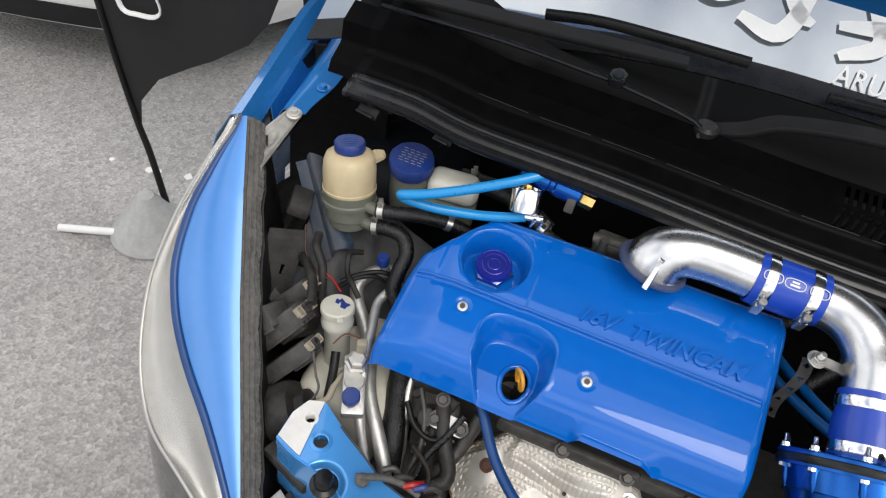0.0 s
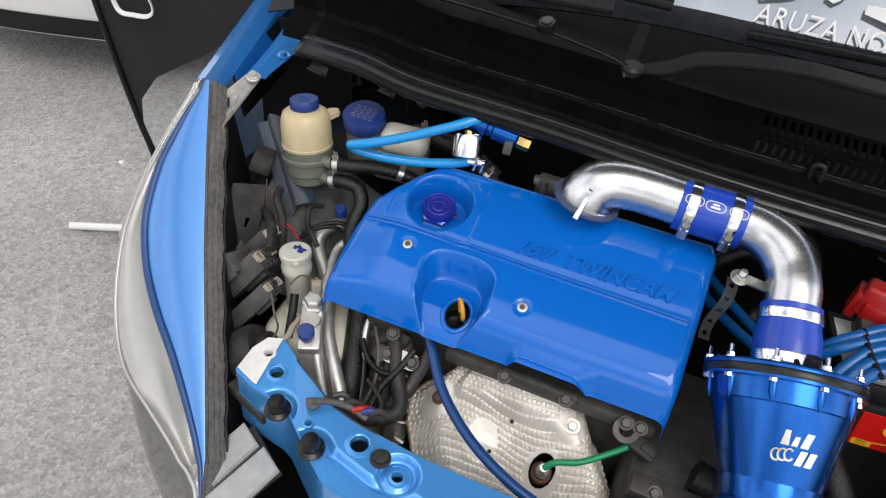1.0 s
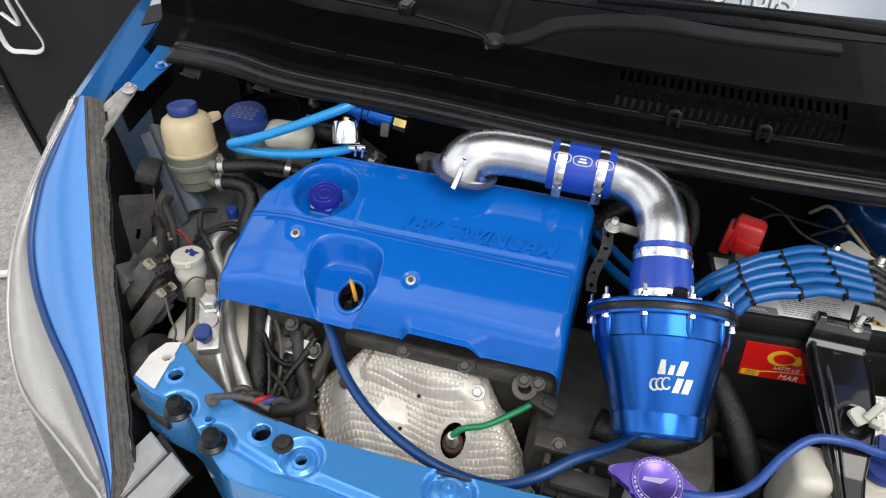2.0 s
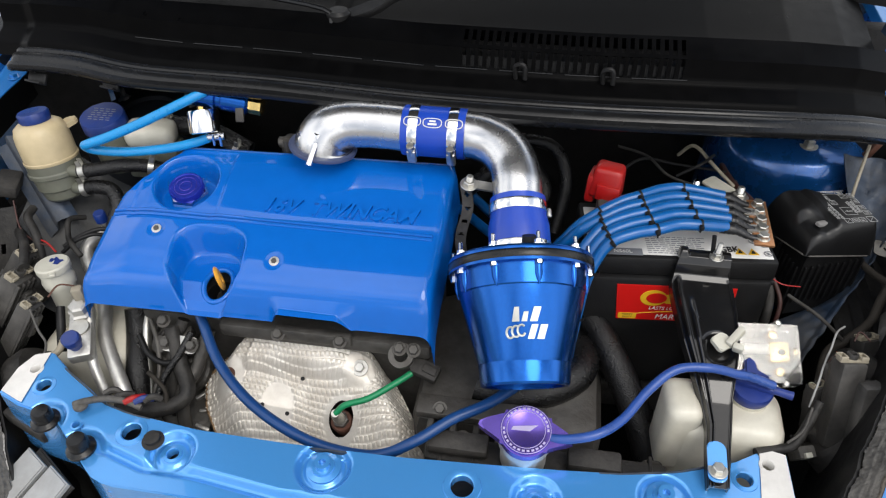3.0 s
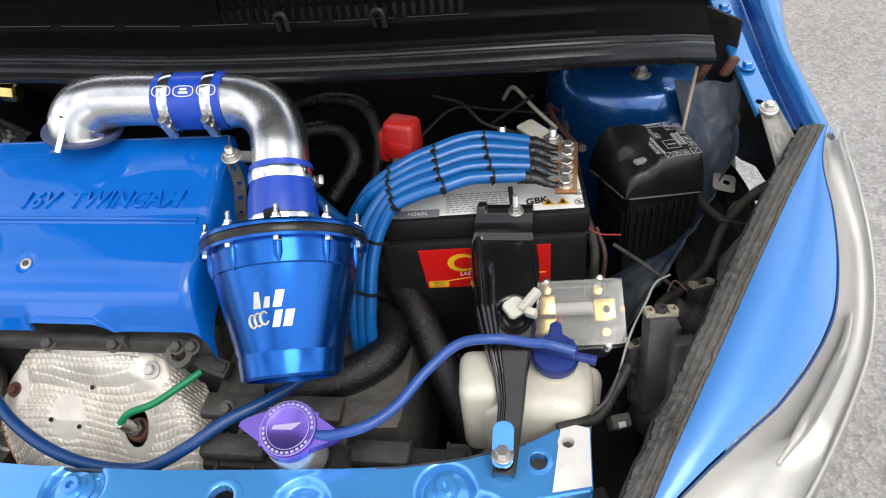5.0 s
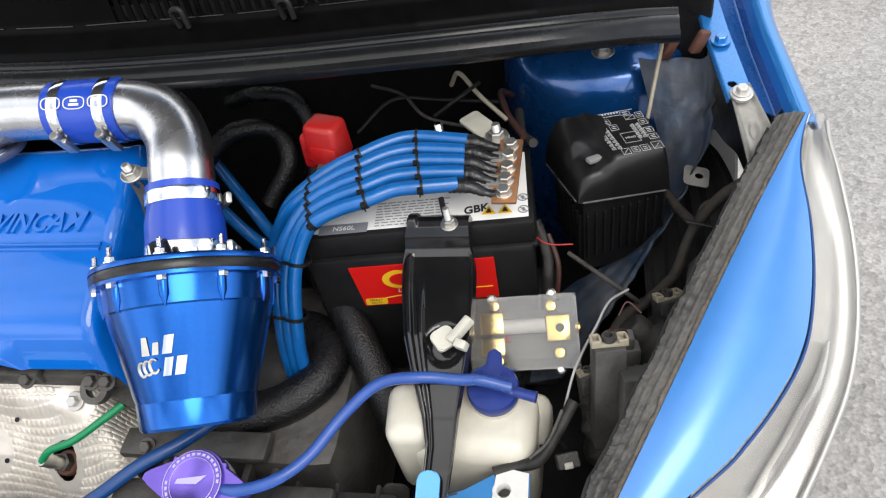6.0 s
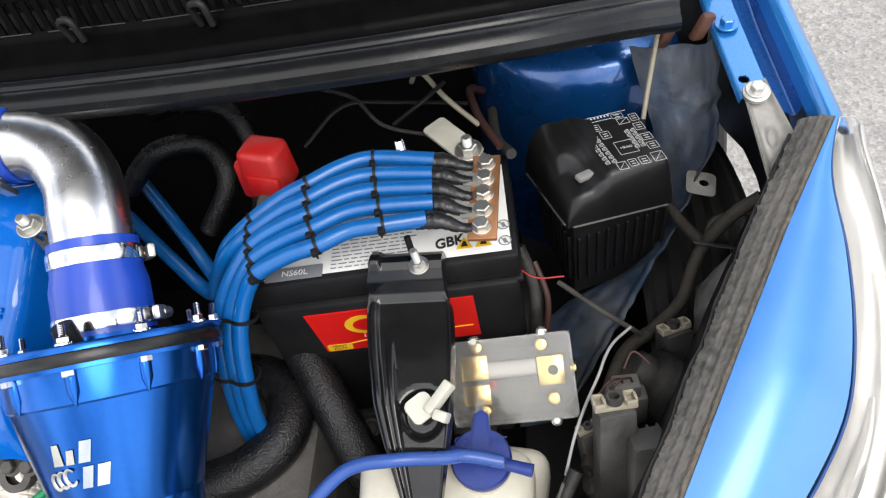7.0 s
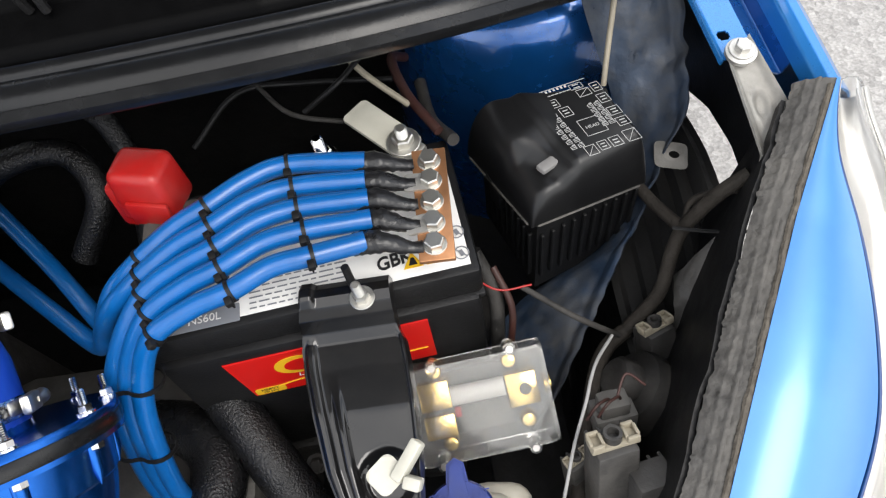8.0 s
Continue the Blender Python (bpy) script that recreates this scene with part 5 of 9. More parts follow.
# stay: perforated strip with bolt
bm = bmesh.new()
sheet(bm, lambda u, v: (0.066 + 0.014 * u + 0.004 * math.sin(6 * v), 0.252 - 0.018 * v, 0.972 - 0.095 * v), 8, 36, 0.0015,
      lambda u, v: math.hypot((u - 0.5) * 0.014, ((v * 5) % 1 - 0.5) * 0.0190) > 0.0032)
stay = part("stay_bracket", bm, M["grime"], pipe_thing, "perforated steel stay")
sb = hex_bolt_mesh("stay_bolt", 0.0075, 0.006, 0.011, M["steel"], 0.006)
piece("stay_bolt", sb, frame_to((0.078, 0.248, 0.979), (0.1, -0.2, 0.95)), stay)
bm = slab(bmesh.new(), rounded(0.046, 0.013, 0.006), -0.0015, 0.0015, frame_to((0.094, 0.250, 0.977), (0.1, -0.2, 0.95), (0, 1, 0)), 0.0005)
part("welded_tab", bm, M["steel"], stay)

# ---- cylinder head, manifold and heat shield ----
eng = thing("engine", "grimy aluminium engine under the blue cover", "engine", (-0.15, 0.22, 0.31))
bm = box(bmesh.new(), (-0.165, 0.235, 0.55), (0.40, 0.19, 0.50), None, 0.012)
part("engine_block", bm, M["grime"], eng)
bm = box(bmesh.new(), (-0.165, 0.235, 0.815), (0.40, 0.17, 0.05), None, 0.012)
part("cylinder_head", bm, M["grime"], eng)
bm = bmesh.new()
box(bm, (-0.09, 0.126, 0.812), (0.28, 0.030, 0.024), None, 0.006)
box(bm, (-0.10, 0.112, 0.822), (0.10, 0.012, 0.020), None, 0.004)
part("head_flange", bm, M["grime"], eng)
hb = hex_bolt_mesh("head_bolt", 0.0065, 0.006, 0.0095, M["grime"])
for x in (-0.145, -0.064, 0.030, 0.012, -0.30):
    piece("head_bolt", hb, frame_to((x, 0.106, 0.824), (0, -0.5, 0.9)), eng)
bm = lathe(bmesh.new(), [(0.009, 0), (0.016, 0), (0.016, 0.010), (0.009, 0.010)], frame_to((0.0150, 0.104, 0.812), (0, -0.5, 0.9)), 24, False, False)
part("lifting_eye", bm, M["grime"], eng)
bm = box(bmesh.new(), (0.15, 0.17, 0.64), (0.24, 0.24, 0.24), None, 0.03)
part("gearbox", bm, M["grime"], eng)
bm = bmesh.new()
for k in range(6):
    box(bm, (0.06 + 0.028 * k, 0.062, 0.735 - 0.004 * k), (0.008, 0.05, 0.06), None, 0.002)
box(bm, (0.12, 0.066, 0.770), (0.16, 0.03, 0.012), None, 0.003)
part("gearbox_rib", bm, M["grime"], eng)
for x, y, z in ((0.070, 0.060, 0.775), (0.10, 0.045, 0.742), (0.062, 0.04, 0.72), (0.30, 0.15, 0.76)):
    piece("gearbox_bolt", hb, frame_to((x, y, z), (0, -0.5, 0.9)), eng)

# heat shield: a bulged embossed foil sheet
def shield_pt(u, v):
    """u from left to right, v from the lower front edge to the top."""
    xl = float(np.interp(v, [0, 0.25, 0.5, 0.75, 1], [-0.178, -0.232, -0.258, -0.268, -0.240]))
    xr = float(np.interp(v, [0, 0.25, 0.5, 0.8, 1], [0.040, 0.062, 0.050, 0.016, -0.006]))
    x = xl + (xr - xl) * u
    y = 0.0 + 0.135 * v + 0.012 * math.sin(math.pi * u)
    z = float(np.interp(v, [0, 0.15, 0.4, 0.7, 0.9, 1], [0.655, 0.690, 0.728, 0.758, 0.778, 0.782]))
    e = min(u, 1 - u)
    z -= 0.045 * (1 - smooth01(e / 0.16))
    if u > 0.8:
        z -= 0.10 * (u - 0.8)
    z += 0.008 * math.sin(7 * u + 1) * math.sin(5 * v)
    z += 0.016 * smooth01((u - 0.20) / 0.05) * smooth01((v - 0.62) / 0.1) * (1 - smooth01((u - 0.62) / 0.2))
    # flats round the bolts and the sensor
    flat = 1.0
    for bx, by, br in ((-0.222, 0.090, 0.020), (-0.045, 0.112, 0.018), (-0.063, 0.062, 0.022), (-0.150, 0.068, 0.020)):
        flat = min(flat, smooth01((math.hypot(x - bx, y - by) - br) / 0.006))
    # woven emboss: rows of small dents
    cx, cy = x * 155 + 0.35 * math.sin(23 * v), y * 150 + 0.5 * math.sin(11 * u + 3 * v)
    row = math.floor(cy)
    fx, fy = (cx + 0.5 * (row % 2)) % 1, cy % 1
    z += flat * 0.0030 * (smooth01(min(fx, 1 - fx) / 0.20) * smooth01(min(fy, 1 - fy) / 0.30) - 0.5)
    z += flat * 0.0025 * noise.noise(Vector((x * 45, y * 45, 0)))
    return (x, y, z)


shield_thing = thing("heat_shield", "embossed aluminium heat shield over the exhaust manifold", "heat shield", (-0.11, 0.07, 0.65))


def shield_z(x, y):
    best = None
    for i in range(61):
        for j in range(31):
            p = shield_pt(i / 60, j / 30)
            d = (p[0] - x) ** 2 + (p[1] - y) ** 2
            if best is None or d < best[0]:
                best = (d, p[2])
    return best[1]


def shield_keep(u, v):
    x, y, _ = shield_pt(u, v)
    return math.hypot(x + 0.063, y - 0.064) > 0.0165


bm = sheet(bmesh.new(), shield_pt, 330, 190, 0.001, shield_keep)
part("shield_sheet", bm, M["foil"], shield_thing, angle=80)
bm = tube(bmesh.new(), [Vector(shield_pt(0.004, v)) for v in np.linspace(0.04, 0.98, 40)] + [Vector(shield_pt(u, 0.996)) for u in np.linspace(0.02, 0.40, 20)], 0.0018, 6, 1)
part("rolled_rim", bm, M["heat_brown"], shield_thing, "heat-browned rolled rim")
sbolt = hex_bolt_mesh("shield_bolt", 0.0062, 0.006, 0.0095, M["rust"])
sbolt2 = hex_bolt_mesh("shield_bolt", 0.0065, 0.006, 0.0110, M["dullalu"])
piece("shield_bolt", sbolt, frame_to((-0.222, 0.090, shield_z(-0.222, 0.090) + 0.001), (-0.1, -0.55, 0.85)), shield_thing, "rusty bolt")
piece("shield_bolt", sbolt2, frame_to((-0.045, 0.112, shield_z(-0.045, 0.112) + 0.001), (0, -0.5, 0.87)), shield_thing, "greasy bolt on a washer")
for x, y in ((-0.135, 0.060), (-0.168, 0.062), (-0.120, 0.095)):
    bm = lathe(bmesh.new(), [(0.0028, 0), (0.0028, 0.001)], frame_to((x, y, shield_z(x, y) + 0.001), (0, -0.5, 0.87)), 12)
    part("rivet_hole", bm, M["black"], shield_thing)
# oxygen sensor
ox = thing("oxygen_sensor", "oxygen sensor with a green sleeved lead", "sensor", (-0.063, 0.064, 0.70))
sz = shield_z(-0.063, 0.075)
om2 = frame_to((-0.063, 0.064, sz - 0.016), (0.02, -0.38, 0.92))
bm = lathe(bmesh.new(), [(0.0145, -0.03), (0.0145, 0.0), (0.013, 0.002)], om2, 24)
part("sensor_boss", bm, M["rust"], ox)
bm = lathe(bmesh.new(), [(0.0105, 0.002), (0.0105, 0.012), (0.008, 0.013)], om2, 6)
part("sensor_hex", bm, M["grime"], ox, angle=25)
bm = lathe(bmesh.new(), [(0.0075, 0.012), (0.0075, 0.030), (0.006, 0.033), (0.006, 0.042), (0.005, 0.044)], om2, 20)
part("sensor_body", bm, M["steel"], ox)
tip = om2 @ Vector((0, 0, 0.042))
bm = tube(bmesh.new(), [tip, tip + Vector((0.012, 0.008, 0.010)), tip + Vector((0.04, 0.018, 0.016)), tip + Vector((0.07, 0.040, 0.024)), tip + Vector((0.088, 0.056, 0.028))], 0.0042, 10, 6)
part("green_lead", bm, M["green"], ox, "green sleeved lead")
bm = bmesh.new()
cm = frame_to(tip + Vector((0.105, 0.062, 0.030)), (0.1, -0.4, 0.9), (0, 1, 0)) @ pose(0, 0, 0, 0, 0, 75)
box(bm, (0, 0, 0), (0.022, 0.036, 0.018), cm, 0.003)
box(bm, (0, 0.022, 0.002), (0.016, 0.016, 0.013), cm, 0.002)
box(bm, (0, -0.006, 0.010), (0.010, 0.018, 0.005), cm, 0.001)
part("plug", bm, M["black_dusty"], ox, "grey-black plug")


# ---- battery ----
# battery's own axes: x long, y deep; it leans back a little in its tray
BM = pose(0.347, 0.238, 0.899, 0, 0, 5) @ pose(0, 0, 0, -5) @ pose(0, 0.0625, -0.893)
BW, BD, BT = 0.238, 0.125, 0.893
bat = thing("car_battery", "black car battery with a red label and a white top sticker", "battery", (0.344, 0.302, 0.68))
bm = box(bmesh.new(), (0, -0.005, 0.772), (BW - 0.006, BD, 0.185), BM, 0.005)
part("case", bm, M["black"], bat)
bm = box(bmesh.new(), (0, 0, BT - 0.014), (BW, BD, 0.028), BM, 0.004)
lid = part("battery_lid", bm, M["black"], bat)
bm = box(bmesh.new(), (0, 0, BT - 0.032), (BW + 0.002, BD + 0.002, 0.006), BM, 0.002)
part("lid_seam", bm, M["black"], lid)
bm = box(bmesh.new(), (0.0, -0.004, BT + 0.0006), (BW - 0.012, BD - 0.022, 0.0012), BM, 0.0004)
sticker = part("top_sticker", bm, M["white_print"], bat, "white warning sticker")
TM = BM @ pose(0, 0, BT + 0.0014)
letters("sticker_text", "NS60L", 0.0085, TM @ pose(-0.083, -0.0545, 0.0006), M["white_print"], sticker, 0.0002)
bm = slab(bmesh.new(), rounded(0.050, 0.014, 0.001), 0, 0.0004, TM @ pose(-0.072, -0.052, 0))
part("grey_field", bm, M["grey_print"], sticker)
letters("handwriting", "GBK", 0.0150, TM @ pose(0.050, -0.0460, 0.0002, 0, 0, 8), M["black_ink"], sticker, 0.0002, 0.1, width=0.85, bold=0.0004)
rng = random.Random(4)
for r in range(9):
    bm = bmesh.new()
    x = -0.040
    while x < 0.030:
        w = rng.uniform(0.003, 0.011)
        box(bm, (x + w / 2, -0.052 + 0.0042 * r, 0.0003), (w, 0.0011, 0.0003), TM)
        x += w + 0.0018
    part("print_line", bm, M["grey_print"], sticker)
for x in (0.0745, 0.0905):
    bm = slab(bmesh.new(), [(-0.007, -0.006), (0.007, -0.006), (0, 0.007)], 0.0001, 0.0005, TM @ pose(x, -0.043, 0))
    part("warning_triangle", bm, M["gold_print"], sticker, "yellow warning triangle")
    bm = slab(bmesh.new(), [(-0.003, -0.004), (0.003, -0.004), (0.001, 0.002), (-0.001, 0.002)], 0.0006, 0.0008, TM @ pose(x, -0.043, 0))
    part("warning_mark", bm, M["black_ink"], sticker)
for x, y in ((0.096, -0.020), (0.1085, -0.028), (0.1085, -0.046)):
    bm = bmesh.new()
    tube(bm, [TM @ Vector((x + 0.0050 * math.cos(a), y + 0.0050 * math.sin(a), 0.0006)) for a in np.linspace(0, 2 * math.pi, 21)], 0.00045, 5, 2)
    box(bm, (0, 0, 0.0005), (0.0095, 0.0008, 0.0004), TM @ pose(x, y, 0, 0, 0, -45))
    box(bm, (0, 0, 0.0005), (0.003, 0.005, 0.0003), TM @ pose(x, y, 0, 0, 0, 20))
    part("warning_round", bm, M["grey_print"], sticker)
# red front label
LM = BM @ pose(0, -BD / 2 - 0.0052, 0.8255, 90)
bm = slab(bmesh.new(), [(-0.069, -0.029), (0.075, -0.029), (0.075, 0.029), (-0.075, 0.029)], 0.0, 0.0012, LM, 0.0003)
red = part("front_label", bm, M["red_label"], bat, "red front label with yellow lettering bands")
for cx, w, h, mm in ((-0.026, 0.034, 0.026, M["gold_print"]), (-0.0225, 0.026, 0.017, M["red_label"])):
    bm = bmesh.new()
    out = [(w / 2 * math.cos(a) * 1.0, h / 2 * math.sin(a)) for a in np.linspace(0, 2 * math.pi, 28)[:-1]]
    slab(bm, out, 0.0014 if mm is M["gold_print"] else 0.0020, 0.0018 if mm is M["gold_print"] else 0.0024, LM @ pose(cx, 0.009, 0))
    part("brand_shape", bm, mm, red)
for k in range(5):
    bm = slab(bmesh.new(), rounded(0.011, 0.015 - 0.002 * (k % 2), 0.003), 0.0014, 0.0018, LM @ pose(-0.006 + 0.0135 * k, 0.008, 0))
    part("brand_shape", bm, M["gold_print"], red)
letters("label_text", "LASTS LO", 0.0075, LM @ pose(-0.030, -0.0105, 0.0015), M["white_print"], red, 0.0002, 0.2)
bm = tube(bmesh.new(), [LM @ Vector(p) for p in ((-0.058, -0.0255, 0.0015), (-0.045, -0.0185, 0.0015), (0.0, -0.0130, 0.0015), (0.07, -0.0115, 0.0015))], 0.0006, 6)
part("label_line", bm, M["gold_print"], red)
bm = slab(bmesh.new(), rounded(0.0235, 0.0095, 0.002), 0.0014, 0.0018, LM @ pose(-0.0555, -0.0225, 0))
badge = part("heavy_duty_badge", bm, M["gold_print"], red)
letters("badge_text", "HEAVY\nDUTY", 0.0045, LM @ pose(-0.0555, -0.0215, 0.0020), M["black_ink"], red, 0.0001, align="CENTER")
letters("label_text", "MAR", 0.012, LM @ pose(-0.020, -0.0265, 0.0015), M["white_print"], red, 0.0002, 0.2)

# battery clamp: long pressed black strap down to the front panel
clamp_thing = thing("battery_clamp", "gloss black pressed-steel battery hold-down strap", "battery clamp", (0.38, 0.0, 0.81))
CLY = [0.252, 0.246, 0.240, 0.2335, 0.2285, 0.2245, 0.218, 0.200, 0.170, 0.136, 0.105, 0.070, 0.025, -0.020]
CLZ = [0.9060, 0.9105, 0.9115, 0.9090, 0.9010, 0.8880, 0.8835, 0.8805, 0.8765, 0.8700, 0.8580, 0.8390, 0.8230, 0.8125]
STRAP_L = ([-0.02, 0.047, 0.072, 0.110, 0.136, 0.177, 0.200, 0.216, 0.228, 0.2345, 0.252], [0.369, 0.3715, 0.366, 0.353, 0.345, 0.3380, 0.3350, 0.3345, 0.3380, 0.3410, 0.3420])
STRAP_R = ([-0.02, 0.047, 0.072, 0.110, 0.136, 0.177, 0.200, 0.216, 0.2215, 0.2245, 0.252], [0.391, 0.398, 0.400, 0.407, 0.4105, 0.4110, 0.4100, 0.4085, 0.4060, 0.4050, 0.4050])


def strap(u, v):
    s = np.linspace(0, 1, len(CLY))
    y, z = float(np.interp(v, s, CLY)), float(np.interp(v, s, CLZ))
    x0, x1 = float(np.interp(y, *STRAP_L)), float(np.interp(y, *STRAP_R))
    x = x0 + (x1 - x0) * u
    body = smooth01((0.224 - y) / 0.014)
    # a pair of pressed ribs runs down the near side, a turned-up rim down the other
    for a0, wd in ((0.115, 0.045), (0.285, 0.040)):
        z += 0.0042 * smooth01(1.5 - abs(u - a0) / wd) * body * (1 if a0 < 0.2 else smooth01((0.20 - y) / 0.05))
    z -= 0.0030 * smooth01((0.10 - u) / 0.02) * body + 0.010 * smooth01((0.03 - u) / 0.03)
    z += 0.0035 * smooth01((u - 0.925) / 0.025) * body - 0.010 * smooth01((u - 0.975) / 0.025)
    # rounded bosses on the top flange, a dimple under the clip
    z += 0.004 * smooth01((0.10 - abs(u - 0.10)) / 0.05) * smooth01((y - 0.232) / 0.006)
    z -= 0.006 * (1 - smooth01((math.hypot(x - 0.386, y - 0.128) - 0.012) / 0.008))
    return (x, y, z)


bm = sheet(bmesh.new(), strap, 70, 170, 0.002)
part("strap", bm, M["black_gloss"], clamp_thing, angle=50)
jn = hex_bolt_mesh("clamp_nut", 0.0058, 0.007, 0.0085, M["steel"], 0.015)
piece("clamp_nut", jn, frame_to((0.3850, 0.2355, 0.9105), (0, -0.10, 1)), clamp_thing, "zinc-plated nut on a threaded rod")
bm = tube(bmesh.new(), [(0.3815, 0.240, 0.908), (0.3790, 0.2475, 0.934)], 0.0028, 10)
part("threaded_rod", bm, M["black"], clamp_thing)
jb = hex_bolt_mesh("clamp_bolt", 0.0068, 0.006, 0.0105, M["steel"])
piece("clamp_bolt", jb, Matrix.Translation((0.379, -0.006, 0.8235)), clamp_thing, "plated flange bolt")
bm = slab(bmesh.new(), rounded(0.020, 0.044, 0.008), 0, 0.003, pose(0.379, 0.004, 0.8235, 14), 0.001)
part("painted_tab", bm, M["panel"], clamp_thing, "blue painted tab under the bolt")
# white clip stuck on the strap
clip = thing("cable_clip", "white plastic cable clip on the black strap", "cable clip", (0.396, 0.128, 0.872))
cm = pose(0.3945, 0.129, 0.8735, 20, 0, 0) @ Matrix.Scale(0.82, 4)
bm = slab(bmesh.new(), rounded(0.026, 0.024, 0.006), 0, 0.006, cm @ pose(-0.010, 0, 0, 0, 14, 38), 0.0015)
part("clip_pad", bm, M["white"], clip)
bm = bmesh.new()
box(bm, (0, 0, 0.006), (0.010, 0.034, 0.012), cm @ pose(0.010, 0.008, 0, 0, -18, -38), 0.002)
part("clip_arm", bm, M["white"], clip)
bm = box(bmesh.new(), (0, 0, 0.008), (0.014, 0.010, 0.014), cm @ pose(0.012, -0.008, 0, 0, -10, -20), 0.002)
part("clip_hook", bm, M["white"], clip)

# terminal bar with cables
barT = thing("terminal_bar", "copper terminal bar with five plated bolts above the battery", "terminal bar", (0.440, 0.288, 0.925))
bm = box(bmesh.new(), (0.4395, 0.2885, 0.9280), (0.0235, 0.088, 0.004), pose(0.4395, 0.2885, 0, 0, 0, -2) @ pose(-0.4395, -0.2885, 0), 0.0008)
part("copper_bar", bm, M["copper"], barT)
tb = hex_bolt_mesh("bar_bolt", 0.0066, 0.0060, 0.0080, M["steel"])
for i in range(5):
    piece("bar_bolt", tb, pose(0.4408 - 0.0008 * i, 0.3215 - 0.0164 * i, 0.9299, 0, 0, 17 * i), barT)
bm = box(bmesh.new(), (0, 0, 0), (0.030, 0.014, 0.012), pose(0.425, 0.352, 0.910, 0, 0, -40), 0.003)
part("terminal_post", bm, M["steel"], barT)
n2 = hex_bolt_mesh("terminal_nut", 0.0080, 0.007, 0.0125, M["steel"], 0.008)
piece("terminal_nut", n2, frame_to((0.424, 0.349, 0.920), (0, -0.05, 1)), barT)
bm = slab(bmesh.new(), rounded(0.060, 0.024, 0.003), 0, 0.003, pose(0.409, 0.366, 0.916, 0, 0, -48), 0.0006)
part("terminal_strap", bm, M["white"], barT, "dusty white-grey lug plate")
for i in (1, 3):
    bm = slab(bmesh.new(), rounded(0.022, 0.0135, 0.003), 0, 0.0018, pose(0.4335 - 0.0008 * i, 0.3215 - 0.0164 * i, 0.9301, 0, 0, 6 * i - 12), 0.0004)
    part("lug", bm, M["dullalu"], barT)
s5 = hex_bolt_mesh("hook_nut", 0.0075, 0.007, 0.011, M["chrome"], 0.012)
rod = thing("battery_rod", "zinc-plated rod and nut behind the battery", "rod", (0.366, 0.345, 0.90))
bm = tube(bmesh.new(), [(0.366, 0.345, 0.80), (0.366, 0.345, 0.925)], 0.003, 10)
part("rod", bm, M["steel"], rod)
piece("hook_nut", s5, Matrix.Translation((0.366, 0.345, 0.922)), rod)

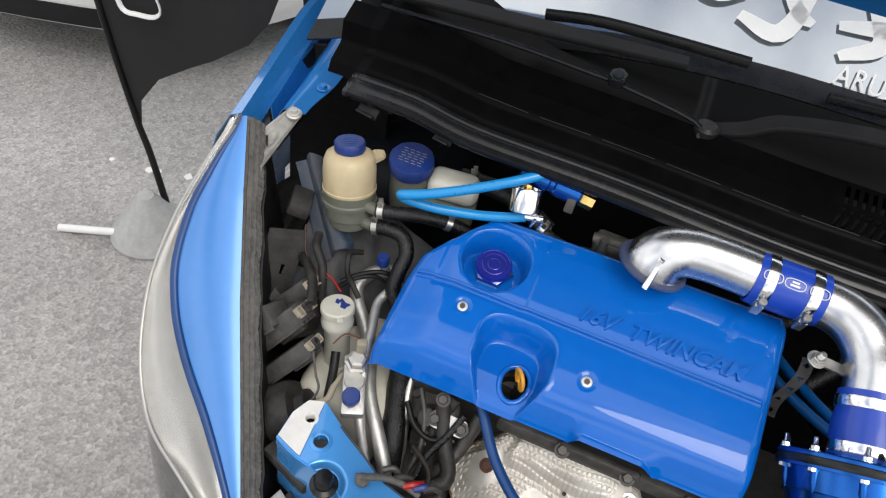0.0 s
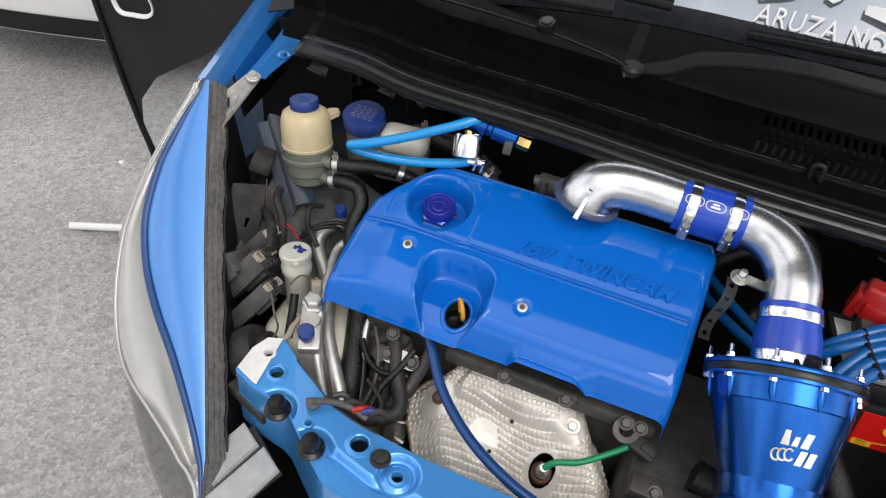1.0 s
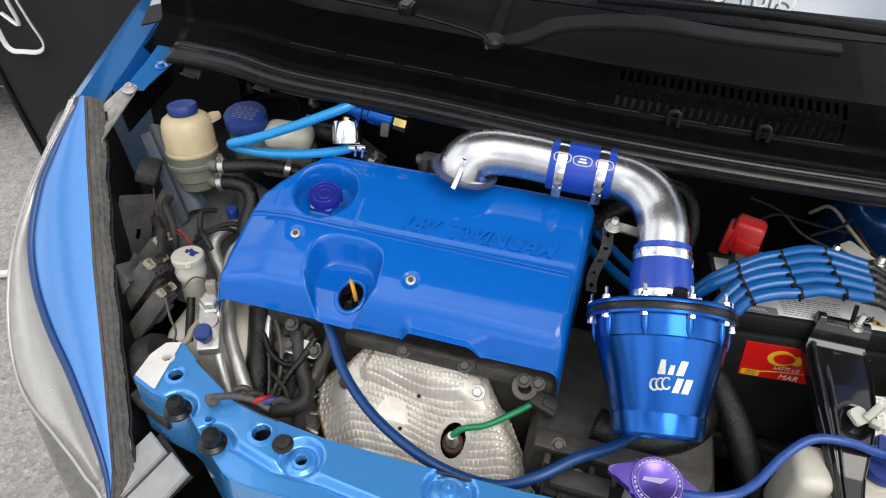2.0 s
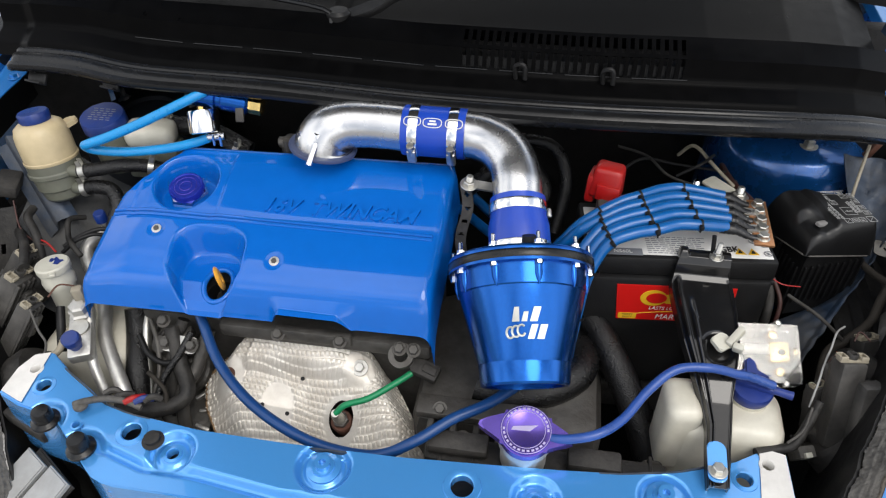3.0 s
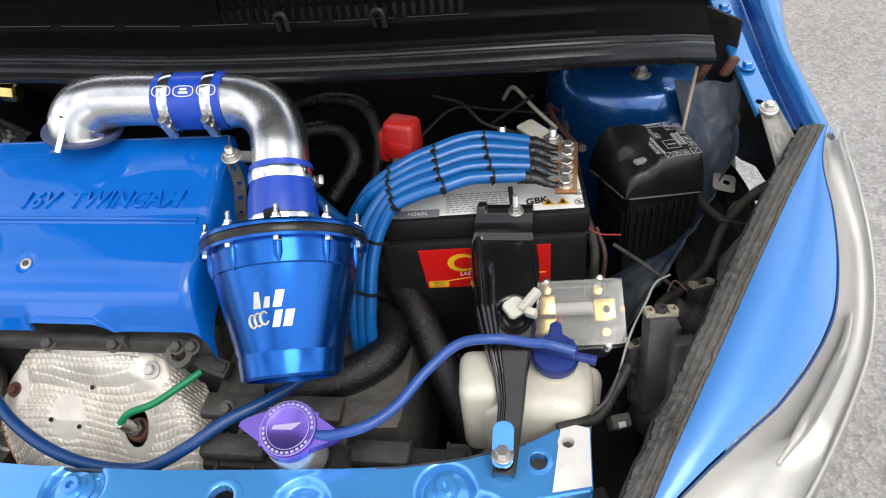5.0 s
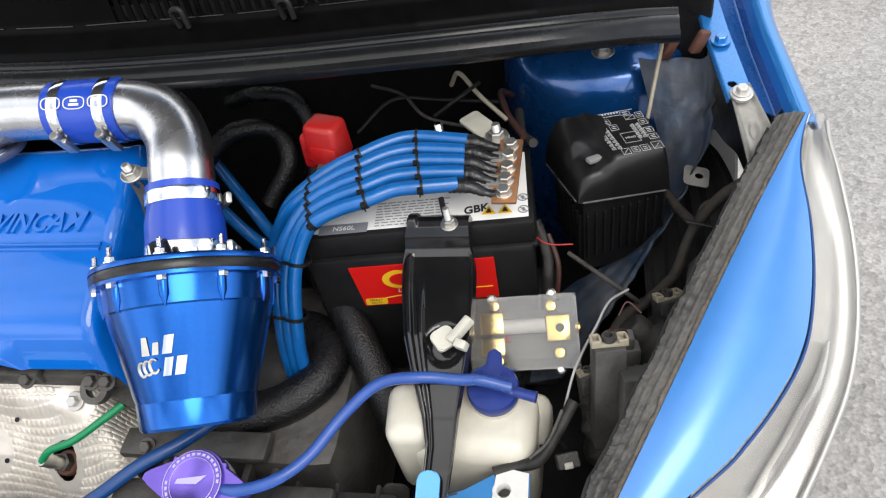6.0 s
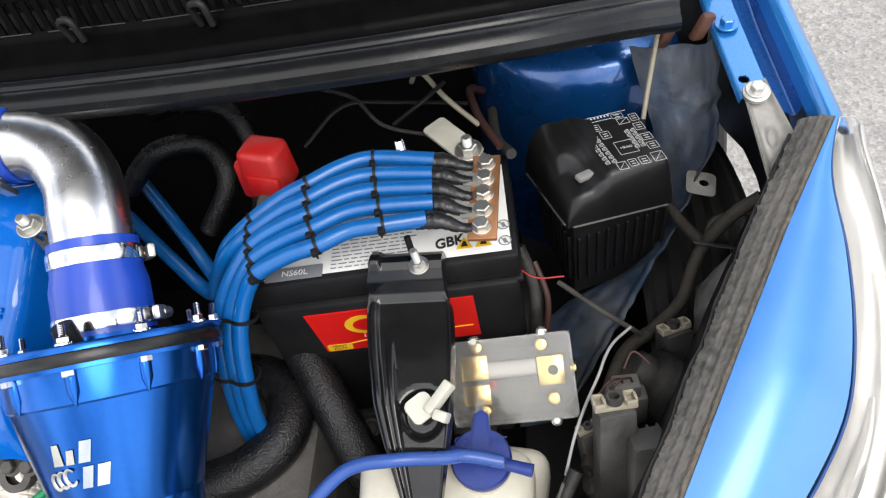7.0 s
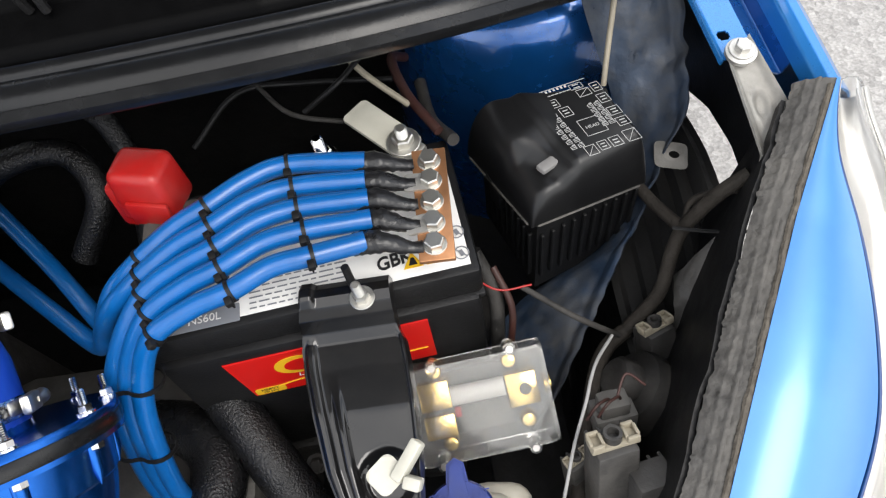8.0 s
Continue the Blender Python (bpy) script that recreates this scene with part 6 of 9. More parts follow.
# five blue cables: sheath, heat-shrink end, fanned out over the battery
ROW_END = [(0.394, 0.3235), (0.393, 0.3080), (0.394, 0.2930), (0.395, 0.2770), (0.390, 0.2610)]
ROW_A = [(0.346, 0.3270), (0.349, 0.3080), (0.352, 0.2910), (0.356, 0.2730), (0.361, 0.2540)]
ROW_B = [(0.291, 0.3030), (0.294, 0.2870), (0.298, 0.2710), (0.302, 0.2550), (0.309, 0.2380)]
ROW_C = [(0.243, 0.2780), (0.244, 0.2645), (0.247, 0.2500), (0.252, 0.2360), (0.257, 0.2220)]
cab_paths = []
for i in range(5):
    (ex, ey), (ax_, ay), (bx_, by), (cx_, cy) = ROW_END[i], ROW_A[i], ROW_B[i], ROW_C[i]
    pts = [(ex + 0.004, ey, 0.9385), (ax_, ay, 0.9430), ((ax_ + bx_) / 2, (ay + by) / 2 + 0.0035, 0.9445), (bx_, by, 0.9430), ((bx_ + cx_) / 2 + 0.001, (by + cy) / 2 + 0.0025, 0.9390), (cx_, cy, 0.9310)]
    if i < 2:
        pts += [(0.218, 0.267 - 0.013 * i, 0.915), (0.198, 0.262 - 0.010 * i, 0.888), (0.178, 0.272 - 0.018 * i, 0.858), (0.120, 0.338 - 0.035 * i, 0.842), (0.05, 0.415 - 0.05 * i, 0.845)]
    else:
        k = i - 2
        pts += [(0.224 + 0.0085 * k, 0.226 - 0.008 * k, 0.911), (0.209 + 0.0105 * k, 0.204 - 0.006 * k, 0.882), (0.203 + 0.0105 * k, 0.180 - 0.005 * k, 0.840), (0.200 + 0.010 * k, 0.160 - 0.004 * k, 0.79), (0.200 + 0.010 * k, 0.145, 0.72)]
    cab_paths.append(pts)
    c = thing("power_cable", "thick blue cable with a black heat-shrink end", "cable", pts[-1], group="cables of the terminal bar")
    bm = tube(bmesh.new(), pts, 0.0070, 18, 8)
    part("sheath", bm, M["cable"], c)
    # shrunk sleeve, creased where it grips the lug
    n_ = 26
    by0 = 0.3215 - 0.0164 * i
    line = [Vector((0.430 - (0.430 - ex + 0.004) * (k / n_), by0 + (ey - by0) * smooth01(k / n_ * 1.3), 0.9290 + 0.0078 * smooth01(k / n_ * 1.5))) for k in range(n_ + 1)]
    rad = [(0.0046 + 0.0032 * smooth01((k / n_ - 0.10) / 0.55)) * (1 + 0.13 * noise.noise(Vector((k * 0.55, i * 3.1, 0.5)))) for k in range(n_ + 1)]
    bm = bmesh.new()
    rings = []
    for k, p in enumerate(line):
        rings.append([bm.verts.new(p + rad[k] * (1 + 0.16 * noise.noise(Vector((k * 0.6, 2.2 * math.cos(a), 2.2 * math.sin(a) + 7 * i))) * (1 - k / n_)) * Vector((0, math.cos(a), 0.86 * math.sin(a)))) for a in (2 * math.pi * j / 18 for j in range(18))])
    for a, b in zip(rings, rings[1:]):
        for j in range(18):
            bm.faces.new((a[j], a[(j + 1) % 18], b[(j + 1) % 18], b[j]))
    bm.faces.new(rings[0]), bm.faces.new(rings[-1][::-1])
    part("heat_shrink", bm, M["shrink"], c, "black creased heat-shrink sleeve")
# cable ties round each cable
rng = random.Random(21)
for i in range(5):
    line = spline(cab_paths[i], 8)
    for idx in (8, 24, 40):
        p = line[idx]
        d = (line[idx + 1] - line[idx - 1]).normalized()
        tie = thing("cable_tie", "small black cable tie round a blue cable", "cable tie", tuple(p), group="cable ties on the blue cables")
        m = frame_to(p, d)
        bm = lathe(bmesh.new(), [(0.0071, -0.0013), (0.0079, -0.0013), (0.0079, 0.0013), (0.0071, 0.0013)], m, 22, False, False)
        part("band", bm, M["black"], tie)
        a = rng.uniform(-0.5, 0.4)
        hm = frame_to(p + Vector((0, -0.0088, 0.0035 + 0.003 * math.sin(a))), d)
        bm = box(bmesh.new(), (0, 0, 0), (0.0062, 0.0050, 0.0048), hm, 0.0008)
        box(bm, (0.0, -0.0045, 0), (0.0026, 0.0060, 0.0012), hm)
        part("head", bm, M["black"], tie)
        # the tail runs on to the next cable
        if i < 4:
            q = spline(cab_paths[i + 1], 8)[idx]
            bm = tube(bmesh.new(), [p.lerp(q, 0.33) + Vector((0, 0, 0.0030)), p.lerp(q, 0.66) + Vector((0, 0, 0.0030))], 0.0017, 6, flat=0.5)
            part("tail", bm, M["black"], tie)
for x, y, z in ((0.2265, 0.208, 0.896), (0.2145, 0.178, 0.845)):
    tie = thing("cable_tie", "black cable tie gathering three blue cables", "cable tie", (x, y, z), group="cable ties on the blue cables")
    bm = lathe(bmesh.new(), [(0.0200, -0.0018), (0.0212, -0.0018), (0.0212, 0.0018), (0.0200, 0.0018)], frame_to((x, y, z), (0.25, 0.45, 1)), 24, False, False, shape=lambda a: 0.50 + 0.50 * abs(math.cos(a - 0.4)))
    part("band", bm, M["black"], tie)

# red terminal cover
redc = thing("terminal_cover", "red plastic terminal cover on the battery", "terminal cover", (0.254, 0.312, 0.90))
RCM = pose(0.2535, 0.3265, 0.944, -6, 2, -14)
bm = bmesh.new()
box(bm, (-0.003, 0, 0.002), (0.043, 0.036, 0.044), RCM, 0.0065, 3, 0.86)
part("cover_cap", bm, M["red"], redc)
bm = bmesh.new()
box(bm, (-0.021, 0.002, -0.010), (0.014, 0.034, 0.040), RCM, 0.004)
box(bm, (0.002, -0.0185, -0.008), (0.030, 0.004, 0.022), RCM, 0.0015)
part("cover_skirt", bm, M["red"], redc)
bm = box(bmesh.new(), (0.262, 0.305, 0.915), (0.045, 0.035, 0.030), None, 0.005)
part("terminal_block", bm, M["grime"], redc)

# ---- fuse box ----
fz = thing("fuse_box", "black relay and fuse box with a white-printed lid", "fuse box", (0.53, 0.345, 0.79))
FM = pose(0.5345, 0.3465, 0.0, 0, 0, 20.5)
bm = bmesh.new()
slab(bm, [(-0.042, -0.045), (0.045, -0.045), (0.045, 0.000), (-0.042, 0.040)], 0.772, 0.880, FM, 0.003)
fbody = part("box_body", bm, M["black"], fz)
rib = mesh_of("body_rib", box(bmesh.new(), (0, 0, 0), (0.0028, 0.004, 0.066), None, 0.001), M["black"])
for k in range(10):
    piece("body_rib", rib, FM @ pose(-0.038 + 0.0092 * k, -0.0465, 0.828), fbody)
    if k < 8:
        piece("body_rib", rib, FM @ pose(-0.0435, -0.038 + 0.0085 * k, 0.822, 0, 0, 90), fbody)
bm = bmesh.new()
box(bm, (-0.045, 0.010, 0.852), (0.007, 0.016, 0.034), FM, 0.002)
box(bm, (-0.047, 0.010, 0.866), (0.007, 0.020, 0.008), FM, 0.002)
part("side_latch", bm, M["black"], fbody)


def lid_h(a, b):
    """Height of the lid over its seam: a raised label field, a rounded hump behind, a slope to the near corner."""
    h = 0.034
    h += 0.0045 * smooth01((a + 0.016 + 0.10 * (b - 0.0)) / 0.008) * smooth01((b + 0.046) / 0.012)
    h += 0.0050 * smooth01((0.034 - math.hypot(a + 0.024, (b - 0.020) * 0.8)) / 0.024)
    h -= 0.0060 * smooth01((-0.016 - a - 0.35 * (b + 0.02)) / 0.016) * smooth01((0.002 - b) / 0.014)
    return h


def lid_seam(a, b):
    """The seam falls away from the near corner to the back and to the side."""
    return 0.886 - 0.18 * (a + 0.0495) - 0.30 * (b + 0.050)


def lid_pt(u, v):
    a, deep = -0.0495 + 0.099 * u, 0.103 - 0.040 * u
    b = -0.0500 + deep * v
    e_side = min((a + 0.0495) / 0.022, (0.0495 - a) / 0.009)
    e_end = min((b + 0.0500) / 0.013, (deep - 0.05 - b) / 0.006)
    k = 1.0
    for e in (e_side, e_end):
        if e < 1:
            k *= math.sqrt(max(0.0, 1 - (1 - e) ** 2.4))
    z0 = lid_seam(a, b)
    return FM @ Vector((a, b, z0 + (0.8835 + lid_h(a, b) - z0) * k))


bm = sheet(bmesh.new(), lid_pt, 90, 90, 0.002)
lidf = part("fuse_lid", bm, M["satin_black"], fz, "satin black moulded lid", angle=60)
edge = [(-0.0495, 0.0470), (-0.0495, -0.0440), (-0.0435, -0.0500), (0.0435, -0.0500), (0.0495, -0.0440), (0.0495, 0.0050)]
bm = tube(bmesh.new(), [FM @ Vector((a, b, lid_seam(a, b) - 0.0003)) for a, b in edge], 0.0012, 6, smooth=False)
part("lid_edge", bm, M["seal_dusty"], lidf)
bm = box(bmesh.new(), (0, 0, 0), (0.020, 0.0085, 0.005), FM @ pose(-0.0215, -0.0260, 0.9155, 0, 10, 14), 0.0018)
part("lid_latch", bm, M["worn_grey"], lidf, "worn grey latch edge")
bm = box(bmesh.new(), (0, 0, 0), (0.020, 0.010, 0.016), FM @ pose(0.040, 0.012, 0.906, 0, 0, -22), 0.002)
part("lid_clip", bm, M["black"], lidf)
PM = FM @ pose(0.0145, -0.0085, 0.9222) @ Matrix(((0.92, 0, 0, 0), (-0.14, 0.84, 0, 0), (0, 0, 1, 0), (0, 0, 0, 1)))
lab = part("label_print", box(bmesh.new(), (0.0, 0.0405, 0.0003), (0.048, 0.0005, 0.0003), PM), M["label_print"], lidf, "white printed fuse chart")


def outline(cx, cy, w, h, slash=False):
    bm = bmesh.new()
    t = 0.00034
    for a, b, c, d in ((0, h / 2, w, t), (0, -h / 2, w, t), (w / 2, 0, t, h), (-w / 2, 0, t, h)):
        box(bm, (cx + a, cy + b, 0.0003), (c, d, 0.0003), PM)
    if slash:
        box(bm, (0, 0, 0.0003), (math.hypot(w, h) * 0.95, t, 0.0003), PM @ pose(cx, cy, 0, 0, 0, math.degrees(math.atan2(h, w))))
    part("printed_box", bm, M["label_print"], lab)


outline(0.004, -0.010, 0.0165, 0.018)
for cx, cy, w, h, s in ((0.024, -0.031, 0.010, 0.012, True), (0.011, -0.032, 0.008, 0.010, False), (0.001, -0.032, 0.007, 0.009, False), (-0.009, -0.033, 0.008, 0.010, True),
                        (0.026, -0.015, 0.009, 0.009, False), (0.026, -0.002, 0.009, 0.009, False), (0.026, 0.014, 0.008, 0.010, False), (0.016, 0.026, 0.010, 0.008, True),
                        (0.027, 0.028, 0.007, 0.010, False), (-0.006, 0.012, 0.008, 0.010, False), (-0.010, 0.024, 0.007, 0.009, False), (0.014, 0.035, 0.010, 0.006, False)):
    outline(cx, cy, w, h, s)
    if not s:
        bm = bmesh.new()
        for o in (0.0016, -0.0016):
            box(bm, (cx, cy + o, 0.0003), (w * 0.5, 0.0008, 0.0003), PM)
        part("print_line", bm, M["label_print"], lab)
for r in range(13):
    bm = bmesh.new()
    for c in range(2):
        x = (-0.022 + 0.006 * c + 0.0004 * r) if r < 8 else (0.013 + 0.0055 * c)
        y = (0.018 - 0.0062 * r) if r < 8 else (0.010 - 0.0056 * (r - 8))
        for o in (-0.0016, 0.0, 0.0016):
            box(bm, (x, y + o, 0.0003), (0.0038, 0.00032, 0.0003), PM)
        for o in (-0.0019, 0.0019):
            box(bm, (x + o, y, 0.0003), (0.00032, 0.0032, 0.0003), PM)
        box(bm, (x + 0.001, y + 0.0027, 0.0003), (0.0022, 0.0007, 0.0003), PM)
    part("print_row", bm, M["label_print"], lab)
bm = bmesh.new()
for k in range(10):
    box(bm, (-0.022 + 0.0032 * k, 0.0385, 0.0003), (0.0016, 0.0024, 0.0003), PM)
    box(bm, (-0.022 + 0.0032 * k, 0.0335, 0.0003), (0.0026, 0.0007, 0.0003), PM)
part("print_row", bm, M["label_print"], lab)
letters("print_word", "HEAD", 0.0042, PM @ pose(0.004, -0.0115, 0.0003), M["label_print"], lab, 0.0001, align="CENTER")

# ---- coolant reservoir, its cap and hose ----
res = thing("coolant_reservoir", "milky white coolant reservoir with a blue cap", "coolant tank", (0.40, 0.085, 0.68))
bm = box(bmesh.new(), (0, 0, 0), (0.118, 0.078, 0.137), pose(0.408, 0.086, 0.748, 0, 0, -2), 0.020, 4)
rb = part("tank", bm, M["tank_white"], res, "milky white plastic tank")
bm = box(bmesh.new(), (0, 0, 0), (0.044, 0.060, 0.115), pose(0.352, 0.082, 0.776, 0, 0, 4), 0.014, 4)
part("tank_lobe", bm, M["tank_white"], rb)
bm = box(bmesh.new(), (0, 0, 0), (0.05, 0.06, 0.05), pose(0.452, 0.105, 0.760, 0, 0, -8), 0.016, 4)
part("tank_lobe", bm, M["tank_white"], rb)
bm = lathe(bmesh.new(), [(0.022, 0), (0.022, 0.02)], Matrix.Translation((0.428, 0.103, 0.800)), 24)
part("filler_neck", bm, M["tank_white"], rb)
capm = frame_to((0.428, 0.105, 0.824), (0.0, -0.12, 1))
bm = lathe(bmesh.new(), [(0.021, -0.006), (0.0235, 0.0), (0.0240, 0.010), (0.0225, 0.013), (0.0, 0.0135)], capm, 40, cap1=False)
cc = part("cap", bm, M["violet_cap"], res, "violet-blue ribbed cap")
bm = slab(bmesh.new(), [(-0.010, 0.0), (0.010, 0.0), (0.006, 0.034), (0.0, 0.038), (-0.006, 0.034)], 0.004, 0.0145, capm, 0.002)
part("cap_tab", bm, M["violet_cap"], cc)
letters("cap_text", "COOLANT", 0.0085, capm @ pose(0.0, 0.010, 0.0138), M["violet_cap"], cc, 0.0005, align="CENTER")
bm = box(bmesh.new(), (0, -0.001, 0.016), (0.050, 0.009, 0.008), capm @ pose(0, 0, 0, 0, 0, -14), 0.003)
part("cap_bar", bm, M["violet_cap"], cc)
bm = tube(bmesh.new(), [capm @ Vector((0.020, -0.006, 0.017)), capm @ Vector((0.040, -0.011, 0.017))], [0.0045, 0.0052], 12)
part("hose_nozzle", bm, M["violet_cap"], cc)
bm = slab(bmesh.new(), rounded(0.026, 0.026, 0.008), 0, 0.004, pose(0.328, 0.040, 0.735, 60, 0, 0), 0.001)
part("mounting_ear", bm, M["grime"], res)

ov = thing("overflow_hose", "blue overflow hose from radiator cap to reservoir", "hose", (0.30, 0.05, 0.84))
bm = tube(bmesh.new(), [(0.196, -0.004, 0.838), (0.222, -0.006, 0.845), (0.252, 0.002, 0.850), (0.278, 0.024, 0.852), (0.304, 0.058, 0.862), (0.334, 0.083, 0.873), (0.370, 0.089, 0.875), (0.402, 0.094, 0.864), (0.420, 0.098, 0.857), (0.446, 0.096, 0.849)], 0.0052, 14, 8)
part("hose", bm, M["hose_blue"], ov)

# ---- radiator and its purple cap ----
rad = thing("radiator", "black radiator top tank behind the front panel", "radiator", (0.02, 0.02, 0.32))
bm = bmesh.new()
box(bm, (0.02, 0.012, 0.50), (0.66, 0.026, 0.36), None, 0.004)
box(bm, (0.20, 0.010, 0.748), (0.28, 0.036, 0.050), None, 0.008)
rt = part("core", bm, M["black_dusty"], rad)
rr = mesh_of("tank_rib", box(bmesh.new(), (0, 0, 0), (0.004, 0.046, 0.036), None, 0.001), M["black_dusty"])
for k in range(7):
    piece("tank_rib", rr, Matrix.Translation((0.08 + 0.040 * k, 0.010, 0.756)), rt)
for bx, bw in ((0.255, 0.060), (0.10, 0.070)):
    bm = box(bmesh.new(), (bx, 0.008, 0.786), (bw, 0.026, 0.016), None, 0.004)
    part("tank_bracket", bm, M["black_dusty"], rad)
bm = lathe(bmesh.new(), [(0.026, 0), (0.026, 0.03), (0.029, 0.033), (0.029, 0.042)], Matrix.Translation((0.175, 0.002, 0.785)), 32)
part("filler_neck", bm, M["dullalu"], rad)
RM = frame_to((0.1755, 0.001, 0.832), (0.0, -0.22, 1)) @ pose(0, 0, 0, 0, 0, 4)
out = []
for k in range(64):
    a = 2 * math.pi * k / 64
    r = max(0.0290, min(0.0285 / max(abs(math.sin(a + 0.14)) + 0.50 * abs(math.cos(a + 0.14)), 1e-3), 0.0520))
    out.append((r * math.cos(a), r * math.sin(a)))
bm = slab(bmesh.new(), out, 0, 0.012, RM, 0.003)
rcb = part("cap", bm, M["purple"], rad, "purple anodised cap with two ears")
bm = lathe(bmesh.new(), [(0.0275, 0.0115), (0.0272, 0.0145), (0.0262, 0.0155), (0.0215, 0.0155), (0.0208, 0.0150), (0.0, 0.0150)], RM, 48, cap1=False)
part("cap_disc", bm, M["purple"], rcb)
for r in (0.0268, 0.0207):
    bm = tube(bmesh.new(), [RM @ Vector((r * math.cos(a), r * math.sin(a), 0.0156)) for a in np.linspace(0, 2 * math.pi, 33)], 0.00035, 5, 1)
    part("engraved_ring", bm, M["engraving"], rcb)
bm = bmesh.new()
for k in range(30):
    if k % 15 < 13:
        a = 2 * math.pi * k / 30
        box(bm, (0.0238, 0, 0.0157), (0.0022, 0.0030, 0.0003), RM @ pose(0, 0, 0, 0, 0, math.degrees(a)))
part("engraved_ring", bm, M["engraving"], rcb)
bm = slab(bmesh.new(), [(-0.016, -0.0020), (0.004, -0.0028), (0.013, 0.0045), (0.004, 0.0035), (-0.014, 0.0020)], 0.0151, 0.0155, RM @ pose(0, 0.001, 0))
part("engraved_mark", bm, M["engraving"], rcb)
bm = tube(bmesh.new(), [(0.186, 0.0, 0.815), (0.200, -0.002, 0.832)], 0.005, 10)
part("overflow_spout", bm, M["steel"], rad)

# ---- clear fuse holder ----
fh = thing("fuse_holder", "clear plastic fuse holder with gold-plated terminals", "fuse holder", (0.452, 0.188, 0.765))
HM = Matrix.Translation((0.4505, 0.189, 0.795)) @ pose(0, 0, 0, 30, 0, 0) @ pose(0, 0, 0, 0, 0, 4)
HW, HD = 0.108, 0.074
bm = slab(bmesh.new(), rounded(HW, HD, 0.006), -0.024, -0.019, HM, 0.001)
part("base", bm, M["haze"], fh, "cloudy clear base")
bm = bmesh.new()
t = 0.0022
for a, b, c, d in ((0, HD / 2 - t / 2, HW, t), (0, -HD / 2 + t / 2, HW, t), (HW / 2 - t / 2, 0, t, HD - 2 * t), (-HW / 2 + t / 2, 0, t, HD - 2 * t)):
    box(bm, (a, b, -0.0045), (c, d, 0.029), HM)
part("side_wall", bm, M["clear"], fh)
bm = slab(bmesh.new(), rounded(HW, HD, 0.006), 0.010, 0.0125, HM, 0.001)
clr = part("clear_lid", bm, M["clear"], fh, "clear lid with milky glare")
for x, y in ((-0.036, -0.038), (0.034, -0.038), (-0.030, 0.036), (0.030, 0.038)):
    bm = lathe(bmesh.new(), [(0.0048, -0.012), (0.0048, 0.012), (0.003, 0.0125)], HM @ pose(x, y, 0), 16)
    part("lug", bm, M["clear"], fh)
    bm = lathe(bmesh.new(), [(0.003, 0), (0.0028, 0.0015)], HM @ pose(x, y, 0.0125), 6)
    part("lid_screw", bm, M["dullalu"], fh)
for x, y, dy in ((-0.033, 0.012, 0.022), (-0.033, -0.012, 0.018), (0.034, 0.004, 0.026)):
    bm = bmesh.new()
    box(bm, (x, y, -0.009), (0.024, dy, 0.016), HM, 0.0012)
    part("terminal", bm, M["brass"], fh, "gold-plated block")
    bm = lathe(bmesh.new(), [(0.0046, -0.001), (0.0046, 0.0004), (0.0022, 0.0006), (0.0020, -0.0004)], HM @ pose(x + 0.002, y, 0), 14)
    part("grub_screw", bm, M["grime"] if x > 0 else M["brass"], fh)
for x, y in ((-0.028, -0.027), (0.034, -0.021), (0.028, 0.027), (-0.030, 0.030)):
    bm = lathe(bmesh.new(), [(0.0062, -0.018), (0.0062, -0.006), (0.0048, -0.004), (0.0020, -0.0035)], HM @ pose(x, y, 0), 18)
    part("terminal_bolt", bm, M["brass"], fh)
for x in (-0.031, 0.031):
    bm = lathe(bmesh.new(), [(0.004, 0), (0.0075, 0), (0.0075, 0.005), (0.004, 0.005)], HM @ pose(math.copysign(HW / 2 - 0.003, x), 0.004, -0.008, 0, math.copysign(90, x), 0), 18)
    part("cable_entry", bm, M["brass"], fh)
bm = lathe(bmesh.new(), [(0.0075, -0.021), (0.0075, 0.021)], HM @ pose(0, 0.008, -0.009, 0, 90, 0), 20)
part("fuse_link", bm, M["white_print"], fh, "glass fuse link")
bm = box(bmesh.new(), (-0.018, -0.004, -0.006), (0.005, 0.008, 0.004), HM, 0.001)
part("red_marker", bm, M["red"], fh)
bm = slab(bmesh.new(), rounded(0.07, 0.05, 0.004), -0.034, -0.0245, HM, 0.001)
part("mounting_foot", bm, M["black_dusty"], fh)

# ---- blue hose in front of the head, and its return under the filter ----
bh = thing("vacuum_hose", "dark blue hose dipping behind the front panel", "hose", (-0.1, 0.05, 0.80))
bm = tube(bmesh.new(), [(-0.262, 0.128, 0.835), (-0.248, 0.110, 0.824), (-0.212, 0.065, 0.806), (-0.160, 0.022, 0.798), (-0.100, -0.008, 0.792), (-0.045, -0.020, 0.784), (0.010, -0.020, 0.784), (0.052, -0.004, 0.798), (0.090, 0.026, 0.806), (0.130, 0.055, 0.806), (0.170, 0.10, 0.80)], 0.0066, 16, 8)
part("hose", bm, M["hose_navy"], bh)

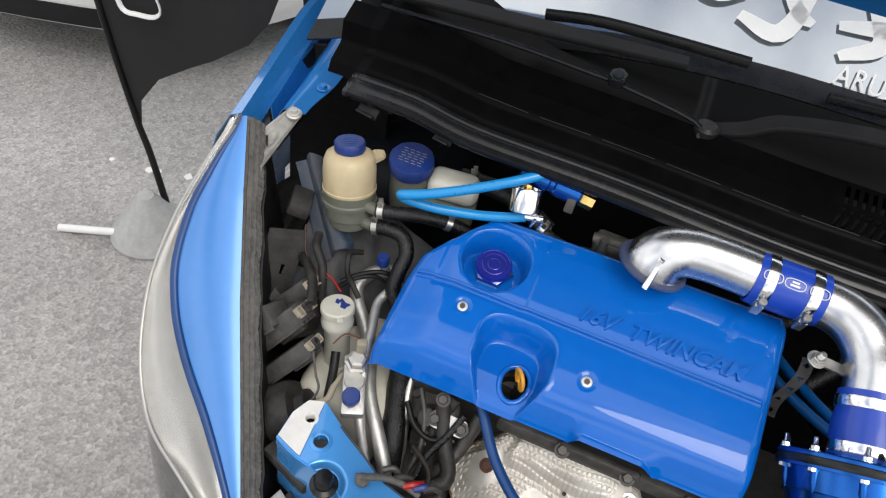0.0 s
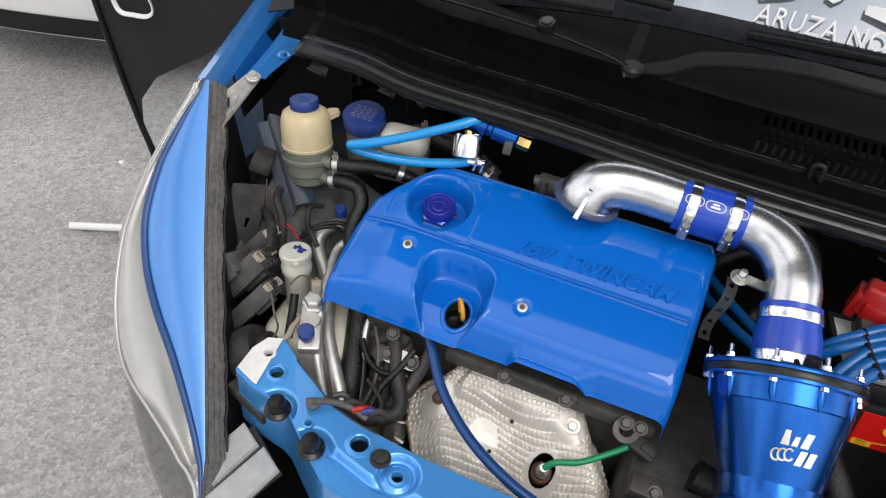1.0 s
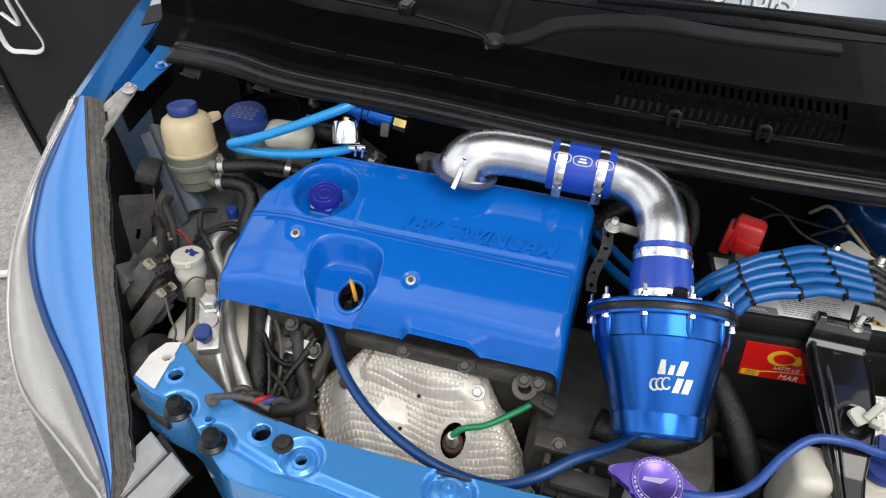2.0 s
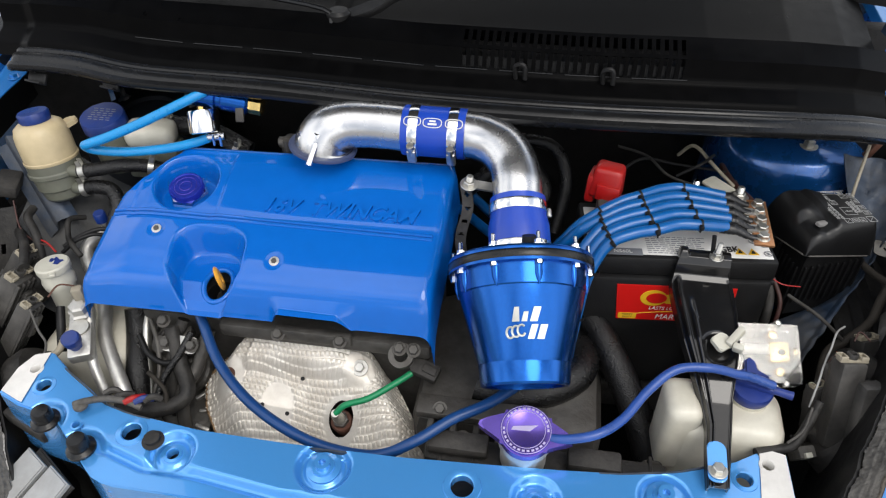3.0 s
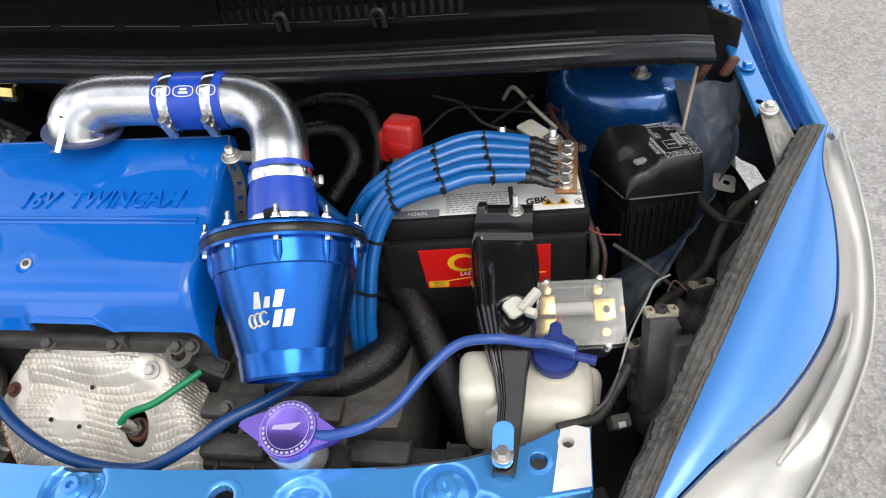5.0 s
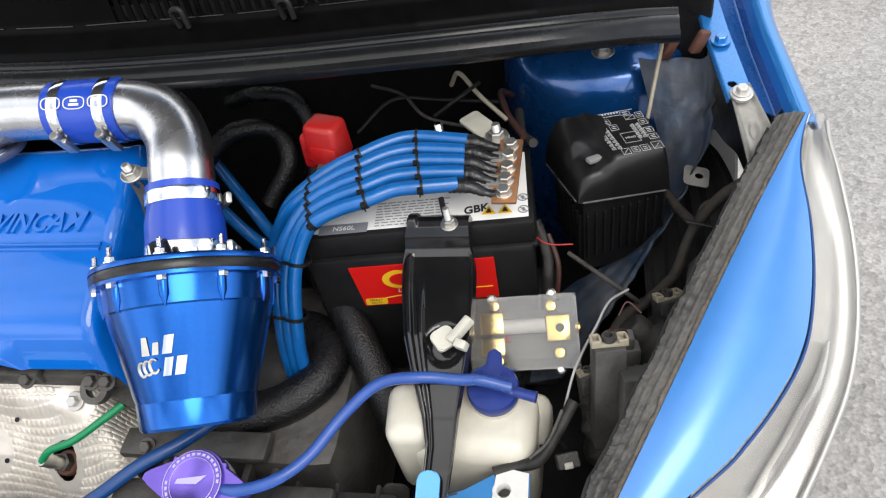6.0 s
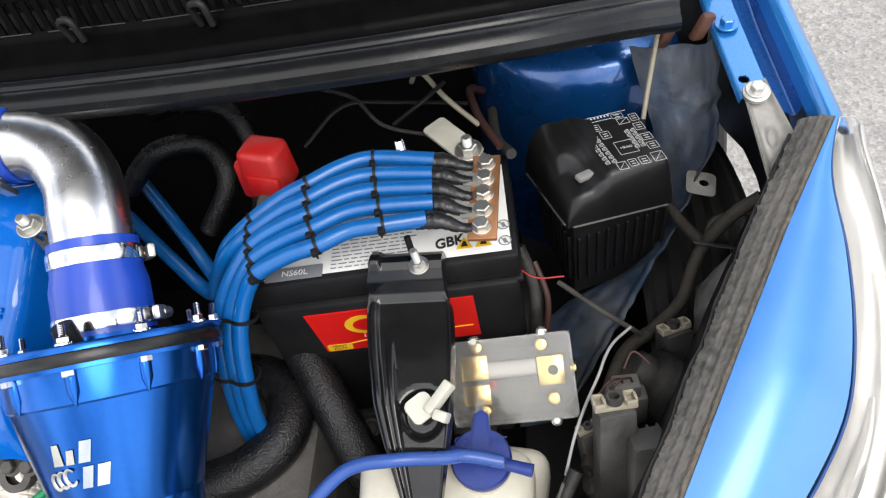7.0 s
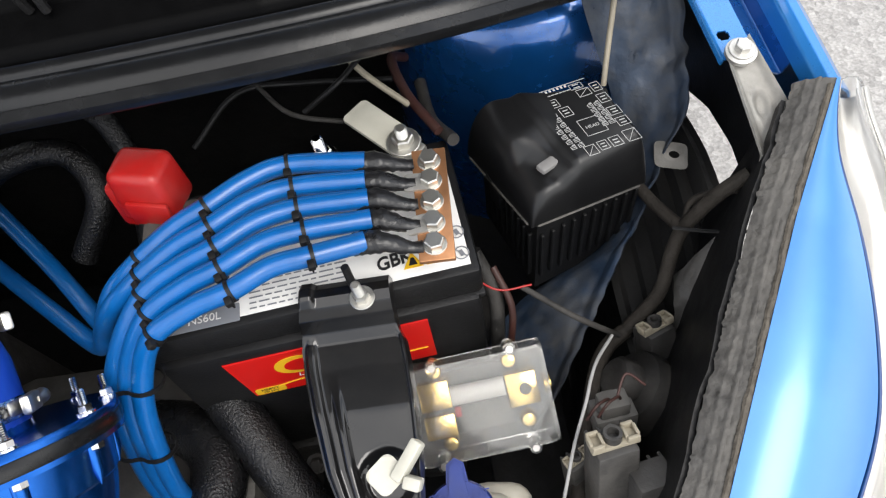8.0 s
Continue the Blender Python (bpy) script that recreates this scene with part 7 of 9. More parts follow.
# ---- left bank: reservoirs ----
ps = thing("power_steering_reservoir", "yellowed power-steering reservoir with a navy cap", "fluid reservoir", (-0.522, 0.282, 0.86))
AX = Vector((-0.12, 0.16, 1)).normalized()
pm = frame_to((-0.523, 0.282, 0.868), AX)
bm = lathe(bmesh.new(), [(0.024, 0.004), (0.0285, 0.008), (0.0300, 0.020), (0.0335, 0.023), (0.0345, 0.041), (0.0378, 0.043), (0.0380, 0.048), (0.0362, 0.050), (0.0366, 0.062)], pm, 48)
part("lower_bowl", bm, M["grey_fluid"], ps, "grey fluid-filled bowl")
bm = lathe(bmesh.new(), [(0.0366, 0.062), (0.0372, 0.063), (0.0372, 0.066), (0.0360, 0.067), (0.0362, 0.080), (0.0362, 0.092), (0.0352, 0.104), (0.0320, 0.113), (0.0250, 0.118), (0.0190, 0.119), (0.0185, 0.122)], pm, 48)
part("upper_bowl", bm, M["cream"], ps, "yellowed cream bowl")
for k in range(4):
    bm = bmesh.new()
    a0 = radians(200 + 40 * k)
    tube(bm, [pm @ Vector((0.0366 * math.cos(a0 + s), 0.0366 * math.sin(a0 + s), 0.066 - 0.014 * (k % 2))) for s in np.linspace(0, 0.45, 6)], 0.0012, 6, 2)
    part("moulded_rib", bm, M["cream"], ps)
bm = lathe(bmesh.new(), [(0.0195, 0.119), (0.0205, 0.121), (0.0205, 0.131), (0.0190, 0.133), (0.006, 0.1335), (0.0, 0.134)], pm, 40, cap1=False, shape=lambda a: 1 + 0.025 * (1 if math.sin(14 * a) > 0 else 0))
pc = part("cap", bm, M["navy_cap"], ps, "navy screw cap")
bm = bmesh.new()
for k in range(4):
    box(bm, (0, 0.008 - 0.005 * k, 0.1343), (0.020 - 0.003 * abs(k - 1.5), 0.0014, 0.0004), pm)
part("cap_print", bm, M["hose_blue"], pc)
bm = slab(bmesh.new(), rounded(0.020, 0.030, 0.008), 0.0, 0.006, pose(-0.510, 0.324, 0.966, 8, -6, -30), 0.002)
part("mounting_ear", bm, M["cream"], ps)
bm = tube(bmesh.new(), [(-0.520, 0.282, 0.918), (-0.476, 0.277, 0.921)], 0.0082, 14)
part("outlet", bm, M["grey_fluid"], ps)
bm = tube(bmesh.new(), [(-0.522, 0.280, 0.890), (-0.478, 0.273, 0.895)], 0.0088, 14)
part("outlet", bm, M["grey_fluid"], ps)


def rubber_hose(pts, r, label, clips=()):
    h = thing("rubber_hose", label, "hose", pts[-1])
    bm = tube(bmesh.new(), pts, r, 16, 8)
    part("hose", bm, M["hose_black"], h)
    line = spline(pts, 8)
    for idx in clips:
        d = (line[min(idx + 1, len(line) - 1)] - line[max(idx - 1, 0)]).normalized()
        m = frame_to(line[idx], d)
        bm = lathe(bmesh.new(), [(r, -0.004), (r + 0.0012, -0.004), (r + 0.0012, 0.004), (r, 0.004)], m, 24, False, False)
        c = part("spring_clip", bm, M["steel"], h, "plated spring clip")
        bm = bmesh.new()
        box(bm, (-0.004, r + 0.005, 0), (0.0015, 0.009, 0.006), m)
        box(bm, (0.004, r + 0.005, 0), (0.0015, 0.009, 0.006), m)
        part("clip_ear", bm, M["steel"], c)
    return h


rubber_hose([(-0.482, 0.276, 0.921), (-0.455, 0.282, 0.924), (-0.425, 0.292, 0.926), (-0.395, 0.302, 0.922), (-0.360, 0.312, 0.908), (-0.33, 0.32, 0.88)], 0.0098, "black braided rubber hose with a spring clip", (2, 26))
rubber_hose([(-0.484, 0.272, 0.894), (-0.462, 0.274, 0.898), (-0.438, 0.272, 0.896), (-0.424, 0.256, 0.884), (-0.425, 0.236, 0.866), (-0.424, 0.220, 0.845), (-0.410, 0.210, 0.825), (-0.395, 0.20, 0.79)], 0.0105, "thick black rubber hose bending down beside the engine", (2,))

bmc = thing("brake_fluid_reservoir", "white brake-fluid reservoir with a large navy cap", "fluid reservoir", (-0.45, 0.36, 0.85))
bm = lathe(bmesh.new(), [(0.028, 0), (0.030, 0.02), (0.030, 0.055), (0.027, 0.075)], frame_to((-0.462, 0.348, 0.890), (0, -0.05, 1)), 36)
bb = part("reservoir_neck", bm, M["grey_fluid"], bmc)
bm = box(bmesh.new(), (0, 0, 0), (0.072, 0.046, 0.036), pose(-0.400, 0.348, 0.947, 0, 4, 12), 0.015, 4)
part("reservoir_body", bm, M["white"], bmc)
bm = box(bmesh.new(), (0, 0, 0), (0.076, 0.044, 0.05), pose(-0.403, 0.348, 0.906, 0, 4, 12), 0.006, 2)
part("lower_body", bm, M["grey_fluid"], bmc)
bm = lathe(bmesh.new(), [(0.030, 0), (0.031, 0.002), (0.031, 0.017), (0.0295, 0.0200), (0.024, 0.0206), (0.0, 0.0206)], frame_to((-0.463, 0.342, 0.957), (0, -0.12, 1)), 48, cap1=False, shape=lambda a: 1 + 0.018 * (1 if math.sin(24 * a) > 0 else 0))
bc = part("cap", bm, M["navy_cap"], bmc, "navy ribbed cap")
bm = bmesh.new()
for k in range(6):
    for j in range(4):
        box(bm, (-0.014 + 0.009 * j + 0.002 * (k % 2), 0.013 - 0.0048 * k, 0.0208), (0.0060, 0.0011, 0.0003), frame_to((-0.463, 0.342, 0.957), (0, -0.12, 1)))
part("cap_print", bm, M["grey_print"], bc)

# light blue hose loop with a chrome gauge fitting
lb = thing("vacuum_hose", "light blue hose looping out of the dark", "hose", (-0.37, 0.28, 0.99))
bm = tube(bmesh.new(), [(-0.285, 0.325, 1.036), (-0.315, 0.305, 1.026), (-0.365, 0.284, 1.006), (-0.410, 0.268, 0.990), (-0.436, 0.263, 0.981), (-0.446, 0.266, 0.974), (-0.436, 0.272, 0.965), (-0.400, 0.283, 0.958), (-0.350, 0.298, 0.958), (-0.310, 0.308, 0.965), (-0.290, 0.312, 0.972)], 0.0065, 14, 8)
part("hose", bm, M["hose_sky"], lb)
gf = thing("pressure_fitting", "chrome pressure fitting beside a blue regulator", "fitting", (-0.295, 0.315, 0.97))
gm = frame_to((-0.296, 0.320, 0.990), (-0.18, 0.50, 0.85))
bm = lathe(bmesh.new(), [(0.0185, -0.014), (0.0202, -0.013), (0.0205, -0.011), (0.0205, 0.015), (0.0198, 0.017), (0.0178, 0.017), (0.0172, 0.012), (0.0, 0.012)], gm, 40, cap1=False)
part("canister", bm, M["chrome"], gf)
bm = lathe(bmesh.new(), [(0.0168, 0.0122), (0.0168, 0.0135), (0.0, 0.0137)], gm, 32, cap1=False)
part("dial_face", bm, M["black"], gf, "black dial face")
bm = lathe(bmesh.new(), [(0.006, 0.0137), (0.006, 0.022), (0.004, 0.024)], gm, 6)
part("brass_nut", bm, M["brass"], gf, angle=25)
bm = tube(bmesh.new(), [(-0.292, 0.312, 0.972), (-0.268, 0.316, 0.974)], 0.005, 10)
part("hose_tail", bm, M["chrome"], gf)
for dx in (0.0, 0.010):
    bm = tube(bmesh.new(), [(-0.280 + dx, 0.305, 0.966), (-0.276 + dx, 0.300, 0.984)], 0.0018, 8)
    part("clip_wire", bm, M["chrome"], gf)
rg = thing("fuel_regulator", "blue anodised regulator with a brass end", "regulator", (-0.255, 0.338, 1.0))
d = Vector((0.065, 0.006, -0.012))
bm = lathe(bmesh.new(), [(0.010, -0.045), (0.0155, -0.043), (0.0155, -0.016), (0.0130, -0.014), (0.0130, -0.008), (0.0155, -0.006), (0.0155, 0.026), (0.0125, 0.029)], frame_to((-0.262, 0.338, 1.018), d), 32)
part("body", bm, M["anod"], rg)
bm = lathe(bmesh.new(), [(0.0125, 0.029), (0.0135, 0.031), (0.0135, 0.046), (0.010, 0.048)], frame_to((-0.262, 0.338, 1.018), d), 8)
part("brass_end", bm, M["brass"], rg, angle=25)
bm = box(bmesh.new(), (0, 0, 0), (0.012, 0.003, 0.020), pose(-0.242, 0.322, 1.006, -20), 0.002)
part("mounting_tab", bm, M["grime"], rg)
bm = box(bmesh.new(), (0, 0, 0), (0.030, 0.024, 0.024), pose(-0.300, 0.345, 1.018, 0, 8, 0), 0.003)
part("end_block", bm, M["anod"], rg)

# washer bottle
wb = thing("washer_bottle", "cloudy white washer-bottle neck with a worn cap", "washer bottle", (-0.47, 0.13, 0.70))
wm = frame_to((-0.463, 0.138, 0.765), (-0.08, 0.12, 1))
bm = lathe(bmesh.new(), [(0.0175, -0.02), (0.0175, 0.060), (0.0205, 0.064), (0.0215, 0.074), (0.0200, 0.078), (0.0200, 0.090)], wm, 36)
part("neck", bm, M["white"], wb)
bm = lathe(bmesh.new(), [(0.0215, 0.088), (0.0222, 0.090), (0.0222, 0.097), (0.0205, 0.099), (0.0, 0.0995)], wm, 36, cap1=False)
wc = part("cap", bm, M["white"], wb, "pale cap with worn blue print")
for x, y, s in ((-0.008, 0.002, 0.006), (-0.001, -0.006, 0.004), (-0.006, -0.007, 0.003)):
    o = [(x + s * (1 + 0.35 * math.sin(3 * a + x * 900)) * math.cos(a), y + s * (1 + 0.3 * math.cos(4 * a)) * math.sin(a)) for a in np.linspace(0, 2 * math.pi, 18)[:-1]]
    bm = slab(bmesh.new(), o, 0.0996, 0.1000, wm)
    part("worn_print", bm, M["violet_cap"], wc)
bm = box(bmesh.new(), (0, 0, 0), (0.008, 0.010, 0.004), wm @ pose(0, 0.024, 0.095), 0.001)
part("cap_tab", bm, M["white"], wc)
bm = box(bmesh.new(), (-0.430, 0.160, 0.685), (0.135, 0.170, 0.165), None, 0.028, 4)
part("tank", bm, M["tank_white"], wb, "dusty cream tank")

# air-conditioning pipes and charging block
ac = thing("air_conditioning_pipe", "dull aluminium air-conditioning pipes with a charging block", "pipe", (-0.41, 0.1, 0.72))
bm = tube(bmesh.new(), [(-0.440, 0.262, 0.835), (-0.466, 0.250, 0.830), (-0.478, 0.228, 0.822), (-0.470, 0.208, 0.812), (-0.448, 0.186, 0.800), (-0.420, 0.150, 0.788), (-0.395, 0.100, 0.775), (-0.345, 0.040, 0.745), (-0.325, 0.01, 0.70)], 0.0095, 14, 8)
part("large_pipe", bm, M["dullalu"], ac)
bm = tube(bmesh.new(), [(-0.420, 0.242, 0.840), (-0.436, 0.205, 0.832), (-0.425, 0.160, 0.828), (-0.416, 0.125, 0.822), (-0.405, 0.095, 0.805), (-0.390, 0.06, 0.78), (-0.365, 0.03, 0.74)], 0.0065, 12, 8)
part("small_pipe", bm, M["dullalu"], ac)
bm2 = pose(-0.412, 0.086, 0.803, 12, 0, 24)
bm = box(bmesh.new(), (0, 0, 0), (0.030, 0.080, 0.018), bm2, 0.004)
blk = part("charging_block", bm, M["dullalu"], ac)
bm = lathe(bmesh.new(), [(0.0165, 0.008), (0.0165, 0.014), (0.013, 0.016), (0.012, 0.026), (0.009, 0.028)], bm2 @ pose(0.002, 0.028, 0), 6)
part("pressure_switch", bm, M["dullalu"], blk, angle=25)
bm = box(bmesh.new(), (0, 0, 0), (0.014, 0.012, 0.022), bm2 @ pose(0.006, 0.040, 0.034, -10), 0.003)
part("switch_plug", bm, M["beige"], blk)
bm = tube(bmesh.new(), [bm2 @ Vector((0.004, 0.046, 0.044)), bm2 @ Vector((-0.015, 0.050, 0.046)), bm2 @ Vector((-0.030, 0.040, 0.038))], 0.0012, 6)
part("switch_wire", bm, M["rust"], blk)
bm = lathe(bmesh.new(), [(0.013, 0.008), (0.012, 0.012)], bm2 @ pose(0, 0.003, 0), 24)
part("valve_seat", bm, M["steel"], blk)
bm = lathe(bmesh.new(), [(0.0075, 0.008), (0.0075, 0.018), (0.0105, 0.019), (0.0112, 0.022), (0.0112, 0.031), (0.0095, 0.033)], bm2 @ pose(-0.003, -0.024, 0), 24, shape=lambda a: 1 + 0.03 * (1 if math.sin(16 * a) > 0 else 0))
part("valve_cap", bm, M["navy_cap"], blk, "blue valve cap")
bm = tube(bmesh.new(), [(-0.448, 0.250, 0.842), (-0.452, 0.246, 0.862)], 0.007, 12)
part("valve_stem", bm, M["dullalu"], ac)
bm = lathe(bmesh.new(), [(0.0085, 0), (0.0085, 0.013), (0.007, 0.015)], frame_to((-0.452, 0.246, 0.860), (0, -0.05, 1)), 20)
part("valve_cap", bm, M["navy_cap"], ac, "small navy cap")
bm = tube(bmesh.new(), [(-0.430, 0.120, 0.800), (-0.437, 0.085, 0.796), (-0.437, 0.062, 0.790), (-0.452, 0.048, 0.786)], 0.0045, 10)
part("bracket_strip", bm, M["beige"], ac)
rubber_hose([(-0.372, 0.150, 0.79), (-0.366, 0.128, 0.765), (-0.345, 0.070, 0.735), (-0.335, 0.04, 0.68), (-0.33, 0.02, 0.6)], 0.016, "thick dark radiator hose going down")
tubeT = thing("dipstick_tube", "bright steel tube running down beside the engine", "tube", (-0.32, 0.03, 0.70))
bm = tube(bmesh.new(), [(-0.362, 0.172, 0.800), (-0.350, 0.120, 0.765), (-0.335, 0.078, 0.735), (-0.325, 0.05, 0.70), (-0.318, 0.04, 0.62)], 0.0068, 14)
part("tube", bm, M["steel"], tubeT)

# ---- clutter of the bay: harness, brackets, connectors ----
def loom(pts, r, label, material="hose_black", name="wiring_loom"):
    h = thing(name, label, "wiring", pts[0])
    bm = tube(bmesh.new(), pts, r, 10, 6)
    part("loom", bm, M[material], h)
    return h


loom([(-0.300, 0.115, 0.800), (-0.283, 0.085, 0.772), (-0.262, 0.050, 0.752), (-0.285, 0.025, 0.748), (-0.33, -0.002, 0.770)], 0.0105, "dusty taped wiring loom beside the engine", "black_dusty")
loom([(-0.288, 0.128, 0.805), (-0.300, 0.10, 0.770), (-0.296, 0.075, 0.74), (-0.290, 0.05, 0.70)], 0.008, "corrugated dark tube by the engine", "black_dusty")
loom([(-0.250, 0.120, 0.80), (-0.262, 0.085, 0.76), (-0.275, 0.055, 0.74), (-0.27, 0.03, 0.69)], 0.009, "dark taped loom by the heat shield", "grime")
loom([(-0.353, -0.026, 0.8125), (-0.340, -0.022, 0.816), (-0.322, -0.013, 0.813), (-0.30, -0.008, 0.806), (-0.28, -0.010, 0.80)], 0.0042, "dusty grey lead bolted on the panel", "seal_dusty")
bm = lathe(bmesh.new(), [(0.0085, 0), (0.0085, 0.003), (0.006, 0.005)], Matrix.Translation((-0.345, -0.026, 0.811)), 16)
lug = thing("ground_lug", "dusty ring terminal bolted on the panel", "terminal", (-0.345, -0.026, 0.811))
part("ring", bm, M["seal_dusty"], lug)
for k, (mt, dx) in enumerate((("red", 0.0), ("navy_cap", 0.012), ("black_dusty", -0.014), ("black_dusty", 0.022), ("grime", -0.03))):
    c = thing("wire_joint", "small taped wire joint behind the panel", "wiring", (-0.292 + dx, -0.006, 0.802))
    bm = tube(bmesh.new(), [(-0.300 + dx, -0.010 + 0.002 * k, 0.806), (-0.290 + dx, -0.004 + 0.002 * k, 0.808), (-0.282 + dx, 0.004, 0.802)], 0.0042, 8)
    part("joint", bm, M[mt], c)


def pulley(at, axis, r, label):
    p = thing("pulley", label, "pulley", at)
    m = frame_to(at, axis)
    bm = lathe(bmesh.new(), [(r * 0.3, 0), (r, 0), (r, 0.006), (r * 0.9, 0.009), (r * 0.9, 0.018), (r, 0.021), (r, 0.026), (r * 0.5, 0.027), (r * 0.3, 0.03)], m, 36)
    part("wheel", bm, M["grime"], p)
    piece("hub_bolt", hb, m @ pose(0, 0, 0.03), p)


pulley((-0.330, 0.150, 0.745), (-0.3, -0.5, 0.8), 0.030, "grimy pulley beside the cover")
pulley((-0.292, 0.115, 0.715), (-0.3, -0.5, 0.8), 0.034, "grimy round alternator end below the cover")
alt = thing("alternator", "grimy ribbed alternator low beside the engine", "alternator", (-0.31, 0.09, 0.60))
am_ = frame_to((-0.318, 0.085, 0.60), (0.1, -0.3, 1))
bm = lathe(bmesh.new(), [(0.055, 0), (0.062, 0.01), (0.062, 0.06), (0.055, 0.075), (0.03, 0.08)], am_, 40)
part("housing", bm, M["grime"], alt)
for a in range(0, 360, 30):
    bm = box(bmesh.new(), (0.048, 0, 0.079), (0.022, 0.006, 0.008), am_ @ pose(0, 0, 0, 0, 0, a), 0.002)
    part("housing_rib", bm, M["dullalu"], alt)
bm = bmesh.new()
box(bm, (0, 0, 0), (0.030, 0.022, 0.018), pose(-0.292, 0.118, 0.782, 20, 0, 20), 0.004)
brk = thing("engine_bracket", "greasy steel bracket with a bolt under the cover", "bracket", (-0.292, 0.118, 0.77))
part("plate", bm, M["grime"], brk)
piece("bracket_bolt", hb, frame_to((-0.296, 0.106, 0.790), (0, -0.5, 0.9)), brk)
for k in range(3):
    bm = tube(bmesh.new(), [(-0.315, 0.100 - 0.010 * k, 0.768 - 0.008 * k), (-0.272, 0.108 - 0.010 * k, 0.764 - 0.008 * k)], 0.0055, 10)
    part("union", bm, M["grime"], brk)


def lamp_connector(at, axis, turn, label, white=True, scale=1.0):
    c = thing("lamp_connector", label, "connector", at)
    m = frame_to(at, axis) @ pose(0, 0, 0, 0, 0, turn) @ Matrix.Scale(scale, 4)
    bm = box(bmesh.new(), (0, 0, -0.060), (0.034, 0.028, 0.120), m, 0.003, 2, 0.92)
    b = part("housing", bm, M["plug_black"], c)
    for k in range(4):
        bm = box(bmesh.new(), (-0.0135 + 0.009 * k, -0.0140, -0.058), (0.0030, 0.005, 0.112), m, 0.0010)
        part("housing_rib", bm, M["plug_black"], b)
    bm = box(bmesh.new(), (0.006, -0.0185, -0.046), (0.014, 0.009, 0.050), m, 0.003)
    part("latch", bm, M["plug_black"], b)
    if white:
        bm = box(bmesh.new(), (0, 0.001, 0.0015), (0.036, 0.0125, 0.004), m, 0.001)
        part("lock_plate", bm, M["beige"], c, "pale lock plate")
        for dx in (-0.0130, 0.0130):
            bm = bmesh.new()
            t = 0.0028
            for a, b2, cc_, dd in ((0, 0.0062, 0.010, t), (0, -0.0062, 0.010, t), (0.0042, 0, t, 0.0098), (-0.0042, 0, t, 0.0098)):
                box(bm, (dx + a, b2, 0.0050), (cc_ * 0.92, dd, 0.0055), m, 0.0008)
            part("lock_tab", bm, M["beige"], c, "pale lock tab")
        bm = lathe(bmesh.new(), [(0.0035, 0.0), (0.0068, 0.0), (0.0068, 0.010), (0.0045, 0.010), (0.0040, 0.004), (0.0, 0.004)], m, 20, False, False)
        part("socket", bm, M["plug_black"], c)


lamp_connector((0.5305, 0.132, 0.866), (0.0, 0.42, 1), 10, "black lamp connector with pale lock tabs", scale=0.9)
lamp_connector((0.553, 0.112, 0.852), (0.0, 0.40, 1), 12, "smooth dusty grey lamp connector", False, 0.85)
lamp_connector((0.592, 0.226, 0.806), (-0.10, 0.55, 1), 14, "black lamp connector with pale lock tabs", scale=0.78)
lamp_connector((0.512, 0.135, 0.812), (-0.1, 0.3, 1), 8, "small black connector with a pale tab", scale=0.55)
# pale grey relay plug with two leads, wedged behind the lamp connector
rp = thing("relay_plug", "dusty pale grey plug with two thin leads", "connector", (0.546, 0.168, 0.79))
rm = frame_to((0.5455, 0.167, 0.806), (0.02, 0.30, 1)) @ pose(0, 0, 0, 0, 0, 10)
bm = bmesh.new()
box(bm, (0, 0, -0.012), (0.032, 0.022, 0.032), rm, 0.0025)
box(bm, (0.001, 0.001, 0.010), (0.022, 0.016, 0.014), rm, 0.002)
part("plug_shell", bm, M["plug_grey"], rp)
bm = bmesh.new()
box(bm, (0.0, -0.0125, -0.008), (0.010, 0.004, 0.026), rm, 0.001)
for dx in (-0.012, 0.012):
    box(bm, (dx, -0.0118, -0.014), (0.003, 0.003, 0.024), rm, 0.0008)
part("plug_latch", bm, M["plug_grey"], rp)
for k in (-0.004, 0.004):
    bm = tube(bmesh.new(), [rm @ Vector((k, 0.002, 0.016)), rm @ Vector((k + 0.004, 0.006, 0.026)), rm @ Vector((k + 0.014, 0.012, 0.030)), rm @ Vector((k + 0.022, 0.016, 0.022))], 0.0011, 6)
    part("lead", bm, M["brown_wire"], rp)
# dusty black splash flap hanging inside the lamp, and the long tie on the loom
flap = thing("splash_flap", "dusty black plastic splash flap with a hole", "flap", (0.64, 0.23, 0.76))
def flap_pt(u, v):
    a, b = Vector((0.617, 0.262, 0.812)).lerp(Vector((0.652, 0.276, 0.858)), u), Vector((0.606, 0.208, 0.772)).lerp(Vector((0.628, 0.216, 0.800)), u)
    return a.lerp(b, v) + Vector((0, 0, 0.004 * math.sin(5 * v + 2 * u) + 0.002 * noise.noise(Vector((u * 5, v * 7, 3)))))
bm = sheet(bmesh.new(), flap_pt, 40, 50, 0.0025, lambda u, v: math.hypot((u - 0.45) * 0.045, (v - 0.62) * 0.075) > 0.0045)
part("flap_sheet", bm, M["plug_black"], flap)
lt_ = thing("cable_tie", "long black cable tie strung from the loom to the lamp", "cable tie", (0.640, 0.272, 0.86))
bm = tube(bmesh.new(), [(0.610, 0.280, 0.860), (0.636, 0.273, 0.859), (0.664, 0.266, 0.862)], 0.0016, 6, 4, flat=0.5)
part("band", bm, M["black"], lt_)
lamp_connector((-0.508, 0.128, 0.856), (0.55, 0.2, 0.8), -30, "black lamp connector with pale lock tabs")
lamp_connector((-0.478, 0.098, 0.838), (0.55, 0.2, 0.8), -30, "black lamp connector with a pale tab", scale=0.8)
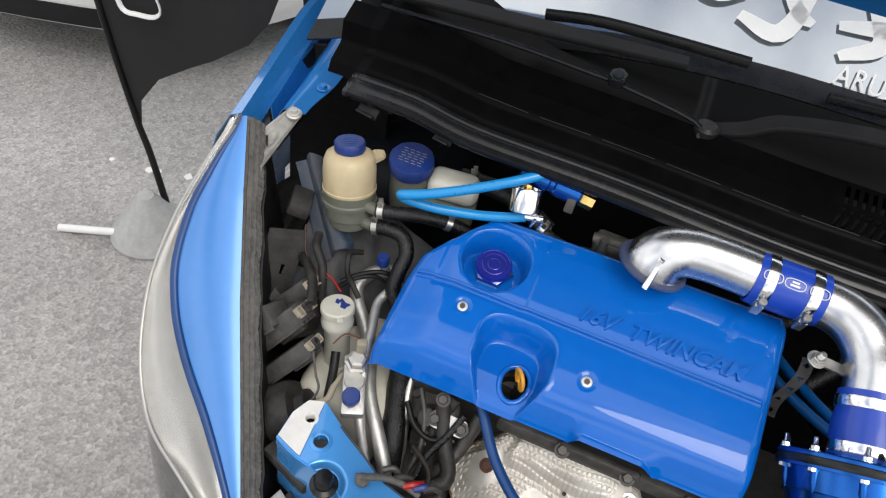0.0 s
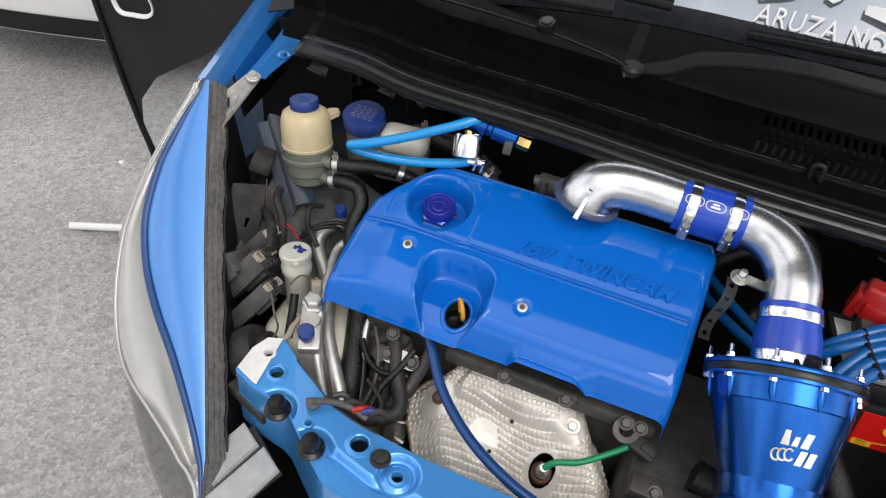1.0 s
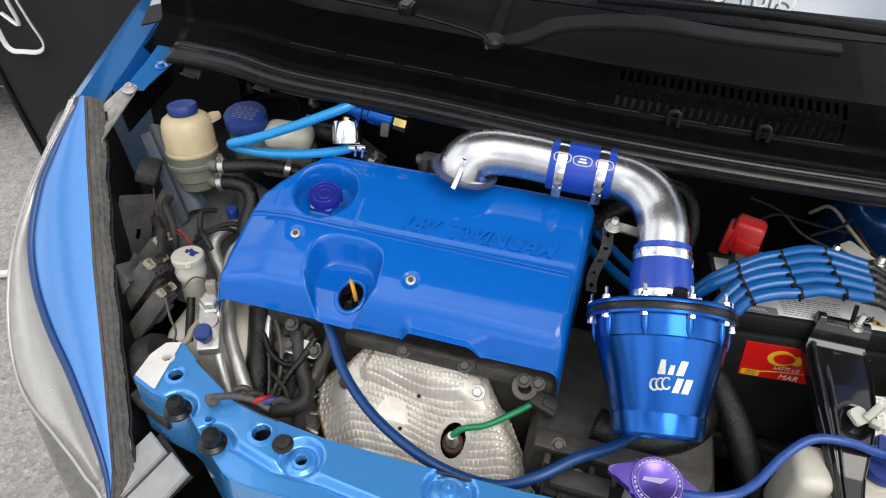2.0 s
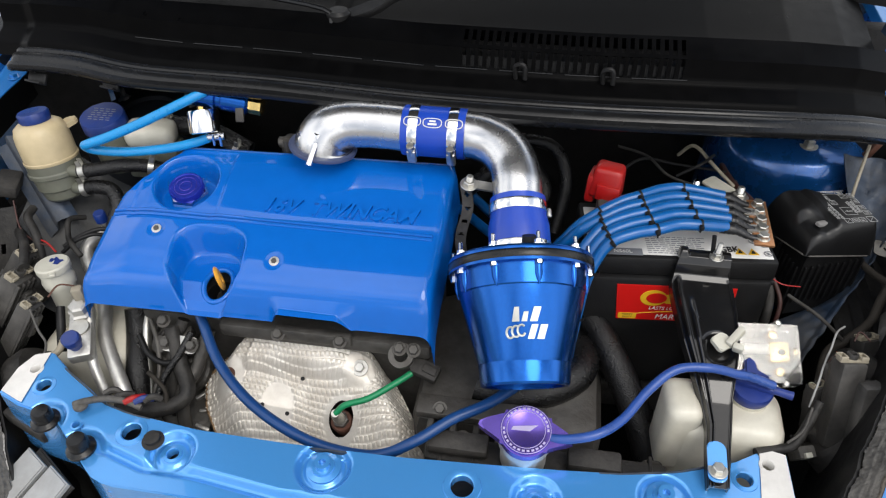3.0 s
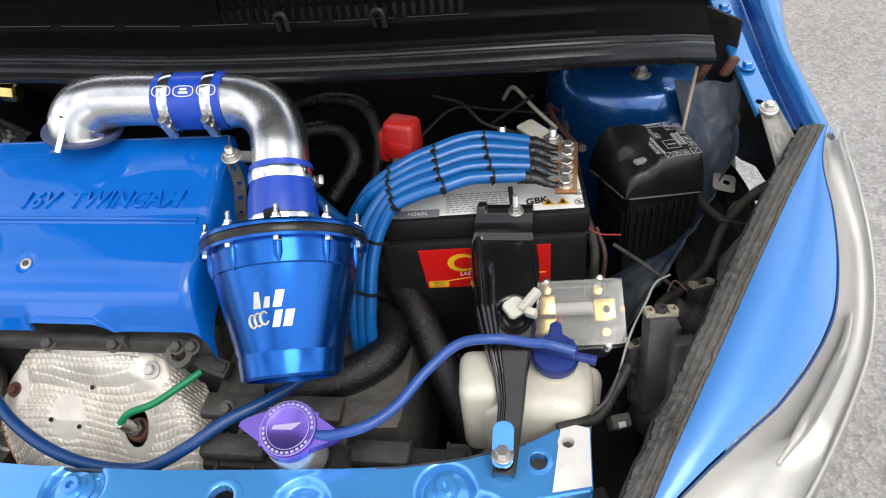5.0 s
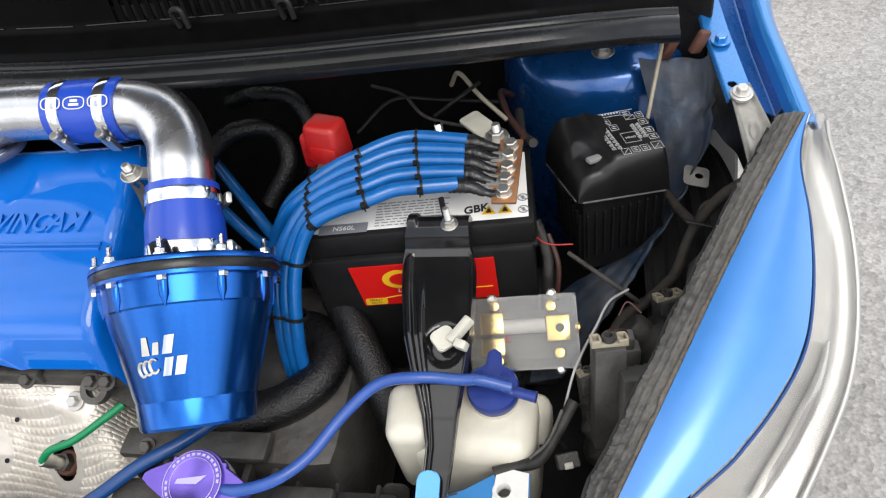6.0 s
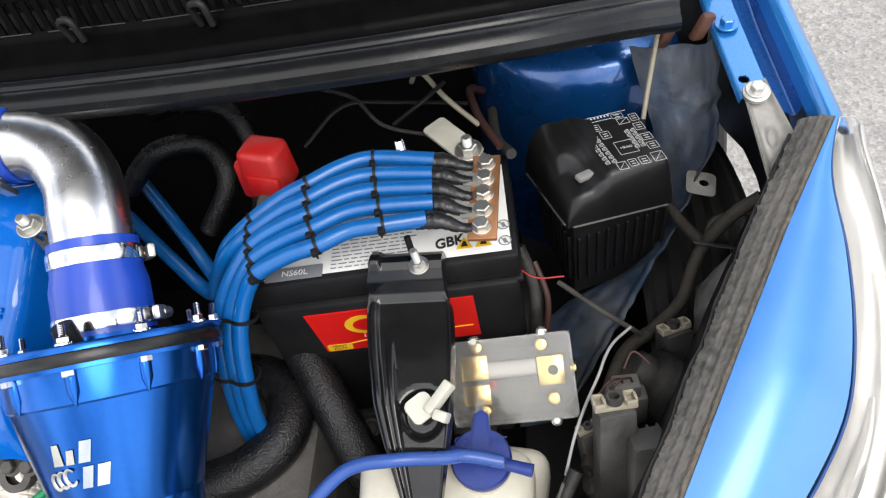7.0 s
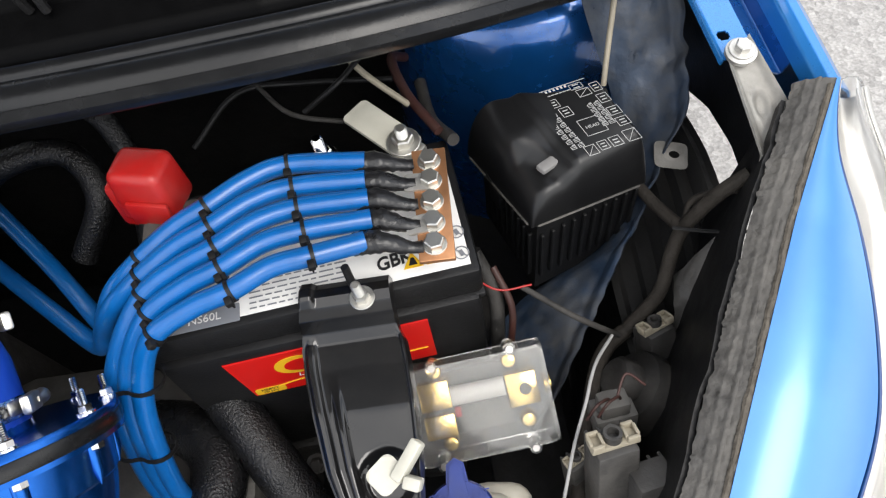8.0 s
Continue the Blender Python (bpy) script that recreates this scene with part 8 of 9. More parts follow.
lamp_connector((-0.518, 0.165, 0.862), (0.6, 0.2, 0.8), -35, "dusty black connector with a pale tab", scale=0.8)
lamp_connector((-0.540, 0.120, 0.840), (0.6, 0.1, 0.8), -35, "plain dusty black connector", False, 1.2)
# lamp back covers
for x, y, z, r, ax in ((-0.478, 0.055, 0.745, 0.040, (0.8, 0.4, 0.5)), (-0.520, 0.150, 0.815, 0.028, (0.8, 0.4, 0.6)), (0.535, 0.105, 0.755, 0.036, (-0.7, 0.4, 0.6)), (0.570, 0.185, 0.79, 0.030, (-0.7, 0.3, 0.6))):
    lc = thing("lamp_back_cover", "dusty black round cover behind the headlamp", "lamp cover", (x, y, z))
    bm = lathe(bmesh.new(), [(r, -0.03), (r, 0.0), (r * 0.92, 0.006), (r * 0.6, 0.010), (r * 0.55, 0.022), (r * 0.45, 0.025)], frame_to((x, y, z), ax), 32, shape=lambda a: 1 + 0.02 * (1 if math.sin(9 * a) > 0 else 0))
    part("cover_disc", bm, M["black_dusty"], lc)
for pts, r, mt in (([(-0.500, 0.135, 0.865), (-0.52, 0.17, 0.872), (-0.55, 0.20, 0.865), (-0.56, 0.215, 0.83)], 0.0065, "black_dusty"),
                   ([(-0.545, 0.235, 0.880), (-0.535, 0.21, 0.884), (-0.515, 0.19, 0.872), (-0.505, 0.17, 0.84)], 0.006, "black_dusty"),
                   ([(-0.560, 0.225, 0.900), (-0.545, 0.20, 0.875), (-0.520, 0.185, 0.868), (-0.490, 0.180, 0.862)], 0.0012, "brown_wire"),
                   ([(-0.520, 0.188, 0.869), (-0.498, 0.184, 0.866), (-0.478, 0.172, 0.862)], 0.0012, "red"),
                   ([(-0.495, 0.205, 0.84), (-0.470, 0.225, 0.85), (-0.445, 0.24, 0.85), (-0.415, 0.25, 0.83)], 0.0035, "black"),
                   ([(-0.495, 0.198, 0.835), (-0.475, 0.215, 0.848), (-0.45, 0.232, 0.845), (-0.425, 0.24, 0.81)], 0.003, "black"),
                   ([(-0.46, 0.19, 0.84), (-0.475, 0.20, 0.85), (-0.49, 0.215, 0.85), (-0.50, 0.24, 0.86), (-0.49, 0.26, 0.85)], 0.004, "black_dusty"),
                   ([(-0.470, 0.085, 0.842), (-0.458, 0.070, 0.82), (-0.450, 0.062, 0.80), (-0.462, 0.045, 0.77)], 0.0016, "seal_dusty"),
                   ([(-0.452, 0.112, 0.82), (-0.445, 0.092, 0.805), (-0.440, 0.07, 0.78)], 0.006, "black")):
    loom(pts, r, "thin wire among the dusty connectors", mt, "wire")
for pts, r, mt in (([(0.455, 0.262, 0.872), (0.475, 0.248, 0.866), (0.50, 0.25, 0.862)], 0.0008, "red"),
                   ([(0.462, 0.285, 0.86), (0.474, 0.262, 0.83), (0.472, 0.24, 0.79), (0.47, 0.23, 0.74)], 0.006, "black_dusty"),
                   ([(0.475, 0.275, 0.85), (0.485, 0.25, 0.83), (0.482, 0.235, 0.79)], 0.0028, "brown_wire"),
                   ([(0.495, 0.262, 0.835), (0.53, 0.235, 0.828), (0.565, 0.225, 0.800)], 0.0024, "black_dusty"),
                   ([(0.660, 0.292, 0.900), (0.640, 0.288, 0.884), (0.622, 0.284, 0.852), (0.612, 0.272, 0.835), (0.600, 0.25, 0.812), (0.572, 0.232, 0.790)], 0.0056, "tape"),
                   ([(0.598, 0.338, 0.840), (0.608, 0.312, 0.843), (0.620, 0.284, 0.850)], 0.0050, "tape"),
                   ([(0.572, 0.232, 0.790), (0.556, 0.222, 0.786), (0.542, 0.20, 0.79), (0.527, 0.16, 0.79), (0.51, 0.11, 0.79)], 0.0065, "tape"),
                   ([(0.664, 0.285, 0.890), (0.645, 0.296, 0.874), (0.628, 0.297, 0.864), (0.622, 0.284, 0.850)], 0.0028, "tape"),
                   ([(0.500, 0.095, 0.83), (0.485, 0.07, 0.818), (0.470, 0.050, 0.806), (0.452, 0.046, 0.800), (0.43, 0.038, 0.80)], 0.0055, "black_dusty"),
                   ([(0.490, 0.085, 0.832), (0.478, 0.06, 0.822), (0.462, 0.048, 0.812)], 0.0014, "seal_dusty"),
                   ([(0.560, 0.165, 0.865), (0.548, 0.172, 0.872), (0.540, 0.160, 0.868)], 0.0009, "brown_wire"),
                   ([(0.470, 0.062, 0.806), (0.487, 0.070, 0.80), (0.492, 0.070, 0.788)], 0.0016, "black"),
                   ([(0.552, 0.212, 0.838), (0.536, 0.192, 0.850), (0.528, 0.178, 0.852), (0.522, 0.164, 0.850), (0.509, 0.138, 0.846), (0.500, 0.116, 0.842), (0.492, 0.095, 0.82)], 0.0012, "bumper_grey"),
                   ([(0.578, 0.385, 0.905), (0.584, 0.405, 0.93), (0.592, 0.43, 0.965)], 0.0022, "beige"),
                   ([(0.43, 0.40, 0.90), (0.40, 0.42, 0.92), (0.375, 0.45, 0.93), (0.36, 0.47, 0.90)], 0.0026, "beige"),
                   ([(0.45, 0.37, 0.90), (0.43, 0.41, 0.90), (0.42, 0.45, 0.90), (0.43, 0.47, 0.88)], 0.004, "brown_wire"),
                   ([(0.46, 0.36, 0.90), (0.445, 0.40, 0.88), (0.44, 0.44, 0.88)], 0.005, "black_dusty"),
                   ([(0.35, 0.40, 0.91), (0.38, 0.405, 0.93), (0.40, 0.43, 0.93)], 0.0022, "black"),
                   ([(0.26, 0.39, 0.90), (0.30, 0.42, 0.92), (0.35, 0.43, 0.91), (0.42, 0.42, 0.91)], 0.0022, "black"),
                   ([(0.27, 0.45, 0.92), (0.31, 0.43, 0.92), (0.34, 0.40, 0.91), (0.39, 0.39, 0.90)], 0.0020, "black_dusty")):
    loom(pts, r, "thin wire among the dusty fittings", mt, "wire")
# connector dangling by the right panel end
pc2 = thing("loose_connector", "small pale grey plug hanging on a wire", "connector", (0.493, 0.062, 0.768))
bm = box(bmesh.new(), (0, 0, 0), (0.020, 0.014, 0.028), pose(0.493, 0.066, 0.771, 25, 0, 15), 0.002)
part("plug_shell", bm, M["seal_dusty"], pc2)
bm = box(bmesh.new(), (0, 0, 0), (0.008, 0.006, 0.018), pose(0.494, 0.058, 0.778, 25, 0, 15), 0.001)
part("plug_latch", bm, M["white"], pc2)

# small fittings under the front of the cover
for pts, r, mt in (([(-0.345, 0.105, 0.790), (-0.325, 0.085, 0.778), (-0.300, 0.078, 0.772), (-0.275, 0.088, 0.776)], 0.0040, "black"),
                   ([(-0.335, 0.125, 0.800), (-0.318, 0.100, 0.785), (-0.308, 0.070, 0.760), (-0.312, 0.040, 0.735)], 0.0034, "grime"),
                   ([(-0.270, 0.110, 0.802), (-0.280, 0.085, 0.785), (-0.295, 0.060, 0.765), (-0.300, 0.035, 0.745)], 0.0046, "hose_black"),
                   ([(-0.315, 0.060, 0.772), (-0.298, 0.050, 0.770), (-0.284, 0.040, 0.762), (-0.278, 0.020, 0.750)], 0.0030, "tape")):
    loom(pts, r, "thin greasy tube below the engine cover", mt, "tube")
fit_ = thing("engine_fitting", "greasy cast fitting with bolts under the cover", "fitting", (-0.30, 0.11, 0.77))
bm = lathe(bmesh.new(), [(0.016, -0.02), (0.017, 0.0), (0.013, 0.004), (0.012, 0.016), (0.009, 0.018)], frame_to((-0.312, 0.108, 0.772), (-0.2, -0.6, 0.75)), 24)
part("casting", bm, M["grime"], fit_)
bm = slab(bmesh.new(), rounded(0.050, 0.022, 0.008), -0.004, 0.0, frame_to((-0.285, 0.098, 0.790), (0, -0.6, 0.8), (0, 1, 0)), 0.001)
part("flange", bm, M["dullalu"], fit_)
for dx in (-0.018, 0.018):
    piece("flange_bolt", hb, frame_to((-0.285 + dx, 0.098, 0.790), (0, -0.6, 0.8)), fit_)

# hoses and darker forms right of the engine
rubber_hose([(0.110, 0.105, 0.775), (0.145, 0.100, 0.770), (0.197, 0.112, 0.770), (0.235, 0.142, 0.774), (0.237, 0.182, 0.770), (0.208, 0.212, 0.762), (0.15, 0.23, 0.74)], 0.022, "thick matt black hose curling below the filter")
rubber_hose([(0.17, 0.34, 0.80), (0.24, 0.24, 0.79), (0.29, 0.16, 0.76), (0.33, 0.10, 0.70), (0.36, 0.05, 0.6)], 0.020, "long dark hose below the battery")
rubber_hose([(0.06, 0.38, 0.87), (0.10, 0.40, 0.90), (0.15, 0.41, 0.895), (0.17, 0.38, 0.87), (0.14, 0.35, 0.83)], 0.011, "dark heater hose behind the intake pipe")
rubber_hose([(0.08, 0.46, 0.90), (0.13, 0.44, 0.925), (0.18, 0.43, 0.92), (0.20, 0.40, 0.88), (0.19, 0.36, 0.82)], 0.009, "grey-brown hose behind the intake pipe")
rubber_hose([(-0.40, 0.38, 0.94), (-0.35, 0.375, 0.945), (-0.31, 0.37, 0.94), (-0.26, 0.36, 0.92)], 0.014, "dark vacuum hose on the brake reservoir", (3,))
rubber_hose([(-0.285, 0.345, 0.94), (-0.25, 0.335, 0.93), (-0.22, 0.34, 0.92), (-0.18, 0.36, 0.91)], 0.009, "dark hose behind the cover", (4,))
bt = thing("battery_tray", "black battery tray with bolts below the battery", "battery tray", (0.34, 0.29, 0.62))
bm = box(bmesh.new(), (0.344, 0.290, 0.668), (0.27, 0.17, 0.016), None, 0.006)
part("tray", bm, M["black_dusty"], bt)
bm = bmesh.new()
box(bm, (0.33, 0.215, 0.655), (0.22, 0.02, 0.05), None, 0.005)
box(bm, (0.40, 0.25, 0.60), (0.05, 0.12, 0.12), None, 0.008)
part("tray_bracket", bm, M["black_dusty"], bt)
piece("tray_bolt", hb, frame_to((0.300, 0.185, 0.700), (0, -0.6, 0.8)), bt)
rail = thing("side_rail", "steel side rail of the bay, coloured dark as shade", "rail", (0.47, 0.2, 0.55))
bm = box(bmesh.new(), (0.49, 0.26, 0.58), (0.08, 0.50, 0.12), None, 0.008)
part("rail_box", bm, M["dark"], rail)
rail2 = thing("side_rail", "steel side rail of the bay, coloured dark as shade", "rail", (-0.50, 0.2, 0.55))
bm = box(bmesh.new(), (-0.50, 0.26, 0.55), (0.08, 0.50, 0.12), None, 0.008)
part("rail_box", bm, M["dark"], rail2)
ip = thing("inner_panel", "dirty blue inner panel folding down beside the fuse box", "body panel", (0.53, 0.26, 0.75))


RX = ([0.17, 0.20, 0.264, 0.315, 0.345, 0.36, 0.415, 0.44], [0.490, 0.515, 0.562, 0.600, 0.620, 0.638, 0.6475, 0.646], [0.745, 0.762, 0.787, 0.822, 0.848, 0.878, 0.899, 0.93])
LX = ([0.17, 0.22, 0.265, 0.29, 0.315, 0.36, 0.40, 0.44], [0.452, 0.458, 0.468, 0.500, 0.572, 0.596, 0.590, 0.570], [0.730, 0.735, 0.742, 0.752, 0.778, 0.825, 0.875, 0.935])


def inner_fold(u, v):
    """The side panel: u from the fuse box out to its bare edge, v from the lamp back to the strut tower."""
    y = 0.17 + 0.27 * v
    x0, z0 = float(np.interp(y, LX[0], LX[1])), float(np.interp(y, LX[0], LX[2]))
    x1, z1 = float(np.interp(y, RX[0], RX[1])), float(np.interp(y, RX[0], RX[2]))
    x1 += 0.0035 * noise.noise(Vector((90 * y, 1, 3)))
    crumple = 0.005 * noise.noise(Vector((35 * (x0 + (x1 - x0) * u), 25 * y, 2))) + 0.002 * noise.noise(Vector((90 * (x0 + (x1 - x0) * u), 90 * y, 6)))
    return (x0 + (x1 - x0) * u, y, z0 + (z1 - z0) * u + crumple + 0.006 * smooth01((u - 0.86) / 0.1) + 0.006 * smooth01((y - 0.345) / 0.004))


bm = sheet(bmesh.new(), inner_fold, 44, 80, 0.002)
part("folded_sheet", bm, M["paint_dull"], ip)


def tab_pt(u, v):
    a = 2 * math.pi * u
    q = max(abs(math.cos(a)) ** 6 + abs(math.sin(a)) ** 6, 1e-6) ** (-1 / 6)
    ox, oy = 0.0200 * q * math.cos(a), 0.0135 * q * math.sin(a)
    hx, hy = 0.0065 * math.cos(a) + 0.004, 0.0036 * math.sin(a) + 0.001
    p, r = hx + (ox - hx) * v, hy + (oy - hy) * v
    return Vector((0.627, 0.345, 0.858)) + Vector((0.62, -0.18, -0.04)) * p + Vector((0.08, 0.66, 0.45)) * r * 0.95


bm = sheet(bmesh.new(), tab_pt, 48, 4, 0.0018)
part("slotted_tab", bm, M["stay_steel"], ip, "steel tab with an oval slot")
for x, y, z in ((0.600, 0.435, 0.955), (0.628, 0.428, 0.965), (0.592, 0.45, 0.985)):
    bm = box(bmesh.new(), (0, 0, 0), (0.014, 0.008, 0.026), pose(x, y, z, 10, 20, 30), 0.003)
    part("rusty_bracket", bm, M["rust"], ip, "rusty bracket")
# dusty shelf of the apron below the reservoirs
def apron_shelf(u, v):
    x, y = -0.575 + 0.175 * u, 0.150 + 0.20 * v
    z = 0.822 - 0.055 * u + 0.075 * v * v + 0.055 * (1 - u) ** 2 - 0.030 * smooth01((0.35 - v) / 0.35)
    z += 0.006 * smooth01((0.035 - abs(x + 0.500 + 0.3 * (y - 0.25))) / 0.012) + 0.002 * noise.noise(Vector((x * 40, y * 40, 3)))
    return (x, y, z - 0.030)


bm = sheet(bmesh.new(), apron_shelf, 50, 50, 0.002)
part("apron_shelf", bm, M["apron_dust"], car, "dusty grey-blue apron shelf")
stay_bolt = hex_bolt_mesh("stay_bolt", 0.0055, 0.005, 0.0088, M["dullalu"])
# fender stays: stamped triangular plates between fender and lamp
for sgn, q in ((-1, ((-0.628, 0.318, 0.996), (-0.632, 0.235, 0.955), (-0.664, 0.262, 0.972))), (1, ((0.658, 0.357, 0.953), (0.660, 0.288, 0.921), (0.687, 0.312, 0.930)))):
    st = thing("fender_stay", "dusty stamped steel stay between fender and lamp", "bracket", q[0])
    A, B, C = (Vector(p) for p in q)

    def stay_pt(u, v, A=A, B=B, C=C):
        lo, hi = B.lerp(C, u), A + (C - B).normalized() * 0.022 * (u - 0.5)
        bow = 0.0045 * (1 - smooth01(min(u, 1 - u) / 0.2)) - 0.003 * smooth01((0.2 - math.hypot(u - 0.5, (v - 0.6) * 1.2)) / 0.1)
        return hi.lerp(lo, v) + Vector((0, 0, bow))
    bm = sheet(bmesh.new(), stay_pt, 20, 24, 0.0018)
    part("plate", bm, M["stay_zinc"], st)
    bm = lathe(bmesh.new(), [(0.0105, -0.002), (0.0105, 0.001), (0.009, 0.002)], frame_to(A + Vector((0, -0.004, 0.003)), (0, -0.15, 1)), 24)
    part("washer_boss", bm, M["dullalu"], st)
    piece("stay_bolt", stay_bolt, frame_to(A + Vector((0, -0.004, 0.005)), (0, -0.1, 1)), st)
    bm = sheet(bmesh.new(), lambda u, v: stay_pt(u * 0.45, 1.0) + Vector((0, -0.008 * v, -0.030 * v)), 12, 12, 0.0018)
    part("foot", bm, M["stay_zinc"], st)
fs = thing("fender_seal", "black rubber strip under the fender lip", "seal", (-0.675, 0.5, 0.9))
bm = sheet(bmesh.new(), lambda u, v: (-(0.676 + 0.012 * v + 0.018 * u), 0.34 + 0.5 * u, 0.985 + 0.05 * u - 0.085 * (1 - v)), 20, 6, 0.003)
part("strip", bm, M["black"], fs)
gp = thing("apron_bracket", "dusty bracket and gusset on the apron", "bracket", (-0.56, 0.25, 0.88))
bm = box(bmesh.new(), (0, 0, 0), (0.030, 0.045, 0.020), pose(-0.585, 0.255, 0.905, 0, 20, 20), 0.004)
part("clip_block", bm, M["black_dusty"], gp)
def gusset(u, v):
    a, b = Vector((-0.614, 0.292, 0.950)).lerp(Vector((-0.572, 0.318, 0.935)), u), Vector((-0.538, 0.232, 0.838)).lerp(Vector((-0.502, 0.262, 0.846)), u)
    p = a.lerp(b, v)
    return p + Vector((0, 0, 0.010 * math.sin(math.pi * u) - 0.012 * smooth01((0.35 - u) / 0.05) + 0.002 * noise.noise(p * 60)))


bm = sheet(bmesh.new(), gusset, 24, 30, 0.002)
part("blue_gusset", bm, M["paint_dull"], gp)
bm = sheet(bmesh.new(), lambda u, v: (-0.600 + 0.045 * u, 0.20 - 0.06 * v + 0.02 * u, 0.895 - 0.10 * v), 16, 16, 0.003, lambda u, v: math.hypot(u - 0.6, v - 0.5) > 0.07)
part("black_plate", bm, M["black_dusty"], gp)
throttle = thing("throttle_body", "dull cast throttle body behind the cover", "throttle body", (-0.17, 0.33, 0.9))
bm = bmesh.new()
box(bm, (-0.175, 0.345, 0.935), (0.045, 0.030, 0.050), None, 0.006)
tube(bm, [(-0.20, 0.34, 0.955), (-0.15, 0.34, 0.962)], 0.008, 10)
tube(bm, [(-0.185, 0.328, 0.94), (-0.185, 0.328, 0.968)], 0.006, 10)
part("casting", bm, M["grime"], throttle)

# ---- outside: feather flag, its foot, a parked white car, loose specks ----
flag = thing("feather_flag", "black feather flag with a white outline print on a pole", "flag", (-1.42, 0.80, 0))
PY = 0.83
POLE = [(-1.360, PY, 0.03), (-1.390, PY, 0.251), (-1.417, PY, 0.385), (-1.459, PY, 0.697), (-1.54, PY, 1.525), (-1.59, PY, 2.375)]
bm = tube(bmesh.new(), POLE, [0.010, 0.009, 0.008, 0.006], 12)
part("pole", bm, M["black"], flag)
bm = lathe(bmesh.new(), [(0.115, 0), (0.118, 0.012), (0.10, 0.04), (0.055, 0.10), (0.030, 0.14), (0.022, 0.15)], Matrix.Translation((-1.385, 0.775, 0)), 36)
part("cone_foot", bm, M["bumper_grey"], flag, "pale grey plastic foot")
bm = tube(bmesh.new(), [(-1.40, 0.730, 0.03), (-1.50, 0.693, 0.022), (-1.612, 0.655, 0.013)], 0.012, 12)
part("foot_leg", bm, M["bright"], flag, "white foot leg")


def cloth(u, v):
    """u from the pole outwards, v from the curved lower edge up."""
    lo = float(np.interp(u, [0, 0.03, 0.18, 0.40, 0.556, 0.8, 0.93, 1.0], [0.31, 0.40, 0.488, 0.555, 0.60, 0.688, 0.762, 0.84]))
    z = lo + 0.028 + (2.3 - lo) * v
    lean = float(np.interp(z, [0.31, 0.36, 0.672, 1.5, 2.35], [-1.362, -1.371, -1.413, -1.494, -1.544])) - float(np.interp(lo, [0.31, 0.36, 0.672, 1.5], [-1.362, -1.371, -1.413, -1.494]))
    return (-1.402 + 0.452 * u + lean, PY + 0.006 + 0.02 * math.sin(5 * u + 2 * v) * u, z)


bm = sheet(bmesh.new(), cloth, 60, 30, 0.002)
part("cloth", bm, M["fabric"], flag, "black cloth")
for pts in (((-1.36, 0.90), (-1.345, 0.73), (-1.332, 0.673), (-1.29, 0.672), (-1.245, 0.680), (-1.225, 0.705), (-1.244, 0.760), (-1.28, 0.88)), ((-1.315, 0.765), (-1.275, 0.742), (-1.285, 0.80))):
    bm = tube(bmesh.new(), [(x - 0.040, PY - 0.016, z + 0.028) for x, z in pts], 0.006, 8, 4, flat=0.5)
    part("printed_outline", bm, M["white_print"], flag)
oc = thing("parked_car", "white parked car seen by its bumper", "car", (-2.17, 1.5, 0))
OM = pose(-2.17, 1.30, 0, 0, 0, 17)


def nose(u, v):
    a = (u - 0.5) * 2
    prof_y = [0.10, 0.02, 0.0, 0.0, 0.02, 0.10, 0.45]
    prof_z = [0.16, 0.18, 0.24, 0.34, 0.46, 0.62, 0.80]
    t = np.linspace(0, 1, 7)
    return OM @ Vector((a * 0.8, float(np.interp(v, t, prof_y)) + 0.35 * abs(a) ** 3, float(np.interp(v, t, prof_z))))


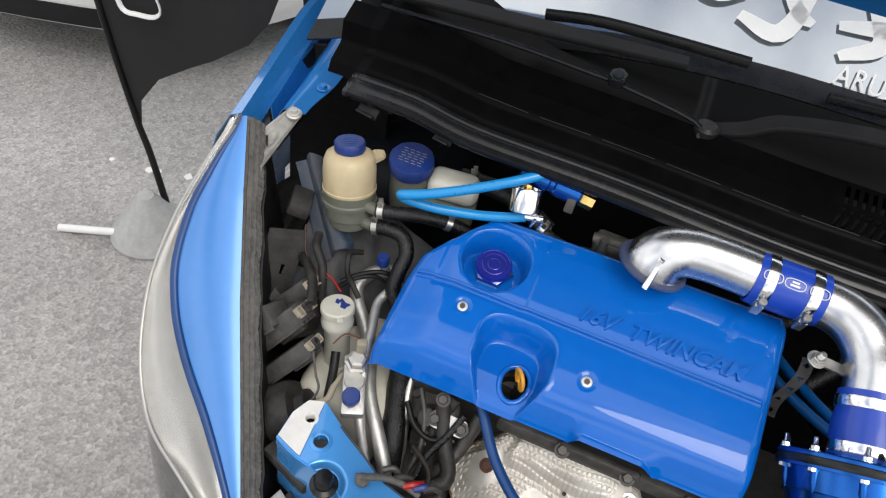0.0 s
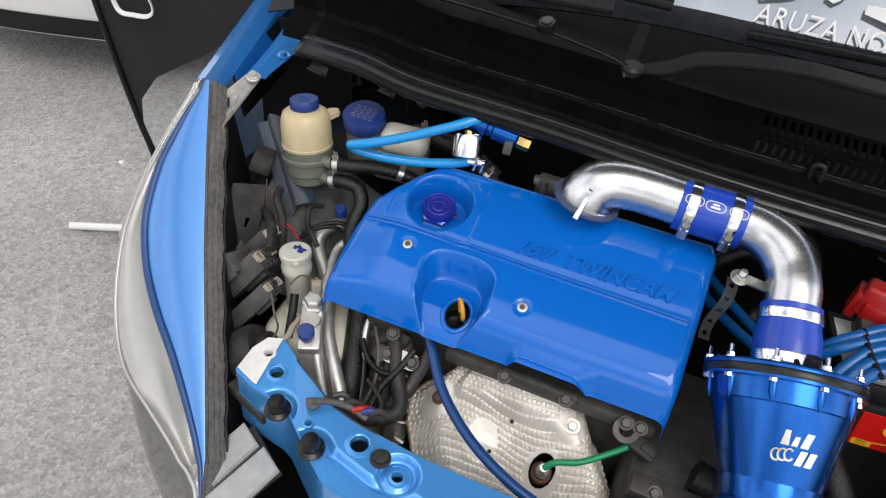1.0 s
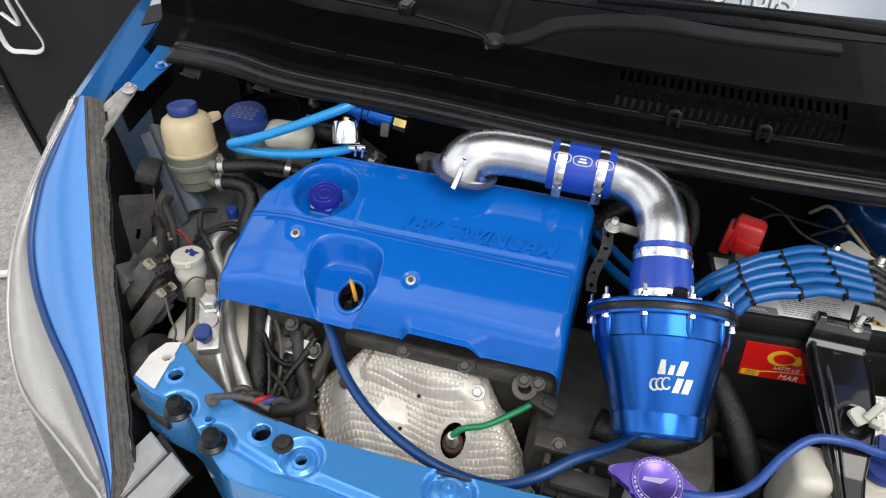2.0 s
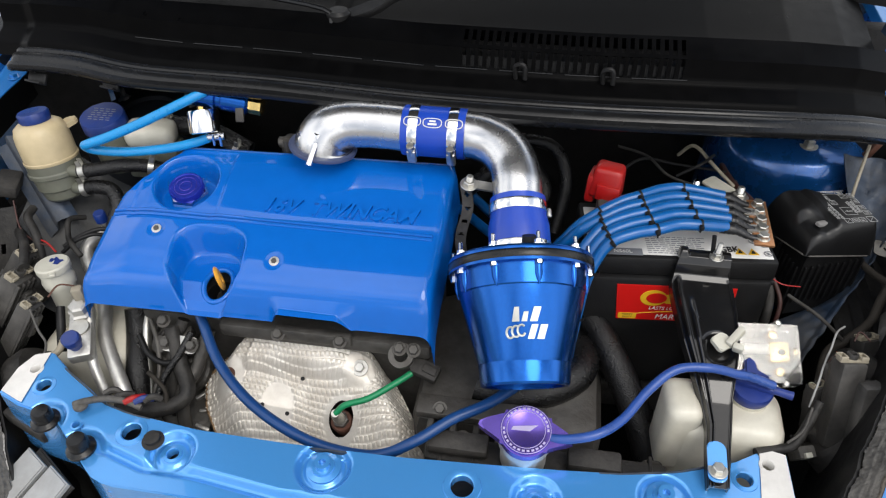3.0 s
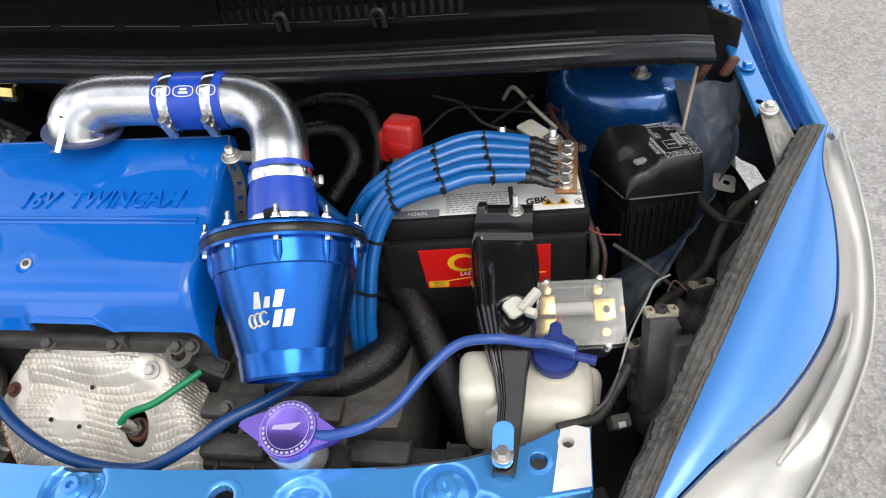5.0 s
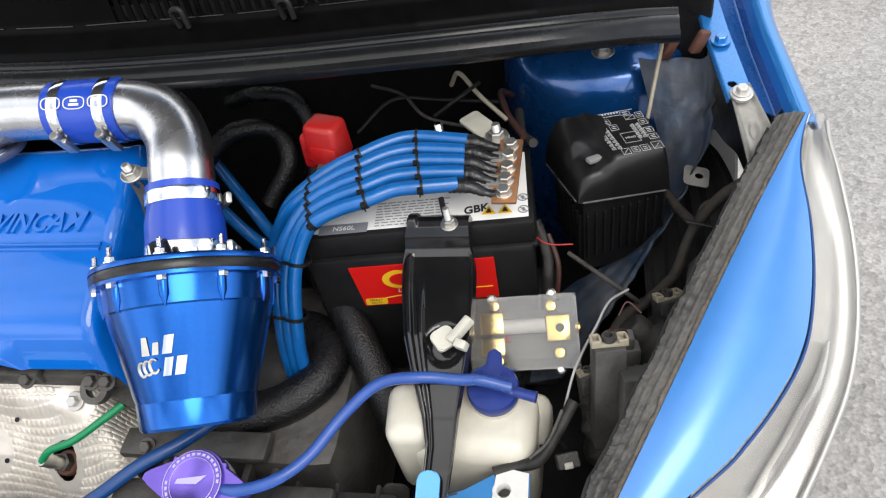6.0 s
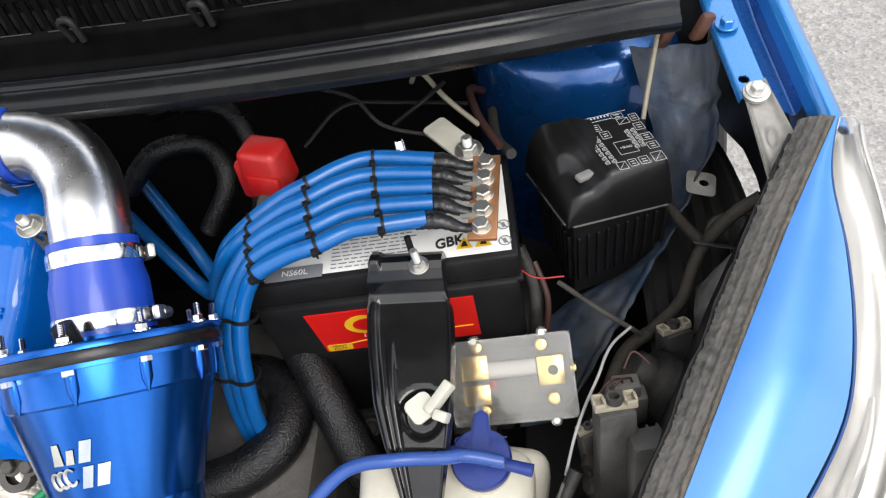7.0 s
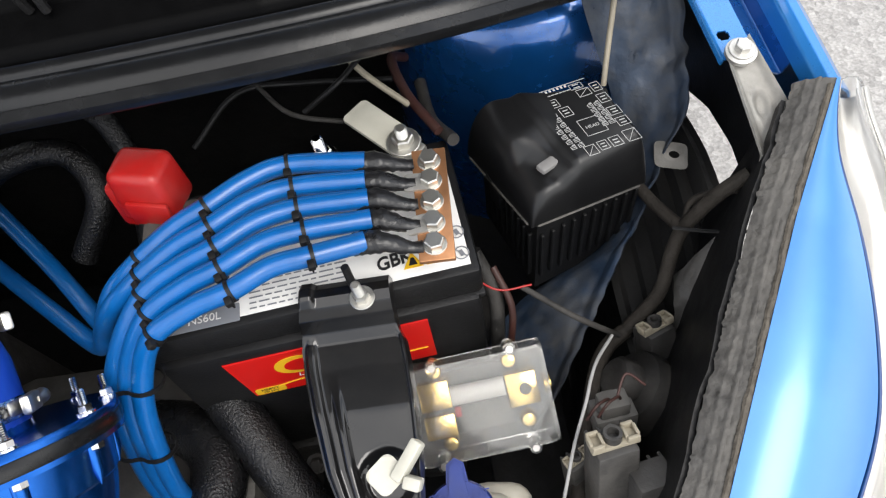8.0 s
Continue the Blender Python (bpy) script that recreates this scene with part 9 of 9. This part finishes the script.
bm = sheet(bmesh.new(), nose, 40, 24, 0.004)
part("bumper_shell", bm, M["bright"], oc)
bm = sheet(bmesh.new(), lambda u, v: OM @ Vector(((u - 0.5) * 1.2, -0.004 + 0.35 * abs((u - 0.5) * 1.5) ** 3, 0.20 + 0.07 * v)), 30, 4, 0.004)
part("lower_grille", bm, M["black"], oc)
SIDE = OM @ Matrix(((0, 0, 1, 0), (1, 0, 0, 0), (0, 1, 0, 0), (0, 0, 0, 1)))
bm = slab(bmesh.new(), [(0.42, 0.22), (0.38, 0.55), (0.50, 0.80), (1.05, 0.92), (1.30, 0.95), (3.55, 0.98), (3.85, 0.85), (3.92, 0.55), (3.85, 0.24)], -0.80, 0.80, SIDE, 0.05)
pbody = part("body", bm, M["bright"], oc, "white car body")
bm = slab(bmesh.new(), [(1.20, 0.94), (1.85, 1.40), (2.10, 1.46), (3.05, 1.46), (3.30, 1.40), (3.60, 0.97)], -0.66, 0.66, SIDE, 0.05)
part("cabin", bm, M["bright"], pbody)
for z0, z1 in ((-0.668, -0.661), (0.661, 0.668)):
    bm = slab(bmesh.new(), [(1.45, 0.99), (1.92, 1.34), (2.40, 1.38), (2.40, 0.99)], z0, z1, SIDE)
    part("side_window", bm, M["glass"], pbody, "dark side window")
    bm = slab(bmesh.new(), [(2.48, 0.99), (2.48, 1.38), (3.10, 1.36), (3.38, 0.99)], z0, z1, SIDE)
    part("side_window", bm, M["glass"], pbody, "dark side window")
bm = sheet(bmesh.new(), lambda u, v: OM @ Vector(((u - 0.5) * 1.20, 1.235 + 0.57 * v, 0.978 + 0.40 * v)), 12, 6, 0.01)
part("windscreen", bm, M["glass"], pbody, "dark windscreen")
for sx in (-0.72, 0.72):
    bm = lathe(bmesh.new(), [(0.14, 0), (0.27, 0), (0.29, 0.04), (0.29, 0.14), (0.27, 0.18), (0.14, 0.18)], OM @ pose(sx - 0.09, 0.72, 0.29, 0, 90, 0), 32)
    part("wheel", bm, M["tyre"], oc)
rng = random.Random(9)
for x, y, s in ((-1.700, 0.980, 0.012), (-1.57, 0.995, 0.018), (-1.54, 1.005, 0.014), (-1.45, 1.03, 0.02)):
    lt = thing("litter", "small white scrap lying on the asphalt", "litter", (x, y, 0))
    o = [(s * rng.uniform(0.5, 1) * math.cos(a), s * rng.uniform(0.5, 1) * math.sin(a)) for a in np.linspace(0, 2 * math.pi, 8)[:-1]]
    bm = slab(bmesh.new(), o, 0.0, 0.005, pose(x, y, 0.0), 0.001)
    part("scrap", bm, M["white_print"], lt)
